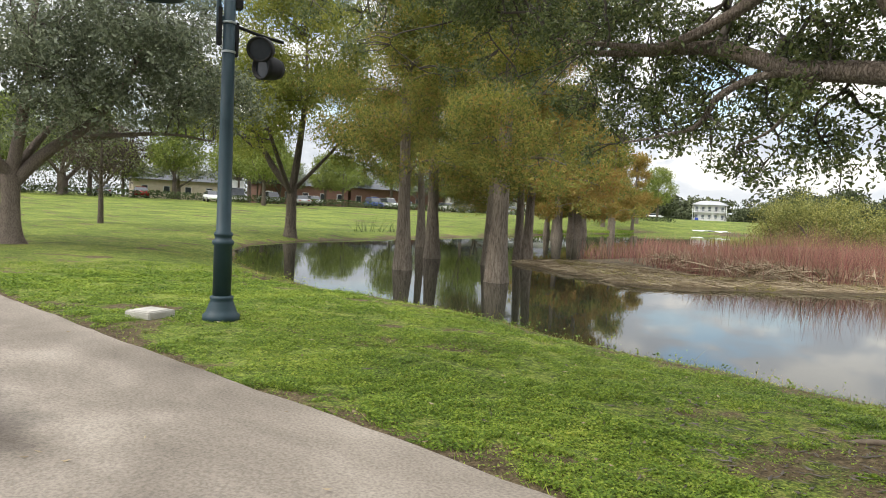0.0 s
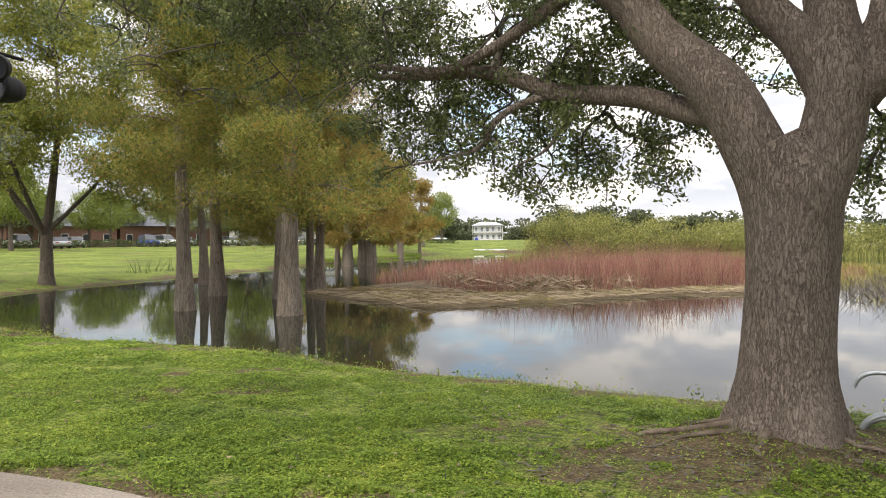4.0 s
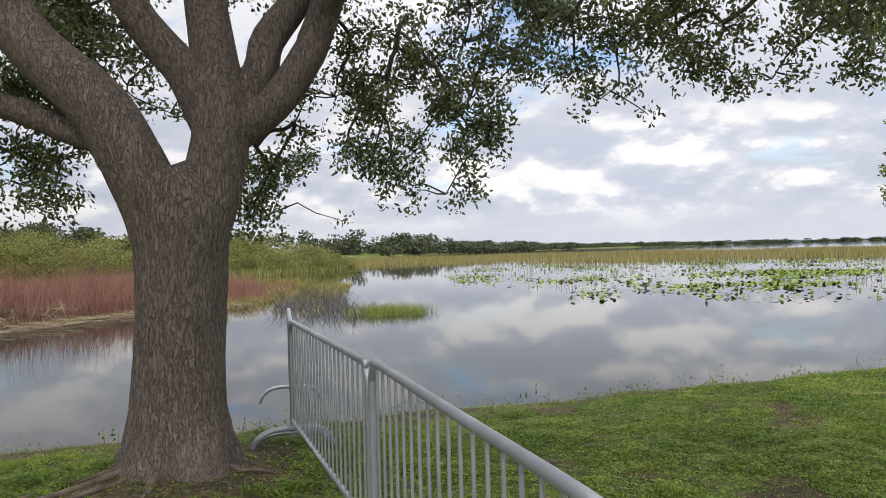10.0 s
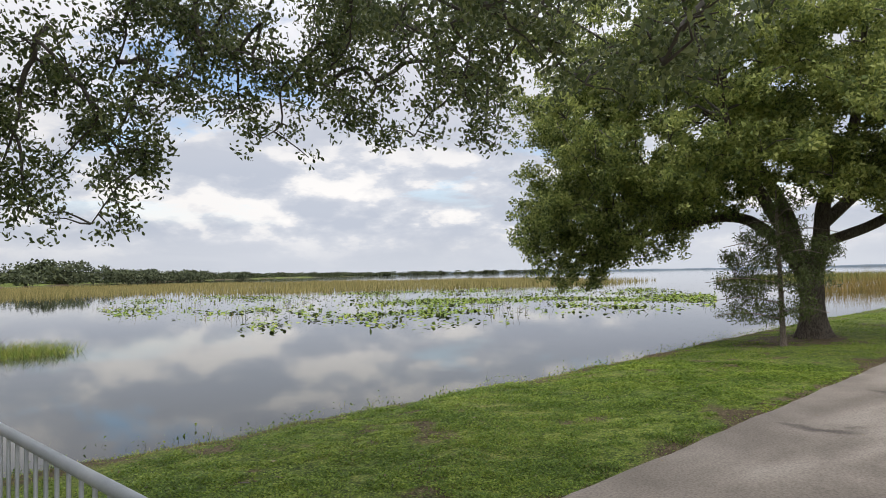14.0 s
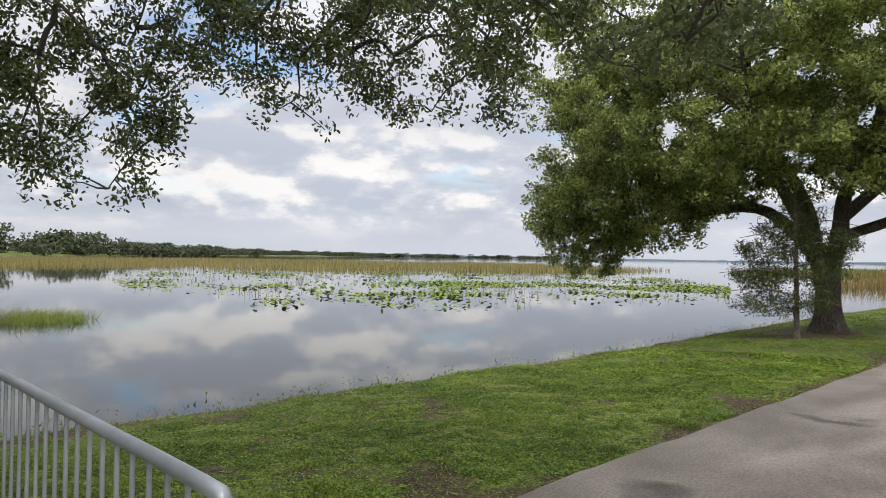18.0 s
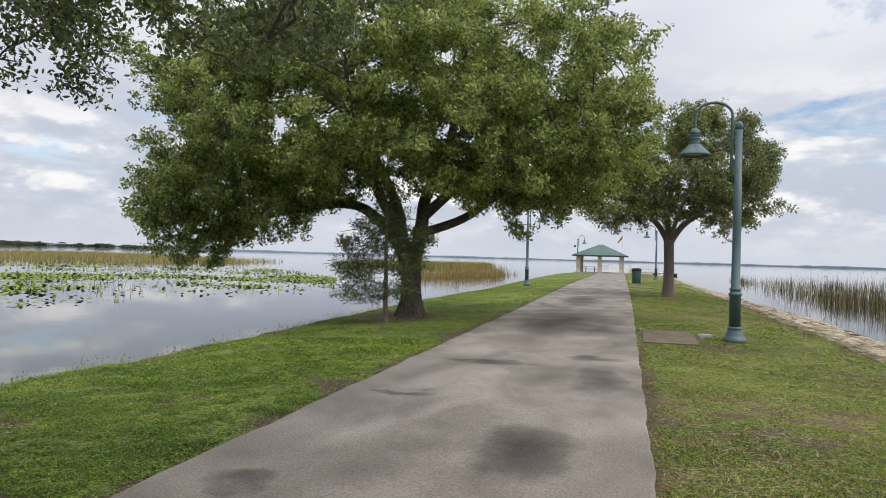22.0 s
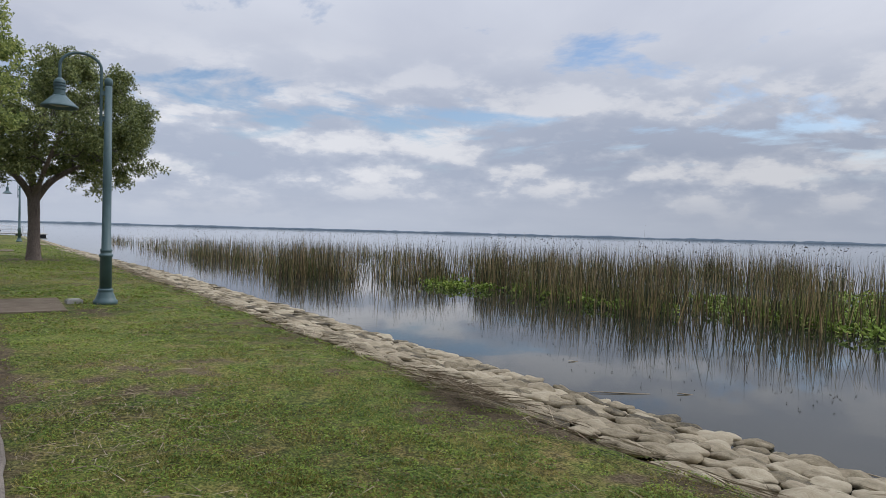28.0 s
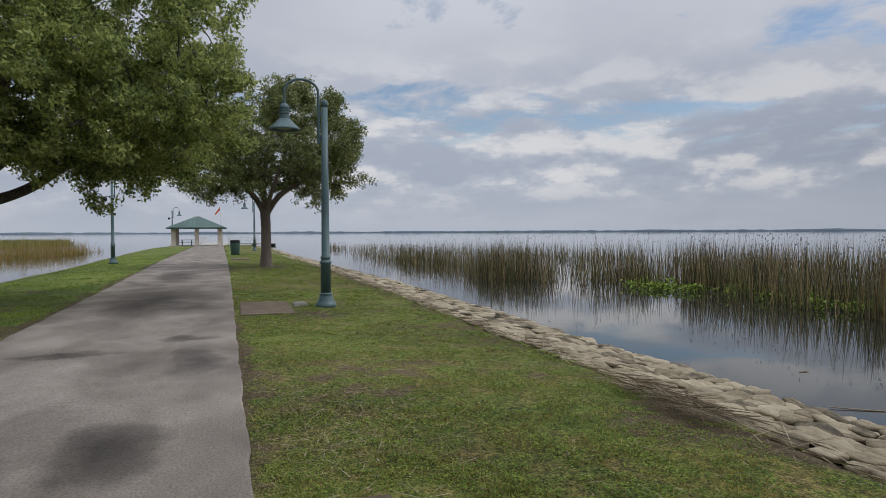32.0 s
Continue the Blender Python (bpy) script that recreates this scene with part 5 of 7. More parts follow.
    t.scale = (1, 1, 0.972)
    return t


street_lamp((-7.30, 4.28, 0.0), radians(78), M_DARKPOST, "dark blue-green street lamp with twin floodlights on the lawn", horns=True)
street_lamp((16.9, -1.86, 0.0), radians(-92), M_POST, "blue-green street lamp with hooked arm and bell shade")
street_lamp((43.9, 6.75, 0.0), radians(100), M_POST, "blue-green street lamp partly screened by oak leaves", box_camera=True)
street_lamp((68.5, -1.75, 0.0), radians(-92), M_POST, "distant blue-green street lamp beside the path")
street_lamp((97.6, 7.9, 0.0), radians(88), M_POST, "distant blue-green street lamp beside the pavilion", box_camera=True)

# ---- crowd barriers ----


def crowd_barrier(a, b, label, base_z=0.0):
    a, b = np.array(a, float), np.array(b, float)
    L = float(np.linalg.norm(b - a))
    t = thing("crowd_barrier", label, "barrier", "crowd barriers", at=(a[0], a[1], base_z), turn=math.atan2(b[1] - a[1], b[0] - a[0]))
    c = 0.14
    loop = [(0, 0, 0.14), (0, 0, 0.6), (0, 0, 1.1 - c), (0.02, 0, 1.1 - 0.5 * c), (0.5 * c, 0, 1.08), (c, 0, 1.1), (L / 2, 0, 1.1), (L - c, 0, 1.1), (L - 0.5 * c, 0, 1.08), (L - 0.02, 0, 1.1 - 0.5 * c), (L, 0, 1.1 - c), (L, 0, 0.6), (L, 0, 0.14)]
    v, f = pipe(loop, 0.021, 12, 4)
    under("frame", mesh_of("frame", v, f, M_GALV), t)
    v, f = tube([(0.0, 0, 0.24), (L, 0, 0.24)], [0.018, 0.018], 10)
    under("bottom_rail", mesh_of("bottom_rail", v, f, M_GALV), t)
    n = int(round(L / 0.115))
    v, f = tube([(0, 0, 0.24), (0, 0, 1.095)], [0.0075, 0.0075], 8)
    bar = mesh_of("bar", v, f, M_GALV)
    for k in range(1, n):
        under("bar", bar, t).location = (L * k / n, 0, 0)
    for x in (0.02, L - 0.02):
        for o in (-0.022, 0.022):
            q = [(x + o, -0.36, 0.0), (x + o, -0.31, 0.10), (x + o, -0.2, 0.165), (x + o, 0, 0.175), (x + o, 0.2, 0.165), (x + o, 0.31, 0.10), (x + o, 0.36, 0.0)]
            v, f = pipe(q, 0.018, 10, 3)
            under("foot", mesh_of("foot", v, f, M_GALV), t)
    v, f = pipe([(L - 0.02, 0, 0.4), (L + 0.05, 0, 0.4), (L + 0.055, 0, 0.33), (L + 0.055, 0, 0.22)], 0.008, 8)
    under("hook", mesh_of("hook", v, f, M_GALV), t)
    for z in (0.42, 0.86):
        part("hinge_loop", boxed((-0.045, -0.012, z - 0.03), (-0.01, 0.012, z + 0.03), 0.005), M_GALV, t)
    return t


crowd_barrier((1.57, 6.62), (1.80, 4.07), "galvanised steel crowd barrier running down to the water", -0.03)
crowd_barrier((1.80, 3.98), (1.90, 1.78), "galvanised steel crowd barrier standing beside the path")
crowd_barrier((1.70, 8.90), (1.58, 6.72), "galvanised steel crowd barrier standing at the water's edge", -0.10)

# ---- pavilion and pier ----
PAV = (100.3, 4.85)
pav = thing("pavilion", "open picnic pavilion with cream columns and green hipped roof", "pavilion", at=(*PAV, 0))
bm = bmesh.new()
e, h0, h1 = 3.75, 2.45, 4.0
vs = [bm.verts.new(q) for q in ((-e, -e, h0), (e, -e, h0), (e, e, h0), (-e, e, h0), (0, -0.25, h1), (0, 0.25, h1))]
for q in ((0, 1, 4), (1, 2, 5, 4), (2, 3, 5), (3, 0, 4, 5), (3, 2, 1, 0)):
    bm.faces.new([vs[i] for i in q])
roof = part("roof", bm, M_ROOF, pav)
for k in range(1, 14):
    y = -e + k * 2 * e / 14
    top = 1 - abs(y) / e
    v, f = tube([(-e, y, h0 + 0.03), (-e + e * top, y, h0 + (h1 - h0) * top + 0.02)], [0.03, 0.03], 4)
    under("roof_seam", mesh_of("roof_seam", v, f, M_ROOF, False), roof)
part("fascia", boxed((-e - 0.03, -e - 0.03, h0 - 0.16), (e + 0.03, e + 0.03, h0 - 0.005)), M_GREENBIN, pav, "dark green eaves board")
for cx in (-2.9, 2.9):
    for cy in (-2.9, 0.0, 2.9):
        if cx > 0 and cy == 0:
            continue
        part("column", boxed((cx - 0.27, cy - 0.27, -0.1), (cx + 0.27, cy + 0.27, h0 - 0.15), 0.03), M_CREAM, pav)
part("floor_slab", boxed((-3.6, -3.6, -0.15), (3.6, 3.6, 0.04)), M_BLOCK, pav, "pale concrete floor slab")
tb = thing("picnic_table", "dark picnic table with benches under the pavilion", "picnic table", at=(99.0, 6.2, 0.04))
part("tabletop", boxed((-0.4, -0.9, 0.72), (0.4, 0.9, 0.78), 0.01), M_BLACK, tb)
for x in (-0.75, 0.75):
    part("bench", boxed((x - 0.15, -0.9, 0.42), (x + 0.15, 0.9, 0.47), 0.01), M_BLACK, tb)
for y in (-0.6, 0.6):
    part("leg", boxed((-0.1, y - 0.05, 0), (0.1, y + 0.05, 0.73)), M_BLACK, tb)
    part("crossbar", boxed((-0.8, y - 0.04, 0.36), (0.8, y + 0.04, 0.43)), M_BLACK, tb)
bn = thing("litter_bin", "dark green litter bin beside the path", "litter bin", at=(55.5, 0.05, 0))
part("body", lathe([(0.30, 0.0), (0.32, 0.05), (0.36, 0.95), (0.34, 1.0)], 20), M_GREENBIN, bn, smooth=True)
part("lid", lathe([(0.39, 0.98), (0.39, 1.06), (0.30, 1.16), (0.12, 1.18)], 20), M_BLACK, bn, smooth=True)
fl = thing("flagpole", "tall pale pole flying a small orange flag", "flag", at=(118, 2.2, -0.4))
part("pole", lathe([(0.06, 0), (0.05, 3), (0.03, 6.5)], 12), M_WHITE, fl)
fv = []
for k in range(9):
    for m_ in range(4):
        s = k / 8
        fv.append((0.06 * math.sin(5 * s), 0.05 + 0.75 * s, 6.4 - 0.55 * m_ / 3 * (1 - 0.4 * s) - 1.1 * s))
ff = [(k * 4 + m_, k * 4 + m_ + 1, k * 4 + m_ + 5, k * 4 + m_ + 4) for k in range(8) for m_ in range(3)]
under("flag", mesh_of("flag", fv, ff, M_ORANGE), fl, "orange-red cloth flag")


def railing(a, b, label, z=0.0):
    a, b = np.array(a, float), np.array(b, float)
    L = float(np.linalg.norm(b - a))
    t = thing("railing", label, "railing", "pier railings", at=(a[0], a[1], z), turn=math.atan2(b[1] - a[1], b[0] - a[0]))
    for q in (0.15, 0.6, 1.05):
        v, f = tube([(0, 0, q), (L, 0, q)], [0.035, 0.035], 6)
        under("rail", mesh_of("rail", v, f, M_WHITE), t)
    n = max(2, int(L / 1.2))
    for k in range(n + 1):
        part("post", boxed((L * k / n - 0.05, -0.05, -0.6), (L * k / n + 0.05, 0.05, 1.1)), M_WHITE, t)
    return t


pier = thing("pier", "low pale pier deck running out from the causeway", "pier", at=(108, 3.0, 0))
part("deck", boxed((-5, -2.2, -0.12), (34, 2.2, 0.0)), M_BLOCK, pier)
for x in range(0, 34, 6):
    for y in (-2, 2):
        part("pile", lathe([(0.15, -1.6), (0.15, -0.1)], 10, (x, y)), M_BLOCK, pier)
railing((104, 5.1), (142, 5.1), "white railing along the pier")
railing((104, 0.9), (142, 0.9), "white railing along the pier")
railing((108, -3.2), (108, 0.6), "white railing at the end of the causeway")
railing((124, -6.5), (124, 0.9), "white railing of the side platform")
side = thing("platform", "low pier platform with dark floats beside the causeway", "pier", at=(120, -3, 0))
part("deck", boxed((-4, -3.6, -0.12), (4, 4, 0.0)), M_BLOCK, side)
for y in (-3.4, -0.5):
    part("float", boxed((-4.2, y, -0.75), (-3.2, y + 0.8, -0.13)), M_BLACK, side)

# ---- slabs and small blocks beside the path ----
for lo, hi, label in (((15.7, -1.08), (18.3, 0.02), "concrete pad beside the path below the street lamp"), ((4.7, -0.80), (5.55, -0.10), "short concrete pad sunk in the lawn beside the path"), ((46, -0.9), (48.4, 0.4), "far concrete pad beside the path")):
    s = thing("concrete_pad", label, "concrete pad", at=((lo[0] + hi[0]) / 2, (lo[1] + hi[1]) / 2, 0))
    part("slab", boxed(((lo[0] - hi[0]) / 2, (lo[1] - hi[1]) / 2, -0.1), ((hi[0] - lo[0]) / 2, (hi[1] - lo[1]) / 2, 0.025), 0.012), M_PAD, s)
for x, y, a, r in ((-7.95, 3.62, 20, 0.22), (17.15, -1.30, 5, 0.15)):
    s = thing("cable_box", "small pale concrete cable box set in the grass", "cable box", at=(x, y, 0), turn=radians(a))
    part("body", boxed((-r, -r, -0.1), (r, r, 0.085), 0.015), M_BLOCK, s)
    part("lid", boxed((-r * 0.78, -r * 0.78, 0.08), (r * 0.78, r * 0.78, 0.095), 0.006), M_BLOCK, s)

# ---- cypresses, park trees ----


def cy_flare(a, z):
    k = np.clip(1 - (z + 0.5) / 2.4, 0, 1) ** 2
    return 1 + k * (0.30 + 0.12 * np.cos(6 * a) + 0.08 * np.cos(9 * a + 1))


def cypress(at, r, h, seed, leaf, label, clusters=1150, per=84, low=3.3, size=0.10, spread=0.2, share=0.3):
    g = np.random.default_rng(seed)
    lean = g.normal(0, 0.15, 2)
    trunk = [(0, 0, -0.9, r * 1.05), (0, 0, 0.2, r), (lean[0] * 0.3, lean[1] * 0.3, 2.0, r * 0.86), (lean[0], lean[1], h * 0.45, r * 0.6), (lean[0], lean[1], h * 0.8, r * 0.3), (0, 0, h, r * 0.08)]
    limbs, lobes = [], []
    for k in range(16):
        z = low - 0.6 + (h - low) * (k / 16) ** 0.9
        a = k * 2.4 + g.uniform(-0.4, 0.4)
        reach = (3.0 - 1.9 * k / 16) * g.uniform(0.75, 1.15)
        dx, dy = math.cos(a) * reach, math.sin(a) * reach
        limbs.append([(0.02 * dx, 0.02 * dy, z, 0.055), (0.35 * dx, 0.35 * dy, z + 0.30, 0.04), (0.75 * dx, 0.75 * dy, z + 0.25, 0.025), (dx, dy, z + 0.05, 0.01)])
        lobes.append((0.72 * dx, 0.72 * dy, z + 0.15, 0.75 + reach * 0.22, 0.75 + reach * 0.22, 0.6, 1.0 + reach * 0.4))
        if k > 1:
            lobes.append((0.2 * dx, 0.2 * dy, z + 0.3, 0.8, 0.8, 0.55, 0.9))
    return build_tree("cypress_tree", label, "tree", at, trunk, limbs, lobes, M_CYBARK, leaf, simple=True, clusters=clusters, per=per, spread=spread, size=size, droop=0.55, aspect=0.28, clump=0.3, bunch=9, feather=0.25,
                      subs=50, seed=seed, trunk_sides=30, flare=cy_flare, group="bald cypresses", twig_share=share, shell=0.3, twig_r=0.022, rough=0.05)


CY1 = "bald cypress with flared grey trunk standing in the pond"
cyp = [cypress((-15.2, 14.48, 0), 0.225, 11.5, 41, M_CYLEAF, CY1), cypress((-18.6, 19.07, 0), 0.25, 12.5, 42, M_CYLEAF, CY1),
       cypress((-11.4, 14.65, 0), 0.25, 12.0, 43, M_CYLEAF, "bald cypress with stout pale flared trunk in the pond"), cypress((-16.2, 22.2, 0), 0.2, 12.0, 44, M_CYRUST, "bald cypress with rusty autumn needles in the pond")]
for src, x, y, s, a in ((0, -24.6, 24.1, 0.95, 1.0), (1, -15.55, 19.04, 0.8, 2.2), (2, -17.2, 22.9, 0.75, 4.0)):
    copy_thing(cyp[src], Matrix.Translation((x, y, 0)) @ Matrix.Rotation(a, 4, "Z") @ Matrix.Diagonal((s, s, s, 1)))
CY2 = "bald cypress in the far row beside the pond"
far_cyp = [cypress((-31.8, 46.2, 0), 0.26, 12.0, 45, M_CYLEAF, CY2, 260, 24, 2.9, 0.42, 0.38, 0), cypress((-31.6, 49.0, 0), 0.27, 12.5, 46, M_CYRUST, CY2, 260, 24, 2.9, 0.42, 0.38, 0)]
for src, x, y, s, a in ((0, -37.5, 52.6, 0.95, 2.6), (1, -35.1, 53.0, 1.0, 3.3), (1, -33.0, 47.6, 0.9, 5.1), (0, -34.2, 49.9, 1.05, 2.0), (1, -52.0, 86, 1.0, 0.2), (0, -54.6, 93, 1.0, 1.9), (1, -49.5, 90, 0.9, 4.4), (0, -58, 99, 1.1, 3.0),
                        (1, -46, 78, 0.95, 1.2), (0, -42, 72, 1.0, 0.4), (1, -39.5, 62, 0.95, 2.7), (0, -39.0, 56, 1.05, 5.5), (1, -33.2, 51.5, 1.0, 0.9), (0, -36.3, 55.6, 1.0, 1.6), (1, -61, 112, 1.0, 2.2)):
    copy_thing(far_cyp[src], Matrix.Translation((x, y, rise_at(x, y))) @ Matrix.Rotation(a, 4, "Z") @ Matrix.Diagonal((s, s, s, 1)))

shade_tree = build_tree("shade_tree", "broad yellow-green tree forking low on the pond bank", "tree", (-30.0, 19.7, -0.08),
           [(0, 0, -0.3, 0.34), (0, 0, 0.3, 0.25), (0.02, 0, 1.3, 0.21), (0, 0, 2.0, 0.22)],
           [[(0, 0, 1.8, 0.15), (-0.8, -0.5, 2.9, 0.13), (-1.5, -0.9, 4.3, 0.10), (-2.2, -1.3, 6, 0.05)], [(0, 0, 1.8, 0.16), (0.2, 0.1, 3.2, 0.15), (0.4, 0.3, 6, 0.09), (0.3, 0.3, 8, 0.04)],
            [(0, 0, 1.8, 0.09), (0.8, 0.7, 2.9, 0.07), (1.7, 1.4, 4.2, 0.05), (2.4, 1.9, 5.6, 0.03)], [(0, 0, 1.6, 0.12), (0.6, -1.2, 3.4, 0.08), (0.9, -2.2, 5.4, 0.04)]],
           [(-2.4, -1.2, 5.6, 2.4, 2.4, 2.2, 1), (0.4, 0.3, 7.6, 3.3, 3.3, 2.6, 1.6), (2.6, 1.8, 5.2, 1.9, 1.9, 1.8, 0.8), (0.8, -2, 5.4, 1.9, 1.9, 1.8, 0.8), (0, 0, 10.2, 2.8, 2.8, 1.8, 1.0)],
           M_FARBARK, M_SHADELEAF, simple=True, clusters=1700, per=40, spread=0.24, size=0.14, clump=0.4, bunch=10, subs=60, twig_share=0.3, seed=51, shell=0.45)
shade_tree.scale = (1.24, 1.24, 1.24)
build_tree("oak_tree", "old grey-green live oak spreading over the park lawn", "tree", (-22.0, 5.15, 0),
           [(0, 0, -0.3, 0.42), (0, 0, 0.2, 0.29), (0, 0, 1.2, 0.24), (0, 0, 2.0, 0.26)],
           [[(0, 0, 1.7, 0.2), (0.2, 0.85, 2.7, 0.17), (0.45, 2.0, 3.7, 0.13), (0.65, 2.9, 5.0, 0.09), (0.8, 3.6, 6.8, 0.05)], [(0.45, 2.0, 3.3, 0.08), (0.9, 4.1, 3.6, 0.05), (1.2, 5.6, 3.5, 0.03)],
            [(0, 0, 1.9, 0.18), (-1.4, -1.2, 3.4, 0.15), (-3, -2.6, 5, 0.1), (-4.5, -3.6, 6.2, 0.05)], [(0, 0, 1.9, 0.19), (0.1, 0.3, 4, 0.15), (0.3, 0.5, 7, 0.09), (0.4, 0.4, 9.5, 0.04)],
            [(0, 0, 2, 0.14), (-1.2, 1.2, 3.4, 0.11), (-2.4, 2.6, 4.8, 0.08), (-3.4, 4.2, 5.6, 0.04)], [(0, 0, 2, 0.15), (0.6, -1.4, 3.4, 0.12), (1.2, -2.8, 4.8, 0.06)]],
           [(0.9, 3.6, 5.3, 2.4, 2.6, 1.5, 2.0), (1.0, 5.0, 4.9, 1.8, 1.6, 1.2, 1.0), (0.8, 2.6, 7.6, 3.0, 3.4, 2.0, 2.4), (-3.0, -2.4, 6, 3.2, 3.2, 2.2, 1.6), (0.4, 0.4, 9.2, 4.2, 4.4, 2.0, 2.2), (1.0, -1.6, 6.0, 2.6, 2.4, 1.8, 1.6), (-2.6, 3.6, 5.8, 2.6, 2.8, 1.6, 1.4), (0.4, 3.6, 7.6, 2.2, 2.2, 1.6, 1.2), (1.2, 0.8, 4.6, 1.6, 1.6, 0.8, 0.7)],
           M_OAKBARK, M_GREYOAK, simple=True, clusters=2500, per=30, spread=0.2, size=0.14, feather=0.4, droop=0.2, clump=0.5, bunch=12, subs=90, twig_share=0.3, seed=61, trunk_sides=30, flare=oak_flare, shell=0.5)
sapling = build_tree("young_tree", "young tree with dark bronze leaves on the lawn", "tree", (-37.2, 12.65, 0),
           [(0, 0, -0.2, 0.16), (0, 0, 1.0, 0.13), (0, 0, 2.2, 0.11), (0, 0, 4.4, 0.05)],
           [[(0, 0, 1.9, 0.06), (0.8, 0.5, 2.9, 0.04), (1.4, 0.9, 3.8, 0.02)], [(0, 0, 2, 0.06), (-0.9, -0.5, 3, 0.04), (-1.5, -0.8, 4, 0.02)], [(0, 0, 2.2, 0.05), (0.3, -0.9, 3.2, 0.03), (0.5, -1.4, 4.2, 0.015)]],
           [(0, 0, 4.0, 2.2, 2.2, 1.6, 1), (0, 0, 5.2, 1.4, 1.4, 0.9, 0.4)], M_FARBARK, M_DARKLEAF, simple=True, clusters=190, per=34, spread=0.28, size=0.14, subs=24, twig_share=0.4, seed=62, shell=0.4, trunk_sides=14)
park_tree = build_tree("park_tree", "light green park tree beyond the lawn", "tree", (-78, 46, rise_at(-78, 46)),
           [(0, 0, -0.2, 0.3), (0, 0, 1.5, 0.24), (0, 0, 3.5, 0.2), (0, 0, 7, 0.1)],
           [[(0, 0, 2.6, 0.1), (1.6, 0.8, 4.2, 0.07), (2.6, 1.2, 6, 0.03)], [(0, 0, 2.8, 0.1), (-1.6, -0.9, 4.4, 0.07), (-2.6, -1.4, 6.2, 0.03)], [(0, 0, 3, 0.1), (0.5, -1.8, 5, 0.06), (0.8, -2.6, 7, 0.03)]],
           [(0, 0, 6.0, 3.6, 3.6, 2.6, 1.5), (0, 0, 8.4, 2.6, 2.6, 1.6, 0.7), (1.5, 1.5, 5, 2.4, 2.4, 1.6, 0.5)], M_FARBARK, M_PARKLEAF, simple=True, clusters=360, per=20, spread=0.42, size=0.36, subs=16, twig_share=0.0, seed=63, shell=0.5, trunk_sides=12, group="park trees")
far_oak = build_tree("oak_tree", "grey-green live oak among the park trees", "tree", (-104, 30, rise_at(-104, 30)),
           [(0, 0, -0.3, 0.5), (0, 0, 0.4, 0.38), (0, 0, 2.2, 0.36)],
           [[(0, 0, 2.0, 0.24), (1.4, 1.2, 3.6, 0.18), (3, 2.6, 5.4, 0.06)], [(0, 0, 2.0, 0.22), (-1.4, -1.2, 3.8, 0.16), (-3.2, -2.6, 5.8, 0.05)], [(0, 0, 2.1, 0.22), (0.4, -0.6, 5, 0.14), (0.4, -0.4, 8, 0.05)], [(0, 0, 2.1, 0.18), (-1.4, 1.8, 3.8, 0.12), (-2.6, 3.6, 5.2, 0.04)]],
           [(3.2, 3, 5.6, 3.2, 3.2, 2.0, 1.2), (-3.2, -2.8, 5.8, 3.4, 3.4, 2.2, 1.2), (0.4, 0.2, 8.0, 4.4, 4.4, 2.2, 2), (-2.6, 4, 5.4, 3, 3, 1.8, 1.2), (2.6, -3, 5.6, 3, 3, 2, 1.2)],
           M_FARBARK, M_OAKLEAF, simple=True, clusters=420, per=22, spread=0.45, size=0.34, droop=0.2, subs=20, twig_share=0.0, seed=65, trunk_sides=14, shell=0.5, group="park trees")
g = np.random.default_rng(77)
for k in range(34):
    u = k / 33
    off = g.uniform(4, 34)
    x, y = -96 + 38 * u - off * 0.93 + g.normal(0, 2), -10 + 140 * u + off * 0.28 + g.normal(0, 2)
    s = g.uniform(0.75, 1.3)
    src = park_tree if k % 4 else far_oak
    if k % 4 == 0:
        s *= 0.85
    copy_thing(src, Matrix.Translation((x, y, rise_at(x, y))) @ Matrix.Rotation(g.uniform(0, 6.2), 4, "Z") @ Matrix.Diagonal((s, s, s * g.uniform(0.9, 1.2), 1)))
# the cypress sapling beside the causeway oak
build_tree("cypress_sapling", "slim feathery cypress sapling at the foot of the oak", "tree", (17.1, 6.15, -0.05),
           [(0, 0, -0.1, 0.09), (0, 0, 0.3, 0.06), (0.02, 0.02, 1.4, 0.05), (0.03, 0.05, 2.6, 0.04), (0.03, 0.05, 3.5, 0.012)],
           [[(0, 0, z, 0.02), (0.5 * r * math.cos(a), 0.5 * r * math.sin(a), z + 0.12, 0.014), (r * math.cos(a), r * math.sin(a), z + 0.02, 0.006)] for z, a, r in
            ((0.6, 1.7, 1.5), (0.75, 4.6, 1.0), (0.95, 1.4, 1.7), (1.1, 0.2, 1.0), (1.25, 3.4, 1.1), (1.4, 1.9, 1.6), (1.6, 5.2, 1.1), (1.8, 1.2, 1.3), (2.0, 4.2, 1.2), (2.2, 2.2, 1.2), (2.5, 5.5, 1.3), (2.7, 1.5, 0.9), (2.9, 4.0, 0.7))],
           [(0.1, 0.7, 0.75, 0.5, 0.75, 0.3, 1), (0.1, 0.8, 1.35, 0.5, 0.8, 0.3, 1.2), (0, 0.6, 1.9, 0.5, 0.7, 0.3, 1), (0, 0.35, 2.4, 0.5, 0.6, 0.34, 0.8), (0, -0.45, 1.5, 0.5, 0.6, 0.3, 0.7), (0, -0.6, 2.1, 0.4, 0.6, 0.34, 0.8), (0, -0.1, 2.9, 0.4, 0.5, 0.36, 0.6), (0, -0.3, 0.9, 0.4, 0.5, 0.3, 0.5)],
           M_OAKBARK, M_SAPLEAF, clusters=420, per=28, spread=0.09, size=0.10, aspect=0.22, droop=0.4, subs=40, seed=71, shell=0.1, trunk_sides=12, twig_r=0.012)

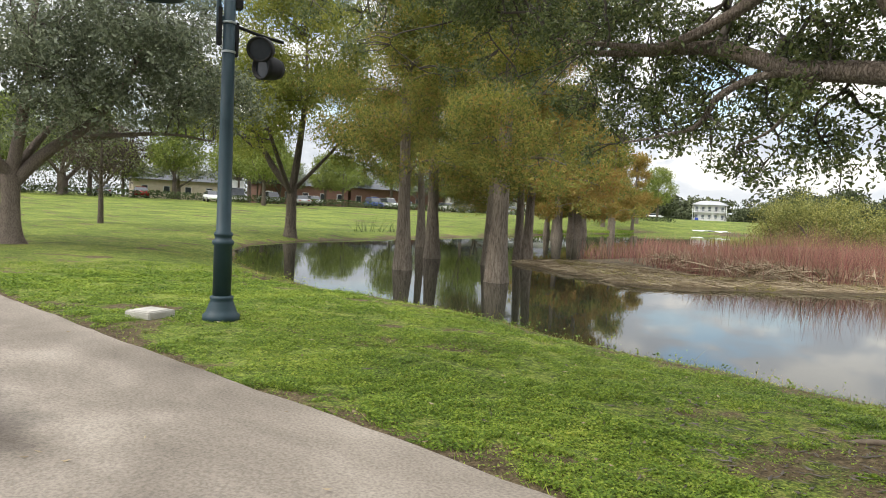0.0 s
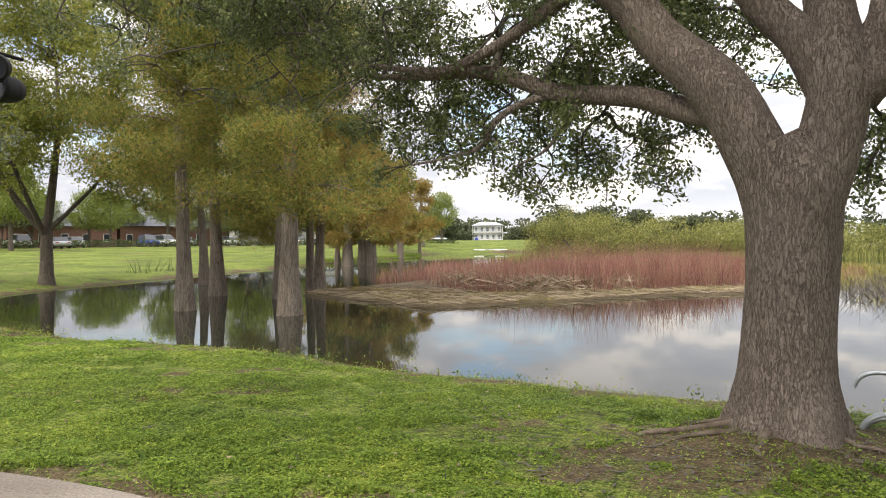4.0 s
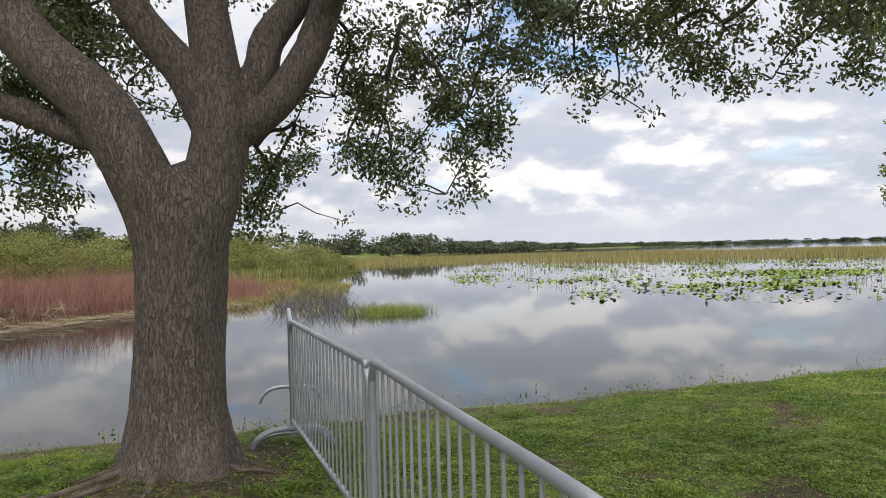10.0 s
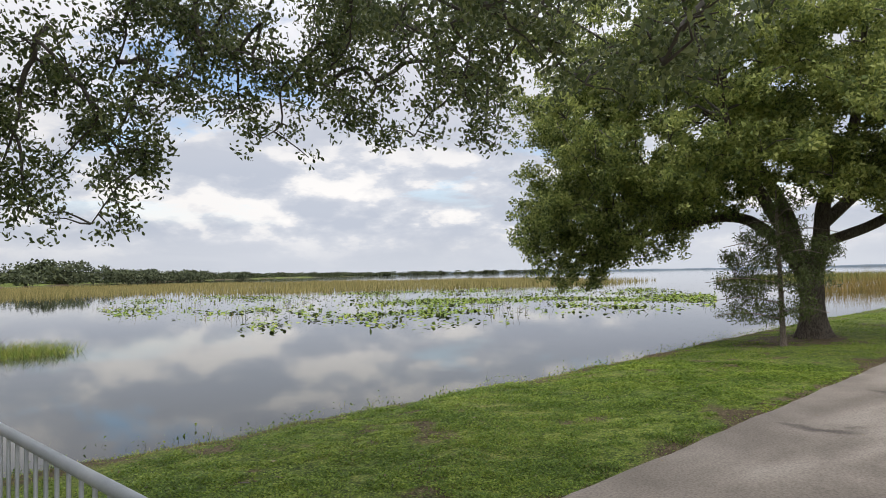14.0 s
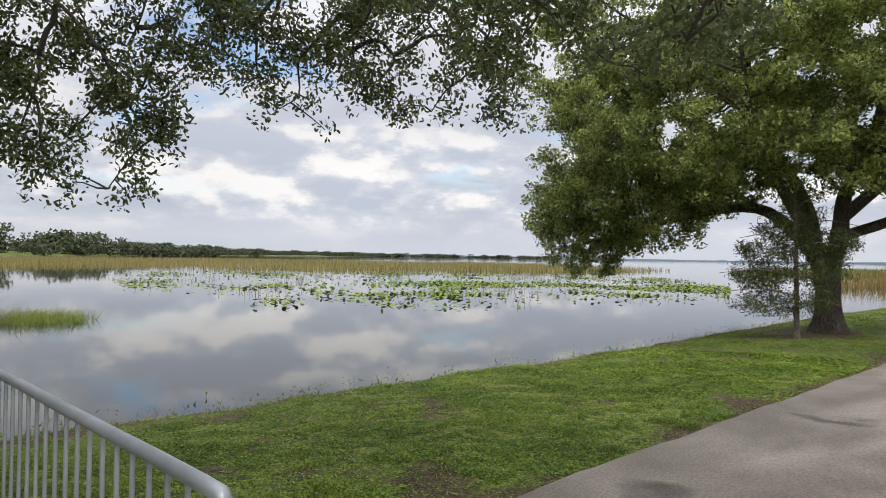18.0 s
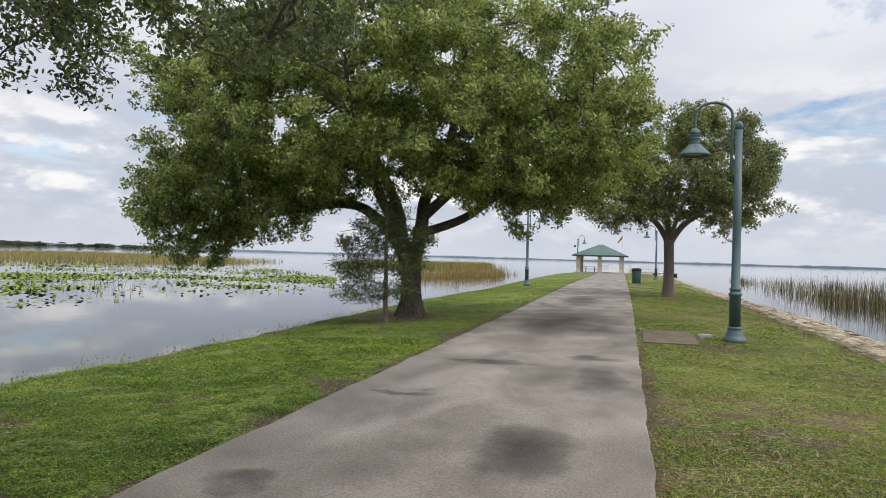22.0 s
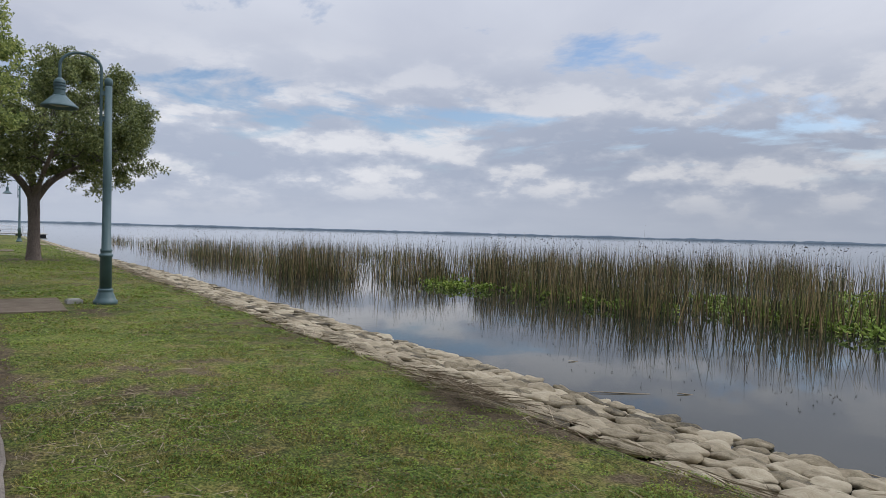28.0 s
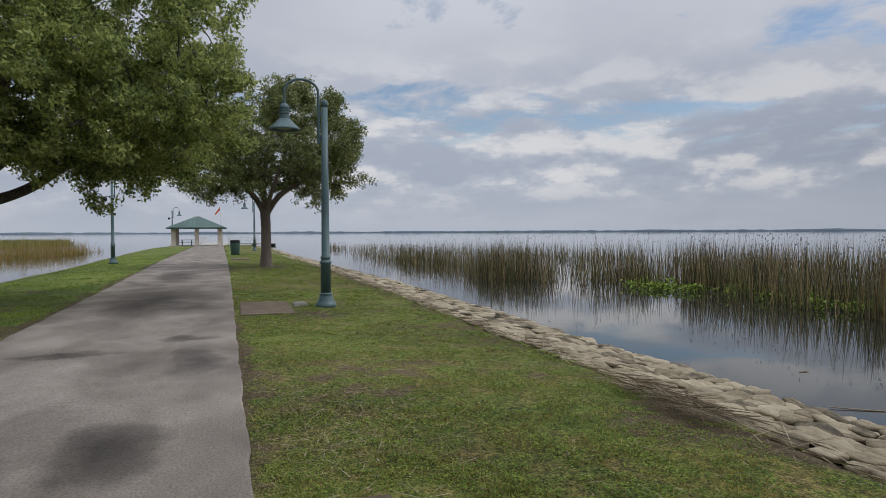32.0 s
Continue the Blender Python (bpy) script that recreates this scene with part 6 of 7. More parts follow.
# surface roots of the near oak
roots = thing("tree_roots", "bare grey-brown surface roots spreading from the oak", "roots", at=(0.7, 6.1, 0.0))
g = np.random.default_rng(5)
for a, L, r in ((3.5, 1.5, 0.032), (3.75, 1.15, 0.026), (4.5, 0.9, 0.04), (3.25, 1.1, 0.022), (5.7, 0.7, 0.026)):
    pts = [(math.cos(a) * q + g.normal(0, 0.04), math.sin(a) * q + g.normal(0, 0.04), 0.17 * math.exp(-q * q / 1.1) - 0.035 + 0.016 * math.sin(q * 9 + a * 7) - 0.05 * (q / L) ** 2) for q in np.linspace(0.3, L, 6)]
    P, R = spline(pts, [r, r * 0.95, r * 0.8, r * 0.65, r * 0.5, r * 0.25], 4)
    v, f = tube(P, R, 8, 0.04, None, int(a * 10))
    under("root", mesh_of("root", v, f, M_ROOT), roots)

# ---- far park edge: hedge, cars, buildings ----
g = np.random.default_rng(81)
hedge = thing("hedge", "clipped low dark hedge along the far side of the lawn", "hedge")
n = 9000
u = g.uniform(0, 1, n)
c = np.stack([HA[0] + (HB - HA)[0] * u + g.normal(0, 0.35, n), HA[1] + (HB - HA)[1] * u + g.normal(0, 0.35, n), g.uniform(0.05, 1.05, n) ** 0.8 * (1 + 0.08 * np.sin(u * 130))], 1)
c[:, 2] += park_rise(c[:, 0], c[:, 1])
v, f = cards(c, g.normal(0, 1, (n, 3)), g.uniform(0.2, 0.4, n), g.uniform(0.12, 0.25, n), rng=g)
under("foliage", mesh_of("foliage", v, f, M_HEDGE, False), hedge, kind="stuff")


def car(at, turn, paint, label, kind="sedan"):
    t = thing("car", label, "car", "parked cars", at=at, turn=turn)
    L, W = (4.5, 1.8) if kind != "truck" else (5.6, 2.1)
    H = {"sedan": 1.42, "suv": 1.7, "truck": 2.0}[kind]
    bm = bmesh.new()
    side = [(-L / 2, 0.35), (-L / 2, 0.8), (-L / 2 + 0.1, 0.92), (-L * 0.2, 0.95), (L * 0.25, 0.95), (L / 2 - 0.2, 0.8), (L / 2, 0.65), (L / 2, 0.35)]
    if kind == "suv":
        side = [(x, z * 1.1) for x, z in side]
    a = [bm.verts.new((x, -W / 2, z)) for x, z in side]
    b = [bm.verts.new((x, W / 2, z)) for x, z in side]
    bm.faces.new(a)
    bm.faces.new(list(reversed(b)))
    for k in range(len(side)):
        bm.faces.new((a[k], b[k], b[(k + 1) % len(side)], a[(k + 1) % len(side)]))
    bmesh.ops.bevel(bm, geom=list(bm.edges), offset=0.05, segments=2, affect="EDGES")
    part("body", bm, paint, t, smooth=True)
    x0, x1 = (-L * 0.34, L * 0.2) if kind == "sedan" else ((-L * 0.47, L * 0.2) if kind == "suv" else (L * 0.05, L * 0.42))
    bm = bmesh.new()
    lo = [bm.verts.new(q) for q in ((x0 - 0.25, -W / 2 + 0.08, 0.93), (x1 + 0.45, -W / 2 + 0.08, 0.93), (x1 + 0.45, W / 2 - 0.08, 0.93), (x0 - 0.25, W / 2 - 0.08, 0.93))]
    hi = [bm.verts.new(q) for q in ((x0 + 0.2, -W / 2 + 0.25, H), (x1 - 0.25, -W / 2 + 0.25, H), (x1 - 0.25, W / 2 - 0.25, H), (x0 + 0.2, W / 2 - 0.25, H))]
    for k in range(4):
        bm.faces.new((lo[k], lo[(k + 1) % 4], hi[(k + 1) % 4], hi[k]))
    bm.faces.new(hi)
    part("window_band", bm, M_GLASS, t, "dark tinted window band")
    part("roof", boxed((x0 + 0.18, -W / 2 + 0.24, H - 0.01), (x1 - 0.23, W / 2 - 0.24, H + 0.05), 0.02), paint, t)
    for wx in (-L * 0.31, L * 0.31):
        for wy in (-W / 2 + 0.05, W / 2 - 0.05):
            w = part("wheel", lathe([(0.2, -0.11), (0.32, -0.1), (0.34, 0), (0.32, 0.1), (0.2, 0.11)], 16), M_TYRE, t, smooth=True)
            w.matrix_basis = pose(wx, wy, 0.34, 90, 0, 0)
            part("rim", lathe([(0.02, -0.115), (0.19, -0.115), (0.19, 0.115), (0.02, 0.115)], 12), M_SILVER, w)
    for y in (-W / 2 + 0.25, W / 2 - 0.25):
        part("headlight", boxed((L / 2 - 0.06, y - 0.16, 0.62), (L / 2 + 0.015, y + 0.16, 0.74), 0.02), M_WHITEGLASS, t)
        part("tail_light", boxed((-L / 2 - 0.015, y - 0.14, 0.68), (-L / 2 + 0.05, y + 0.14, 0.84), 0.02), M_REDCAR, t)
    if kind == "truck":
        part("cargo_box", boxed((-L / 2, -W / 2, 0.8), (L * 0.08, W / 2, 3.1), 0.03), M_WHITE, t, "tall white cargo box")
    return t


face = math.atan2(-hn[1], -hn[0])
for u, off, paint, kind, label in ((0.20, 2.5, M_SILVER, "sedan", "silver saloon car parked behind the hedge"), (0.235, 2.2, M_REDCAR, "sedan", "red saloon car parked behind the hedge"), (0.30, -3.0, M_WHITE, "sedan", "white saloon car parked in front of the hedge"),
                                   (0.335, 4.0, M_WHITE, "truck", "white box truck parked by the lawn"), (0.37, 3.0, M_WHITE, "suv", "white off-road car parked behind the hedge"), (0.395, -2.0, M_SILVER, "sedan", "silver saloon car at the hedge gap"),
                                   (0.42, 2.6, M_WHITE, "sedan", "white saloon car parked behind the hedge"), (0.50, 2.6, M_BLUE, "suv", "blue off-road car parked behind the hedge"), (0.52, 2.6, M_WHITE, "suv", "white off-road car parked behind the hedge"),
                                   (0.545, 2.8, M_SILVER, "sedan", "silver saloon car parked behind the hedge"), (0.60, 2.6, M_WHITE, "sedan", "white saloon car parked behind the hedge"), (0.63, 2.8, M_SILVER, "suv", "silver off-road car parked behind the hedge"),
                                   (0.66, 2.6, M_DARKCAR, "sedan", "dark saloon car parked behind the hedge"), (0.70, 2.6, M_WHITE, "sedan", "white saloon car parked behind the hedge"), (0.76, 2.8, M_WHITE, "sedan", "white saloon car parked behind the hedge"),
                                   (0.82, 2.8, M_DARKCAR, "suv", "dark off-road car parked behind the hedge")):
    q = HA + (HB - HA) * u + hn * off
    car((q[0], q[1], rise_at(*q)), face + (math.pi if g.random() < 0.5 else 0) + g.normal(0, 0.05), paint, label, kind)
rows_ = [(HA + hd * k + hn * o) for k in np.arange(-6, 158, 4.0) for o in (5.5, 13)]
road_me = mesh_of("road", [(*q, rise_at(*q) + 0.05) for q in rows_], [(k, k + 1, k + 3, k + 2) for k in range(0, len(rows_) - 2, 2)], M_PATH)
tagged(new("road", road_me), "grey park road behind the hedge", "road", kind="structure")


def park_house(at, turn, L, W, H, wall, label):
    t = thing("house", label, "house", at=at, turn=turn)
    part("wall", boxed((-L / 2, -W / 2, -0.1), (L / 2, W / 2, H)), wall, t)
    bm = bmesh.new()
    e = 0.5
    vs = [bm.verts.new(q) for q in ((-L / 2 - e, -W / 2 - e, H), (L / 2 + e, -W / 2 - e, H), (L / 2 + e, W / 2 + e, H), (-L / 2 - e, W / 2 + e, H), (-L / 2 - e, 0, H + 2.2), (L / 2 + e, 0, H + 2.2))]
    for q in ((0, 1, 5, 4), (2, 3, 4, 5), (0, 4, 3), (1, 2, 5), (3, 2, 1, 0)):
        bm.faces.new([vs[i] for i in q])
    part("roof", bm, M_DARKCAR, t, "dark shingled roof")
    n = max(2, int(L / 3))
    for k in range(n):
        x = -L / 2 + (k + 0.5) * L / n
        w = part("window", boxed((x - 0.55, -W / 2 - 0.05, 0.9), (x + 0.55, -W / 2 + 0.02, 2.2), 0.01), M_WHITE, t)
        part("pane", boxed((x - 0.47, -W / 2 - 0.06, 0.98), (x + 0.47, -W / 2 - 0.045, 2.12)), M_GLASS, w)
    return t


for u, off, L, W, H, wall, label in ((0.46, 26, 16, 9, 3.4, M_BRICKRED, "low brown-red brick building behind the car park"), (0.62, 28, 22, 9, 3.6, M_BRICKRED, "long brown-red building behind the park trees"), (0.74, 22, 12, 8, 3.2, M_WHITE, "white single-storey house behind the park trees"),
                                     (0.30, 34, 14, 9, 3.2, M_CREAM, "cream single-storey house behind the park trees"), (0.86, 24, 12, 8, 3.4, M_WHITE, "white single-storey house behind the cypresses")):
    q = HA + (HB - HA) * u + hn * off
    park_house((q[0], q[1], rise_at(*q)), math.atan2(hd[1], hd[0]), L, W, H, wall, label)
fp = thing("flagpole", "white flagpole with a flag hanging down", "flag", at=(-84, 16, rise_at(-84, 16)))
part("pole", lathe([(0.07, 0), (0.05, 4), (0.03, 8.5)], 10), M_WHITE, fp)
part("flag", boxed((-0.02, 0.03, 7.0), (0.02, 0.4, 8.3), 0.01), M_REDCAR, fp, "faded red cloth hanging limp")

# two-storey white house across the pond
HX, HY = -92.5, 215.0
hs = thing("house", "white two-storey house with stacked balconies across the pond", "house", at=(HX, HY, 1.95), turn=math.atan2(HY, HX) - math.pi / 2)
hs.scale = (0.92, 0.8, 0.82)
part("wall", boxed((-5.0, -3.0, 0.0), (5.0, 5.0, 6.3)), M_WHITE, hs)
for z in (0.0, 3.1):
    part("balcony_deck", boxed((-5.6, -5.2, z + 0.25), (5.6, -3.0, z + 0.45)), M_WHITE, hs)
    for k in range(6):
        x = -5.4 + k * 2.16
        part("column", boxed((x - 0.12, -5.15, z + 0.4), (x + 0.12, -4.9, z + 3.2)), M_WHITE, hs)
    part("handrail", boxed((-5.5, -5.1, z + 1.35), (5.5, -5.0, z + 1.45)), M_WHITE, hs)
    for k in range(34):
        x = -5.4 + k * 10.8 / 33
        part("baluster", boxed((x - 0.03, -5.08, z + 0.45), (x + 0.03, -5.02, z + 1.36)), M_WHITE, hs)
    for k in range(5):
        x = -4.2 + k * 2.1
        w = part("window", boxed((x - 0.5, -3.06, z + 0.7), (x + 0.5, -2.98, z + 2.5), 0.01), M_WHITE, hs)
        part("pane", boxed((x - 0.42, -3.08, z + 0.8), (x + 0.42, -3.05, z + 2.4)), M_PALEGLASS, w)
bm = bmesh.new()
vs = [bm.verts.new(q) for q in ((-6, -5.6, 6.3), (6, -5.6, 6.3), (6, 5.4, 6.3), (-6, 5.4, 6.3), (-3, 0, 7.9), (3, 0, 7.9))]
for q in ((0, 1, 5, 4), (1, 2, 5), (2, 3, 4, 5), (3, 0, 4), (3, 2, 1, 0)):
    bm.faces.new([vs[i] for i in q])
part("roof", bm, M_SILVER, hs, "pale grey hipped roof")
bm = bmesh.new()
vs = [bm.verts.new(q) for q in ((5.0, -5.2, 3.1), (13, -5.2, 2.5), (13, 3, 2.5), (5.0, 3, 3.1), (8.5, -1, 4.0))]
for q in ((0, 1, 4), (1, 2, 4), (2, 3, 4), (3, 0, 4), (3, 2, 1, 0)):
    bm.faces.new([vs[i] for i in q])
part("porch_roof", bm, M_SILVER, hs)
for x in (6.0, 9.5, 12.6):
    part("porch_column", boxed((x - 0.12, -5.0, 0), (x + 0.12, -4.76, 2.6)), M_WHITE, hs)
part("rain_barrel", lathe([(0.5, 0), (0.6, 0.5), (0.5, 1.2)], 14, (-4.0, -6.5)), M_BLUE, hs, "bright blue barrel")
car((-96, 178, 1.95), 0.6, M_DARKCAR, "dark off-road car parked beside the white house", "suv")
car((-91, 176, 1.95), 0.3, M_WHITE, "white saloon car parked beside the white house", "sedan")

# ---- marsh plants ----


def scatter(poly, n, rng, dens=None):
    poly = np.asarray(poly, float)
    lo, hi = poly.min(0), poly.max(0)
    out = []
    got = 0
    while got < n:
        q = rng.uniform(lo, hi, (n * 3, 2))
        ok = inside(poly, q[:, 0], q[:, 1])
        if dens is not None:
            ok &= rng.random(len(q)) < dens(q[:, 0], q[:, 1])
        out.append(q[ok])
        got += ok.sum()
    return np.vstack(out)[:n]


def stems(name, label, category, poly, n, h, w, lean, mat, z, seed, dens=None, vary=0.25, lumps=0.0, lump_size=0.5, mound=0.0, tall=None):
    g = np.random.default_rng(seed)
    q = scatter(poly, n, g, dens)
    H = h * np.clip(g.normal(1, vary, n), 0.35, 1.6) * (1 + lumps * wobble(q[:, 0], q[:, 1], lump_size, seed))
    if tall is not None:
        H = H * tall(q[:, 0], q[:, 1])
    if mound:
        H = H * np.clip(0.45 + edge_distance(poly, q[:, 0], q[:, 1]) / mound, 0.4, 1.15)
    v, f = blades(np.column_stack([q, np.full(n, z)]), H, w, lean, g)
    ob = new(name, mesh_of(name, v, f, mat, False))
    return tagged(ob, label, category, kind="stuff")


RED = [(-15.5, 27.5), (-12, 24.8), (-8.6, 22.4), (-6.8, 23.2), (-4.4, 25.8), (-1.2, 29.5), (2.2, 34), (1.5, 44), (-5, 58), (-13, 68), (-22, 64), (-18, 50), (-16.5, 38), (-16, 32)]


def red_height(x, y):
    """Tallest in the middle of the thicket, low and thin towards the pond."""
    rise = 0.55 + 0.75 * np.exp(-((x + 6.5) ** 2 / 30 + (y - 29) ** 2 / 60)) + 0.35 * np.exp(-((x + 2) ** 2 / 40 + (y - 38) ** 2 / 150))
    return rise * (1 + 0.28 * patch_noise(x, y, 1.6, 3)) * np.where(x < -12, 0.75, 1.0)


def red_density(x, y):
    return np.clip(1.1 - (y - 22) / 70, 0.3, 1) * np.clip(0.45 + 0.9 * patch_noise(x, y, 1.3, 4), 0.04, 1) * np.clip((x + 15.5) / 6, 0.1, 1)


stems("red_bushes", "dense thicket of dusky red leafless marsh stems", "bushes", RED, 36000, 1.02, 0.017, 0.24, M_RED, -0.40, 91, red_density, 0.3, tall=red_height)
stems("red_sedge", "thin reddish stems standing in shallow water", "bushes", [(-19, 30), (-15.5, 27), (-15.5, 44), (-20, 52), (-25, 48), (-21, 40)], 2600, 0.75, 0.02, 0.25, M_RED, -0.42, 92)
stems("mat_grass", "green-yellow low sedge along the mud bank", "grass", [(-12, 19.6), (-9, 18), (-7, 19.5), (-3, 24.5), (2, 29), (2, 33), (-4, 27.5), (-9, 22.5), (-13, 24), (-16, 23)], 6000, 0.14, 0.015, 0.6, M_DRYGRASS, -0.36, 93, lambda x, y: np.clip(wobble(x, y, 1.1) + 0.2, 0, 1))
g = np.random.default_rng(94)
q = scatter([(-16, 21), (-13, 19.6), (-10, 18.4), (-8.8, 17.6), (-7.8, 18.8), (-5.9, 21.4), (-3.4, 24.2), (-0.6, 26.6), (1.6, 29.5), (-2, 29), (-6, 25), (-9, 22.6), (-12, 24), (-15.5, 24)], 5200, g)
d = np.column_stack([g.normal(1, 0.5, len(q)), g.normal(0.1, 0.6, len(q)), g.normal(0, 0.10, len(q))])
v, f = cards(np.column_stack([q, -0.33 + g.uniform(0, 0.07, len(q))]), d, g.uniform(0.3, 1.1, len(q)), 0.022, 0.1, g)
tagged(new("straw_mat", mesh_of("straw_mat", v, f, M_STRAW, False)), "flattened pale dead reeds on the mud bank", "straw", kind="stuff")
q = scatter([(-13, 26.5), (-9, 22.6), (-6, 24.2), (-4, 27), (-8, 27.5), (-12, 28.5)], 1100, g)
d = np.column_stack([g.normal(0, 1, len(q)), g.normal(-0.4, 0.7, len(q)), g.normal(0.35, 0.35, len(q))])
v, f = cards(np.column_stack([q, -0.2 + g.uniform(0, 0.35, len(q))]), d, g.uniform(0.6, 1.6, len(q)), 0.035, 0.1, g)
tagged(new("dead_stalks", mesh_of("dead_stalks", v, f, M_STRAW, False)), "leaning bleached dead stalks in front of the red stems", "stalks", kind="stuff")

g = np.random.default_rng(95)


def shrub(at, w, h, mat, label, n=5000, leaf=0.3, group="willow shrubs"):
    t = thing("shrub", label, "shrub", group, at=at)
    k = 34
    cc = np.column_stack([g.uniform(-0.42, 0.42, k) * w, g.normal(0, w * 0.2, k), g.uniform(0.08, 1.0, k) * h * g.uniform(0.75, 1.1, k)])
    cc[:, 2] *= 1 - 0.35 * (cc[:, 0] / (0.5 * w)) ** 2
    c = np.repeat(cc, n // k, 0) + np.clip(g.normal(0, 1, (n // k * k, 3)), -1.6, 1.6) * np.array([w * 0.085, w * 0.085, h * 0.095])
    c[:, 2] = np.maximum(c[:, 2], 0.05)
    v, f = cards(c, g.normal(0, 1, c.shape) + np.array([0, 0, 0.5]), leaf * g.uniform(0.6, 1.3, len(c)), leaf * 0.45, 0.2, g, simple=True)
    under("foliage", mesh_of("foliage", v, f, mat, False), t, kind="stuff")
    for m_ in range(7):
        v, f = tube(np.array([(0, 0, -0.4), cc[m_] * 0.5 + g.normal(0, 0.1, 3), cc[m_]]), [0.06, 0.04, 0.015], 5)
        under("stem", mesh_of("stem", v, f, M_TWIG), t)
    return t


for x, y, w, h in ((-24.5, 76, 6, 4.2), (-20, 74, 7, 4.2), (-17, 73, 7, 3.6), (-12, 77, 8, 3.4), (-7, 76, 7, 3.3), (-2, 80, 8, 3.5), (3, 82, 7, 3.7), (8, 88, 8, 2.9), (-23, 84, 7, 4.6), (-15, 88, 9, 4.2), (-5, 92, 9, 4.0), (6, 98, 9, 2.4), (14, 100, 6, 1.5)):
    shrub((x, y, -0.4), w * 1.1, h * 1.2, M_WILLOW, "yellow-green willow shrub in the marsh", 9000, 0.2)
for x, y, w, h in ((-44, 165, 16, 9), (-34, 172, 15, 8), (-52, 178, 14, 8), (-24, 180, 16, 7), (-61, 205, 18, 11), (-105, 205, 18, 9), (-120, 195, 18, 10), (-76, 215, 20, 9)):
    shrub((x, y, 0), w, h, M_WOODS, "dark green tree clump near the white house", 7000, 1.0, "far clumps")

for k in range(22):
    q = HA + (HB - HA) * (-0.25 + 1.2 * k / 21) + hn * g.uniform(33, 40)
    shrub((q[0], q[1], rise_at(*q)), g.uniform(12, 17), g.uniform(5.5, 8.5), M_WOODS, "dark green undergrowth behind the park road", 1300, 0.5, "park undergrowth")
# stand-in for a low white mass of unknown kind on the far lawn
wt_ = thing("tarpaulin", "low crumpled white shape lying on the far lawn", "tarpaulin", at=(-45.5, 108, 0.05))
bm = bmesh.new()
bmesh.ops.create_grid(bm, x_segments=18, y_segments=8, size=0.5)
for v_ in bm.verts:
    v_.co = Vector((v_.co.x * 5.5, v_.co.y * 2.2, 0.12 + 0.12 * float(wobble(v_.co.x * 9, v_.co.y * 9, 1.1))))
part("sheet", bm, M_WHITE, wt_, smooth=True)

MARSH_N = [(12, 96), (30, 92), (60, 72), (98, 62), (128, 70), (165, 120), (150, 190), (90, 240), (40, 220), (18, 150)]
stems("marsh_grass", "wide belt of brown-green marsh grass in the lake", "grass", MARSH_N, 40000, 0.8, 0.10, 0.25, M_MARSH, -0.42, 96, lambda x, y: np.clip(0.55 + 0.7 * wobble(x, y, 0.05, 2), 0.1, 1))
stems("marsh_grass", "green-yellow marsh grass below the willow shrubs", "grass", [(-28, 66), (2, 68), (12, 84), (16, 98), (10, 110), (-20, 90)], 9000, 0.7, 0.12, 0.25, M_WILLOW, -0.42, 97)
stems("golden_reeds", "patch of golden reeds standing in the lake", "reeds", [(61, 19.5), (66, 17.0), (76, 15.2), (86, 14.2), (87, 17), (82, 20), (70, 21.5), (62, 21.5)], 2700, 1.3, 0.03, 0.18, M_GOLDREED, -0.42, 98, lambda x, y: np.clip(0.6 + 0.6 * wobble(x, y, 0.6), 0.05, 1), 0.3, 0.2, 0.5, 2.5)
stems("marsh_grass", "thin green reeds far out on the lake", "grass", [(110, 38), (150, 30), (190, 40), (160, 60), (120, 55)], 5000, 0.9, 0.12, 0.2, M_WILLOW, -0.42, 99, lambda x, y: np.clip(0.4 + wobble(x, y, 0.12), 0, 1))

SREED = [(96, -11.5), (78, -10.2), (53, -10.5), (38, -10.8), (29.5, -10.4), (26, -12.4), (25, -14.6), (21.8, -15.6), (18.2, -14.75), (15.8, -14.0), (13.7, -14.0), (11.4, -14.1), (10.6, -15.2), (8.9, -15.7), (8.0, -17.5), (5.0, -21), (1, -27),
         (4, -40), (20, -38), (36, -34), (60, -26), (90, -18)]


def reed_density(x, y):
    front = edge_distance(SREED, x, y)
    clump = np.clip(0.30 + 1.0 * patch_noise(x, y, 1.1, 7) + 0.35 * patch_noise(x, y, 5.0, 8), 0.02, 1)
    return np.clip(1.2 - (x - 20) / 40, 0.12, 1) * clump * np.where(front < 3.2, 1.0, 0.10)


def reed_height(x, y):
    return (1 + 0.16 * patch_noise(x, y, 2.2, 9)) * np.clip(1.02 - (x - 28) / 120, 0.6, 1.02)


stems("bulrushes", "tall brown-green bulrushes standing in the lake shallows", "reeds", SREED, 9600, 1.5, 0.03, 0.12, M_REED, -0.45, 101, reed_density, 0.17, tall=reed_height)
stems("young_bulrushes", "shorter olive reeds among the bulrushes", "reeds", SREED, 5200, 1.0, 0.026, 0.17, M_REEDGREEN, -0.45, 102, reed_density, 0.3, tall=reed_height)
stems("sparse_reeds", "thin scattered reeds at the edge of the reed bed", "reeds", [(27, -9.4), (60, -9.4), (60, -10.5), (26, -13.4), (12, -15.5), (9, -16.5), (8.2, -15.2), (11.2, -13.6), (14, -13.2), (18, -13.6), (24, -13.4)], 700, 1.2, 0.014, 0.13, M_REED, -0.45, 103)
g = np.random.default_rng(104)
q = scatter([(8.6, -18), (11.8, -15.8), (16, -14.2), (24, -13.8), (26, -17), (18, -20), (10, -22)], 4200, g, lambda x, y: np.clip(0.1 + wobble(x, y, 0.8, 1), 0, 1))
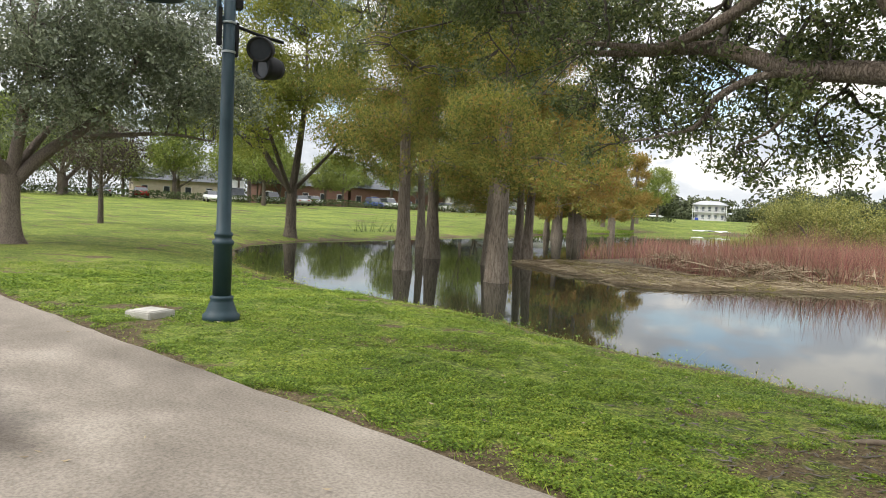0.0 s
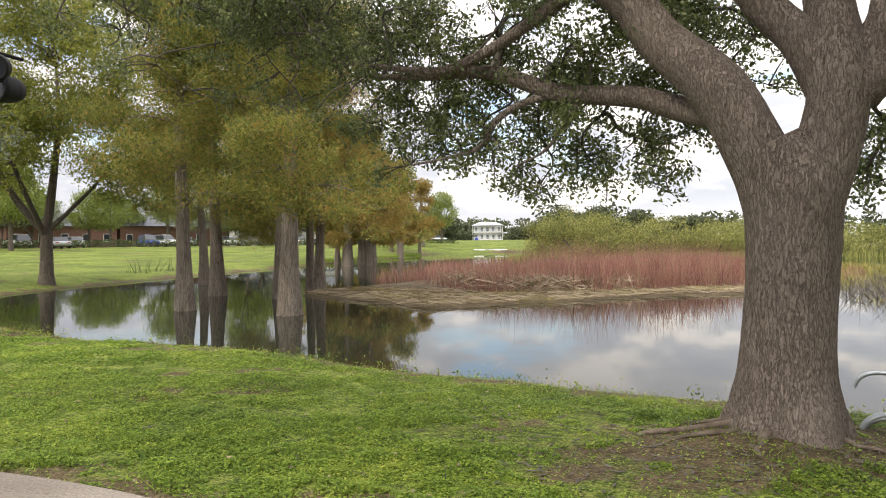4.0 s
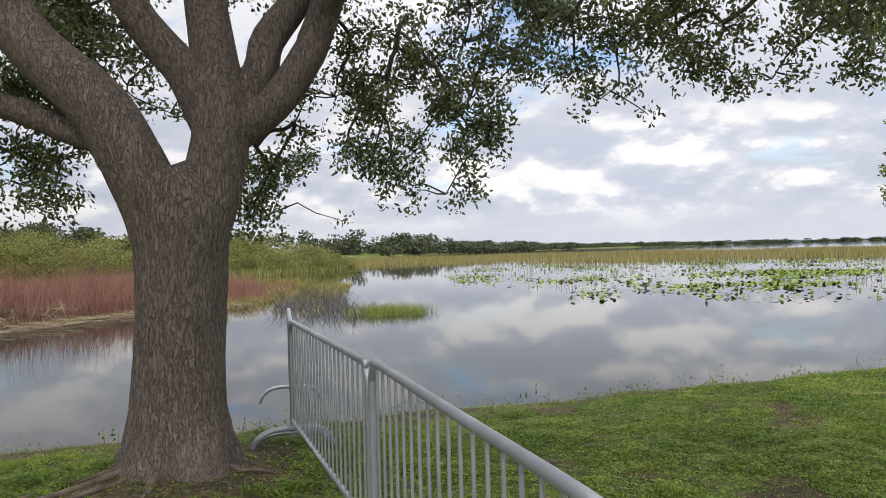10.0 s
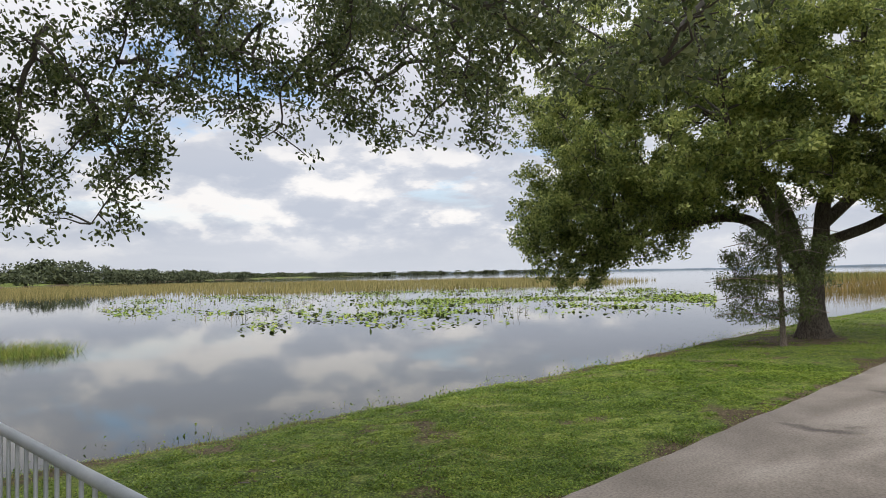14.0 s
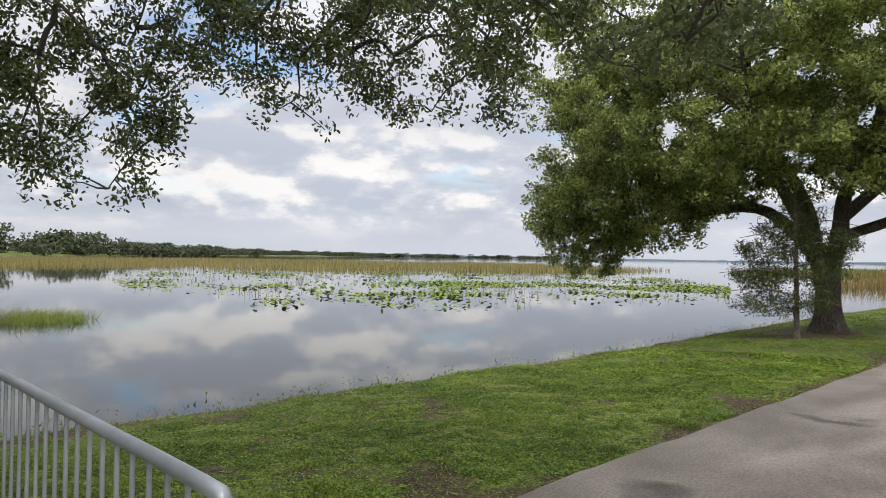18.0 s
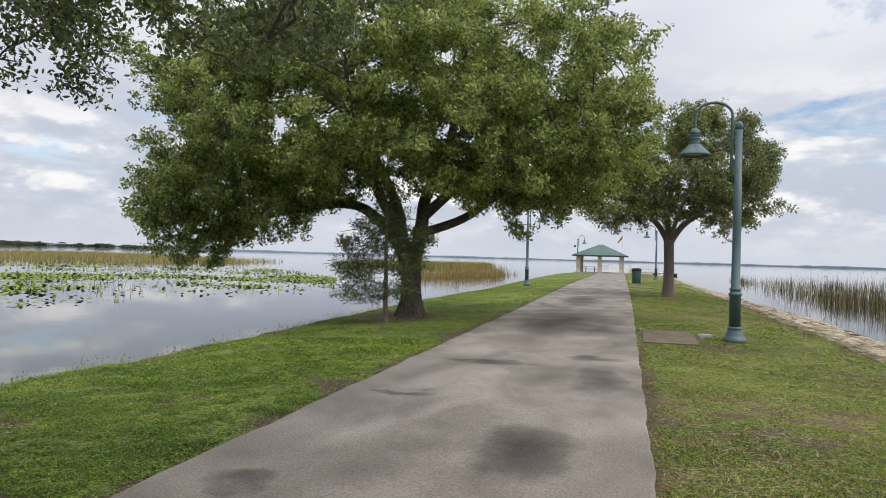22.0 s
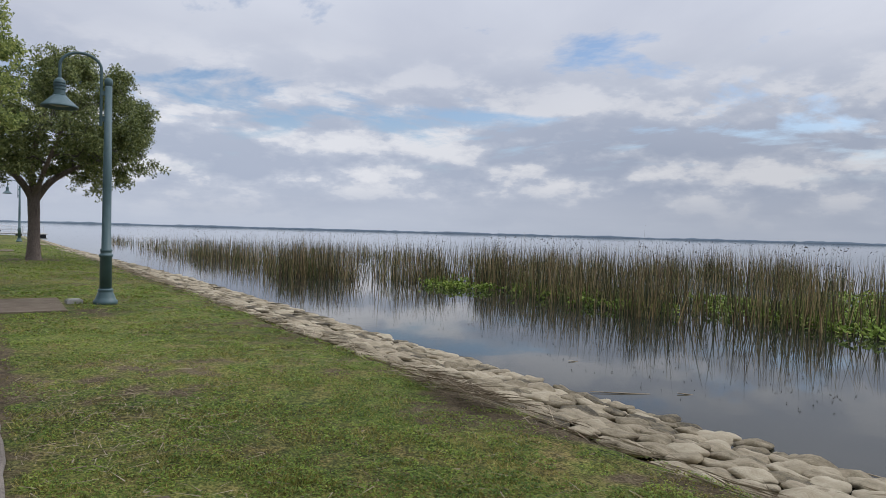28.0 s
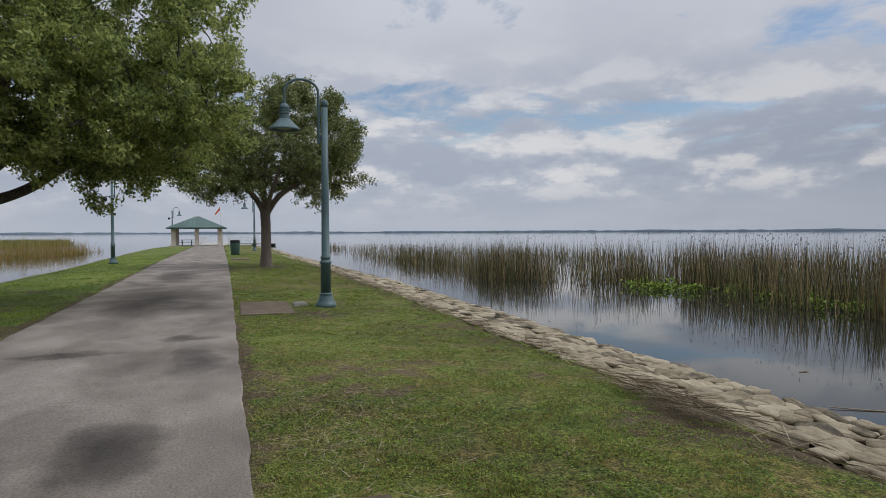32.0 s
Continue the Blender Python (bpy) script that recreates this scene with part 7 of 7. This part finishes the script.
q = np.vstack([q, scatter([(9.6, -15.8), (7.7, -15.6), (6.0, -16.6), (3.5, -20), (8, -28), (14, -30), (15, -26), (12.5, -19)], 5200, g, lambda x, y: np.clip(0.55 + 0.8 * wobble(x, y, 0.9, 2), 0.05, 1) * np.clip(1.2 - (-15 - y) / 20, 0.3, 1))])
c = np.column_stack([q, -0.38 + g.uniform(0, 0.24, len(q))])
v, f = cards(c, np.column_stack([g.normal(0, 1, (len(q), 2)), g.uniform(0, 1.0, len(q))]), g.uniform(0.08, 0.17, len(q)), g.uniform(0.06, 0.11, len(q)), 0.15, g)
tagged(new("water_hyacinth", mesh_of("water_hyacinth", v, f, M_LILY, False)), "bright green floating leaves among the bulrushes", "water plants", kind="stuff")
n = 1500
q = scatter(SREED, n, g, reed_density)
v, f = cards(np.column_stack([q, g.uniform(1.0, 1.6, n)]), np.column_stack([g.normal(0, 0.6, (n, 2)), np.full(n, 0.6)]), 0.09, 0.03, 0.2, g)
tagged(new("reed_heads", mesh_of("reed_heads", v, f, M_TWIG, False)), "small brown seed heads on the bulrushes", "reeds", kind="stuff")

LILY = [(13.6, 39.2), (16.9, 30.3), (13.2, 24.6), (13.4, 23.1), (14.8, 23.5), (18.3, 28.0), (18.3, 22.7), (19.0, 20.4), (21.1, 18.3), (26.1, 19.7), (29.2, 17.4), (35.3, 16.0), (55.0, 24.9), (74.1, 40.8), (72.0, 65.7), (44.4, 67.8), (31.7, 82.7), (19.0, 63.6)]


def lily_density(x, y):
    mats = np.clip(-0.12 + 1.4 * patch_noise(x, y * 0.8, 4.5, 5) + 0.5 * patch_noise(x, y, 1.4, 6) + np.clip((x - 24) / 40, -0.3, 0.35), 0.0, 1)
    return (0.05 + mats ** 1.3) * np.clip(1.25 - y / 75, 0.25, 1)


q = scatter(LILY, 8000, g, lily_density)
c = np.column_stack([q, WATER + 0.012 + g.exponential(0.05, len(q)).clip(0, 0.25)])
d = np.column_stack([g.normal(0, 1, (len(q), 2)), g.normal(0.12, 0.22, len(q))])
v, f = cards(c, d, g.uniform(0.13, 0.28, len(q)), g.uniform(0.11, 0.22, len(q)), 0.06, g, np.array([0, 0, 1.0]), oval=True)
tagged(new("lily_pads", mesh_of("lily_pads", v, f, M_LILY, False)), "scattered green lily pads floating on the lake", "water plants", kind="stuff")
stems("lily_stalks", "thin dark stalks standing among the lily pads", "water plants", LILY, 1500, 0.4, 0.02, 0.3, M_REED, -0.42, 105, lambda x, y: np.clip(wobble(x, y, 0.3, 1), 0, 1))

ISLE = [(4.2, 22.7), (4.6, 21.6), (6.3, 21.1), (7.2, 22.2), (7.8, 23.3), (7.2, 25.4), (5.4, 26.9), (4.4, 25.0)]
isle_mass = lambda x, y: np.clip(1.25 - np.hypot((x - 5.9) / 1.35, (y - 23.0) / 1.8), 0.03, 1)
stems("island_grass", "small tussock of green grass standing in the lake", "grass", ISLE, 900, 0.3, 0.018, 0.9, M_GRASS, -0.42, 106, isle_mass)
stems("island_sedge", "dry yellow sedge in the small tussock", "grass", ISLE, 600, 0.34, 0.012, 0.8, M_DRYGRASS, -0.42, 116, isle_mass)
stems("island_twigs", "grey dead twigs standing in the lake", "twigs", [(2.2, 25), (3.4, 22.6), (4.6, 21.6), (5.4, 23), (4.8, 25), (6, 34), (4, 36), (2.5, 30)], 1100, 0.6, 0.018, 0.8, M_TWIG, -0.42, 107)
FLAT = [(-1, 29.5), (1.8, 26), (3.0, 23), (4.0, 25), (5, 31), (6.5, 37), (8, 45), (7, 54), (3, 58), (-3, 60), (1.8, 42)]
stems("mud_grass", "yellow sedge on the mud flat beyond the red stems", "grass", FLAT, 6500, 0.3, 0.03, 0.7, M_DRYGRASS, -0.42, 108, lambda x, y: np.clip(0.45 + patch_noise(x, y, 2.2, 12), 0.05, 1))
stems("red_sedge", "low reddish stems on the mud flat", "bushes", [(-1, 30), (2, 31), (4, 38), (4.5, 48), (1, 50)], 1600, 0.45, 0.02, 0.35, M_RED, -0.42, 118)
stems("bright_marsh_grass", "bright green marsh grass at the head of the pond", "grass", [(-38, 52), (-40, 59), (-43, 68), (-42, 76), (-48, 88), (-56, 92), (-54, 76), (-46, 58)], 9000, 0.28, 0.06, 0.3, M_GRASS, -0.30, 109)
stems("bank_weeds", "tall dark weeds on the pond bank", "weeds", [(-34.2, 27.0), (-33.2, 26.8), (-33.6, 31.0), (-34.8, 31.0)], 60, 0.95, 0.03, 0.4, M_HEDGE, -0.1, 110)

# ---- far woods and far shore ----
g = np.random.default_rng(111)
line = np.array([(-140, 260), (-60, 262), (10, 290), (70, 345), (150, 470), (300, 700), (520, 1050), (900, 1500), (1500, 2050), (2300, 2350), (3000, 2300)], float)
seg = np.linalg.norm(np.diff(line, axis=0), axis=1)
cum = np.r_[0, np.cumsum(seg)]
pieces = []
for k in range(300):
    s = (k / 300) ** 1.7 * cum[-1]
    x, y = np.interp(s, cum, line[:, 0]), np.interp(s, cum, line[:, 1])
    D = math.hypot(x, y)
    x, y = x + g.normal(0, 8 + D * 0.01), y + abs(g.normal(0, 14))
    w, h = g.uniform(9, 17) * (1 + D / 1300), g.uniform(4.5, 9.5) * (1.25 if D < 420 else 0.95) * (1 + D / 2600)
    m_ = 420
    kk = 12
    cc = np.column_stack([g.normal(0, w * 0.3, kk), g.normal(0, w * 0.2, kk), g.uniform(0.08, 0.85, kk) * h])
    c = np.repeat(cc, m_ // kk, 0) + np.clip(g.normal(0, 1, (m_, 3)), -1.5, 1.5) * np.array([w * 0.12, w * 0.12, h * 0.10])
    c[:, 2] = np.clip(c[:, 2], 0.2, None)
    pieces.append(cards(c + np.array([x, y, 0]), g.normal(0, 1, c.shape), g.uniform(0.7, 1.4, m_) * w * 0.08, w * 0.065, 0.2, g, simple=True))
v, f = joined(pieces)
tagged(new("far_woods", mesh_of("far_woods", v, f, M_WOODS, False)), "dark green woods along the far side of the marsh", "woods", kind="stuff")
for x, y, a in ((92, 420, 0.4), (190, 560, 0.7)):
    park_house((x, y, 0), a, 13, 8, 3.4, M_WHITE, "small white house among the far lakeside trees")
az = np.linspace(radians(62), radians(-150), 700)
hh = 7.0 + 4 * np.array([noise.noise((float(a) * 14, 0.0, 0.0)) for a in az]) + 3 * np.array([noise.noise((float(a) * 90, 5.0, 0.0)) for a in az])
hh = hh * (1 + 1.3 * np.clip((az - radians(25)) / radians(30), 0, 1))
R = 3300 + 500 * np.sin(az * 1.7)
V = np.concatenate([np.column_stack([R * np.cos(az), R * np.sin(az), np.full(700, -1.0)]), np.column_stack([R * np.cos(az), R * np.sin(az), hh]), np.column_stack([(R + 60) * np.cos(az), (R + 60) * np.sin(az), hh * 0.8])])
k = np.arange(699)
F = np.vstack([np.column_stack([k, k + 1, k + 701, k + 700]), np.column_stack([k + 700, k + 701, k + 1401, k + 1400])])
tagged(new("backdrop", mesh_of("backdrop", V, F, M_HAZYSHORE)), "low wooded shore far across the lake", "shore", kind="structure")

# ---- sandbags along the south shore ----
bags = thing("bag_revetment", "hardened tan cement bags laid along the lake edge", "revetment", kind="structure")


def bag_shape(nu, nv):
    """A slumped pillow: rounded oblong plan, thick in the middle, thin at the seams."""
    out = [(0, 0, -0.055)]
    for a in range(1, nv):
        th = -math.pi / 2 + math.pi * a / nv
        cz = math.cos(th) ** 0.6
        for b in range(nu):
            ph = 2 * math.pi * b / nu
            ce, se = abs(math.cos(ph)) ** 0.75 * math.copysign(1, math.cos(ph)), abs(math.sin(ph)) ** 0.75 * math.copysign(1, math.sin(ph))
            out.append((0.195 * cz * ce, 0.17 * cz * se, (0.044 if th > 0 else 0.05) * math.sin(th) * (1 - 0.2 * abs(ce))))
    out.append((0, 0, 0.045))
    last = len(out) - 1
    f = [(1 + a * nu + b, 1 + a * nu + (b + 1) % nu, 1 + (a + 1) * nu + (b + 1) % nu, 1 + (a + 1) * nu + b) for a in range(nv - 2) for b in range(nu)]
    base = 1 + (nv - 2) * nu
    # caps as quads over pairs of sides
    f += [(base + b, base + (b + 1) % nu, base + (b + 2) % nu, last) for b in range(0, nu, 2)]
    f += [(1 + (b + 2) % nu, 1 + (b + 1) % nu, 1 + b, 0) for b in range(0, nu, 2)]
    return np.array(out), np.array(f)


g = np.random.default_rng(121)
bv, bf = bag_shape(14, 8)
cv, cf = bag_shape(8, 5)
bag_meshes = []
for k in range(6):
    s = np.array([1 + g.normal(0, 0.13), 1 + g.normal(0, 0.1), 1 + g.normal(0, 0.12)])
    w = bv * s + 0.013 * np.sin(bv[:, [1, 2, 0]] * 21 + k) + 0.006 * np.sin(bv[:, [2, 0, 1]] * 37 + 2 * k)
    bag_meshes.append((cv * s, mesh_of("bag", w, bf, M_BAG)))
far_bags, made = [], 0
for k in range(0, 300):
    for r in range(8):
        x = 0.6 + k * 0.335 + (0.168 if r % 2 else 0) + g.normal(0, 0.035)
        shore = np.interp(x, [0, 30, 45, 64, 100], [0, 0, 0.55, 1.25, 1.7])
        y, z = -4.40 - 0.265 * r + shore + g.normal(0, 0.03), -0.125 - 0.038 * r + g.normal(0, 0.012)
        m_ = pose(x, y, z, 7 + g.normal(0, 5), g.normal(0, 5), g.normal(0, 14) + 8)
        j = int(g.integers(0, 6))
        if made < 300 and x > 1.5:
            under("bag", bag_meshes[j][1], bags).matrix_basis = m_
            made += 1
        else:
            far_bags.append((bag_meshes[j][0] @ np.array(m_.to_3x3()).T + np.array(m_.translation), cf))
v, f = joined(far_bags)
under("far_bags", mesh_of("far_bags", v, f, M_BAG2), bags, kind="stuff")

PILE = ((8.0, -4.0), (6.3, -3.9))
# reed litter on the bags and lawn edge
g = np.random.default_rng(131)
n = 1000
x = g.uniform(1.5, 30, n)
y = np.where(g.random(n) < 0.93, g.normal(-4.04, 0.09, n) + 0.08 * np.sin(x * 1.7), g.uniform(-6, -3.5, n))
zz = np.where(y > -4.2, 0.035, -0.035 + (y + 4.2) * 0.15) + g.uniform(0, 0.03, n)
v, f = cards(np.column_stack([x, y, zz]), np.column_stack([g.normal(1, 0.4, n), g.normal(0, 0.45, n), g.normal(0, 0.08, n)]), g.uniform(0.12, 0.7, n), 0.012, 0.2, g)
tagged(new("reed_litter", mesh_of("reed_litter", v, f, M_STRAW, False)), "washed-up dry reed stalks along the bags", "litter", kind="stuff")
for k, (x, y, a, L) in enumerate(((7.35, -6.85, 1.0, 0.8), (9.3, -7.9, 1.2, 0.16), (6.9, -7.6, 0.9, 0.2), (4.0, -6.38, 0.45, 0.6), (3.95, -6.46, 0.2, 0.4))):
    st = thing("stick", "bleached stick floating on the lake", "stick", at=(x, y, WATER - 0.004), turn=a)
    v, f = tube([(-L / 2, 0, 0), (0, 0.01, 0.012), (L / 2, 0, 0.02)], [0.009, 0.008, 0.005], 6)
    under("stem", mesh_of("stem", v, f, M_STRAW), st)

g = np.random.default_rng(133)
n = 170
u = g.uniform(0, 1, n)
x = PILE[0][0] + (PILE[1][0] - PILE[0][0]) * u + g.normal(0, 0.05, n)
y = PILE[0][1] + (PILE[1][1] - PILE[0][1]) * u + g.normal(0, 0.10, n)
v, f = cards(np.column_stack([x, y, g.uniform(0.02, 0.11, n)]), np.column_stack([g.normal(1, 0.35, n), g.normal(0.15, 0.35, n), g.normal(0, 0.10, n)]), g.uniform(0.25, 0.95, n), g.uniform(0.008, 0.016, n), 0.3, g)
tagged(new("reed_pile", mesh_of("reed_pile", v, f, M_STRAW, False)), "small heap of dry brown reeds beside the cement bags", "litter", kind="stuff")

# ---- lawn blades ----


def lawn(name, label, mat, x0, x1, y0, y1, n, hmin, hmax, w, seed, power=1.6, leaf=False, keep=0.55, shore=0.0):
    g = np.random.default_rng(seed)
    m_ = int(n * 6)
    x, y = g.uniform(x0, x1, m_), g.uniform(y0, y1, m_)
    D = np.hypot(x - 1.1, y - 0.3)
    pl, pr = np.interp(x, px, p_left), np.interp(x, px, p_right)
    ok = (edge_distance(LAND, x, y) > 0.02) & ((y > pl + 0.01) | (y < pr - 0.01)) & (g.random(m_) < np.clip((4.5 / D) ** power, 0.03, 1))
    b = bareness(x, y) + 0.36 * patch_noise(x, y, 0.9, 21) + 0.34 * patch_noise(x, y, 0.28, 22)
    b += shore * np.exp(-edge_distance(LAND, x, y) / 1.0)
    ok &= (b < keep) | (g.random(m_) < 0.10)
    ok &= ~((y < 0.05) & (y > -1.25) & (((x > 15.7) & (x < 18.3)) | ((x > 4.7) & (x < 5.62) & (y > -0.92))))
    ok &= y > -4.34
    x, y, D = x[ok][:n], y[ok][:n], D[ok][:n]
    z = height(x, y) - 0.005
    grow = np.clip(D / 8, 1, 2.4)
    H = g.uniform(hmin, hmax, len(x)) * (1 + 0.35 * wobble(x, y, 1.6, 7))
    tuft = np.clip(0.6 + 0.55 * patch_noise(x, y, 0.5, 23) + 0.45 * patch_noise(x, y, 0.16, 24), 0.08, 1.6)
    H *= tuft
    if leaf:
        d = np.column_stack([g.normal(0, 1, (len(x), 2)), g.uniform(-0.1, 0.45, len(x))])
        v, f = cards(np.column_stack([x, y, z + H]), d, w * grow * g.uniform(0.7, 1.3, len(x)), w * 0.8 * grow, 0.15, g, np.array([0, 0, 1.0]), simple=True)
    else:
        v, f = blades(np.column_stack([x, y, z]), H, w * grow, 0.8, g)
    return tagged(new(name, mesh_of(name, v, f, mat, False)), label, "grass", kind="stuff")


lawn("grass", "short green lawn grass between path and lake", M_GRASS, -16, 30, 2.6, 10.2, 170000, 0.02, 0.06, 0.009, 141, power=1.5, keep=0.45, shore=0.55)
lawn("lawn_weeds", "small round-leaved green weeds in the lawn", M_GRASS, -14, 14, 2.6, 9.6, 330000, 0.012, 0.06, 0.0215, 142, power=1.5, leaf=True, keep=0.38, shore=0.6)
lawn("grass", "sparse yellow-green lawn grass beside the bags", M_DRYGRASS, -6, 34, -4.34, 0.2, 170000, 0.015, 0.05, 0.009, 143, power=1.5, keep=0.5)
lawn("lawn_weeds", "low green weeds in the lawn beside the bags", M_GRASS, -6, 22, -4.34, 0.2, 140000, 0.008, 0.045, 0.02, 144, power=1.5, leaf=True, keep=0.30)
g = np.random.default_rng(145)
x = g.uniform(-22, 26, 90000)
y = g.uniform(7.6, 14.5, 90000)
s = edge_distance(LAND, x, y)
ok = (s > -0.9) & (s < 0.7) & (g.random(90000) < np.exp(-np.abs(s) / 0.3) * np.clip(0.35 + 0.8 * wobble(x, y, 1.7, 3) + 0.5 * wobble(x, y, 5.1, 2), 0.03, 1))
x, y, s = x[ok][:5200], y[ok][:5200], s[ok][:5200]
z = np.maximum(height(x, y), WATER - 0.03)
xm, ym = g.uniform(-20, 16, 60000), g.uniform(6.6, 11, 60000)
sm = edge_distance(LAND, xm, ym)
ok = (sm > 0) & (sm < 1.8) & (g.random(60000) < np.exp(-sm / 0.8) * np.clip(0.5 + 0.6 * wobble(xm, ym, 3.0, 4), 0.1, 1))
xm, ym = xm[ok], ym[ok]
vm, fm = blades(np.column_stack([xm, ym, height(xm, ym) - 0.003]), g.uniform(0.015, 0.05, len(xm)), 0.011, 0.9, g)
tagged(new("margin_grass", mesh_of("margin_grass", vm, fm, M_DRYGRASS, False)), "thin dry grass on the brown bank above the water", "grass", kind="stuff")
v, f = blades(np.column_stack([x, y, z]), g.uniform(0.02, 0.10, len(x)) * (1 + 1.5 * (g.random(len(x)) < 0.06)), 0.009, 0.5, g)
tagged(new("shore_weeds", mesh_of("shore_weeds", v, f, M_DRYGRASS, False)), "straggling weeds along the water's edge", "weeds", kind="stuff")
v, f = cards(np.column_stack([x, y, z + g.uniform(0.01, 0.12, len(x))])[::2], g.normal(0, 1, (len(x[::2]), 3)), g.uniform(0.02, 0.06, len(x[::2])), 0.03, 0.2, g, np.array([0, 0, 1.0]), simple=True)
tagged(new("shore_leaves", mesh_of("shore_leaves", v, f, M_GRASS, False)), "small green leaves of weeds at the waterline", "weeds", kind="stuff")
n = 2600
x = np.where(g.random(n) < 0.22, g.normal(7.4, 1.3, n), g.uniform(1.5, 26, n))
y = np.where(np.abs(x - 7.4) < 1.4, g.normal(-0.7, 0.7, n), g.uniform(-4.1, -0.1, n))
ok = y < np.interp(x, PX, PR) - 0.05
x, y = x[ok], y[ok]
v, f = cards(np.column_stack([x, y, height(x, y) + g.uniform(0.015, 0.045, len(x))]), np.column_stack([g.normal(0, 1, (len(x), 2)), g.normal(0, 0.12, len(x))]), g.uniform(0.04, 0.26, len(x)), g.uniform(0.003, 0.009, len(x)), 0.2, g, np.array([0, 0, 1.0]), simple=True)
tagged(new("straw_bits", mesh_of("straw_bits", v, f, M_STRAW, False)), "bits of dry straw lying on the mown lawn", "litter", kind="stuff")
lawn("grass", "bright green lawn grass on the far causeway", M_GRASS, 24, 60, -4, 9.5, 26000, 0.04, 0.08, 0.012, 146, power=0.6)
g = np.random.default_rng(147)
n = 420
x, y = g.uniform(-9, 12, n), g.uniform(-3.6, 8.5, n)
v, f = cards(np.column_stack([x, y, height(x, y) + np.where((y > 0) & (y < 3.4), 0.085, 0.05)]), np.column_stack([g.normal(0, 1, (n, 2)), g.normal(0, 0.15, n)]), g.uniform(0.03, 0.07, n), g.uniform(0.015, 0.03, n), 0.3, g, np.array([0, 0, 1.0]))
n2 = 900
xx, yy = g.normal(0.6, 1.5, n2), g.normal(5.2, 0.9, n2)
v2, f2 = cards(np.column_stack([xx, yy, height(xx, yy) + 0.015]), np.column_stack([g.normal(0, 1, (n2, 2)), g.normal(0, 0.1, n2)]), g.uniform(0.03, 0.16, n2), g.uniform(0.006, 0.028, n2), 0.3, g, np.array([0, 0, 1.0]))
tagged(new("twig_litter", mesh_of("twig_litter", v2, f2, M_TWIG, False)), "small dead twigs and leaves below the oak", "litter", kind="stuff")
tagged(new("fallen_leaves", mesh_of("fallen_leaves", v, f, M_STRAW, False)), "scattered dry brown fallen leaves", "leaves", kind="stuff")
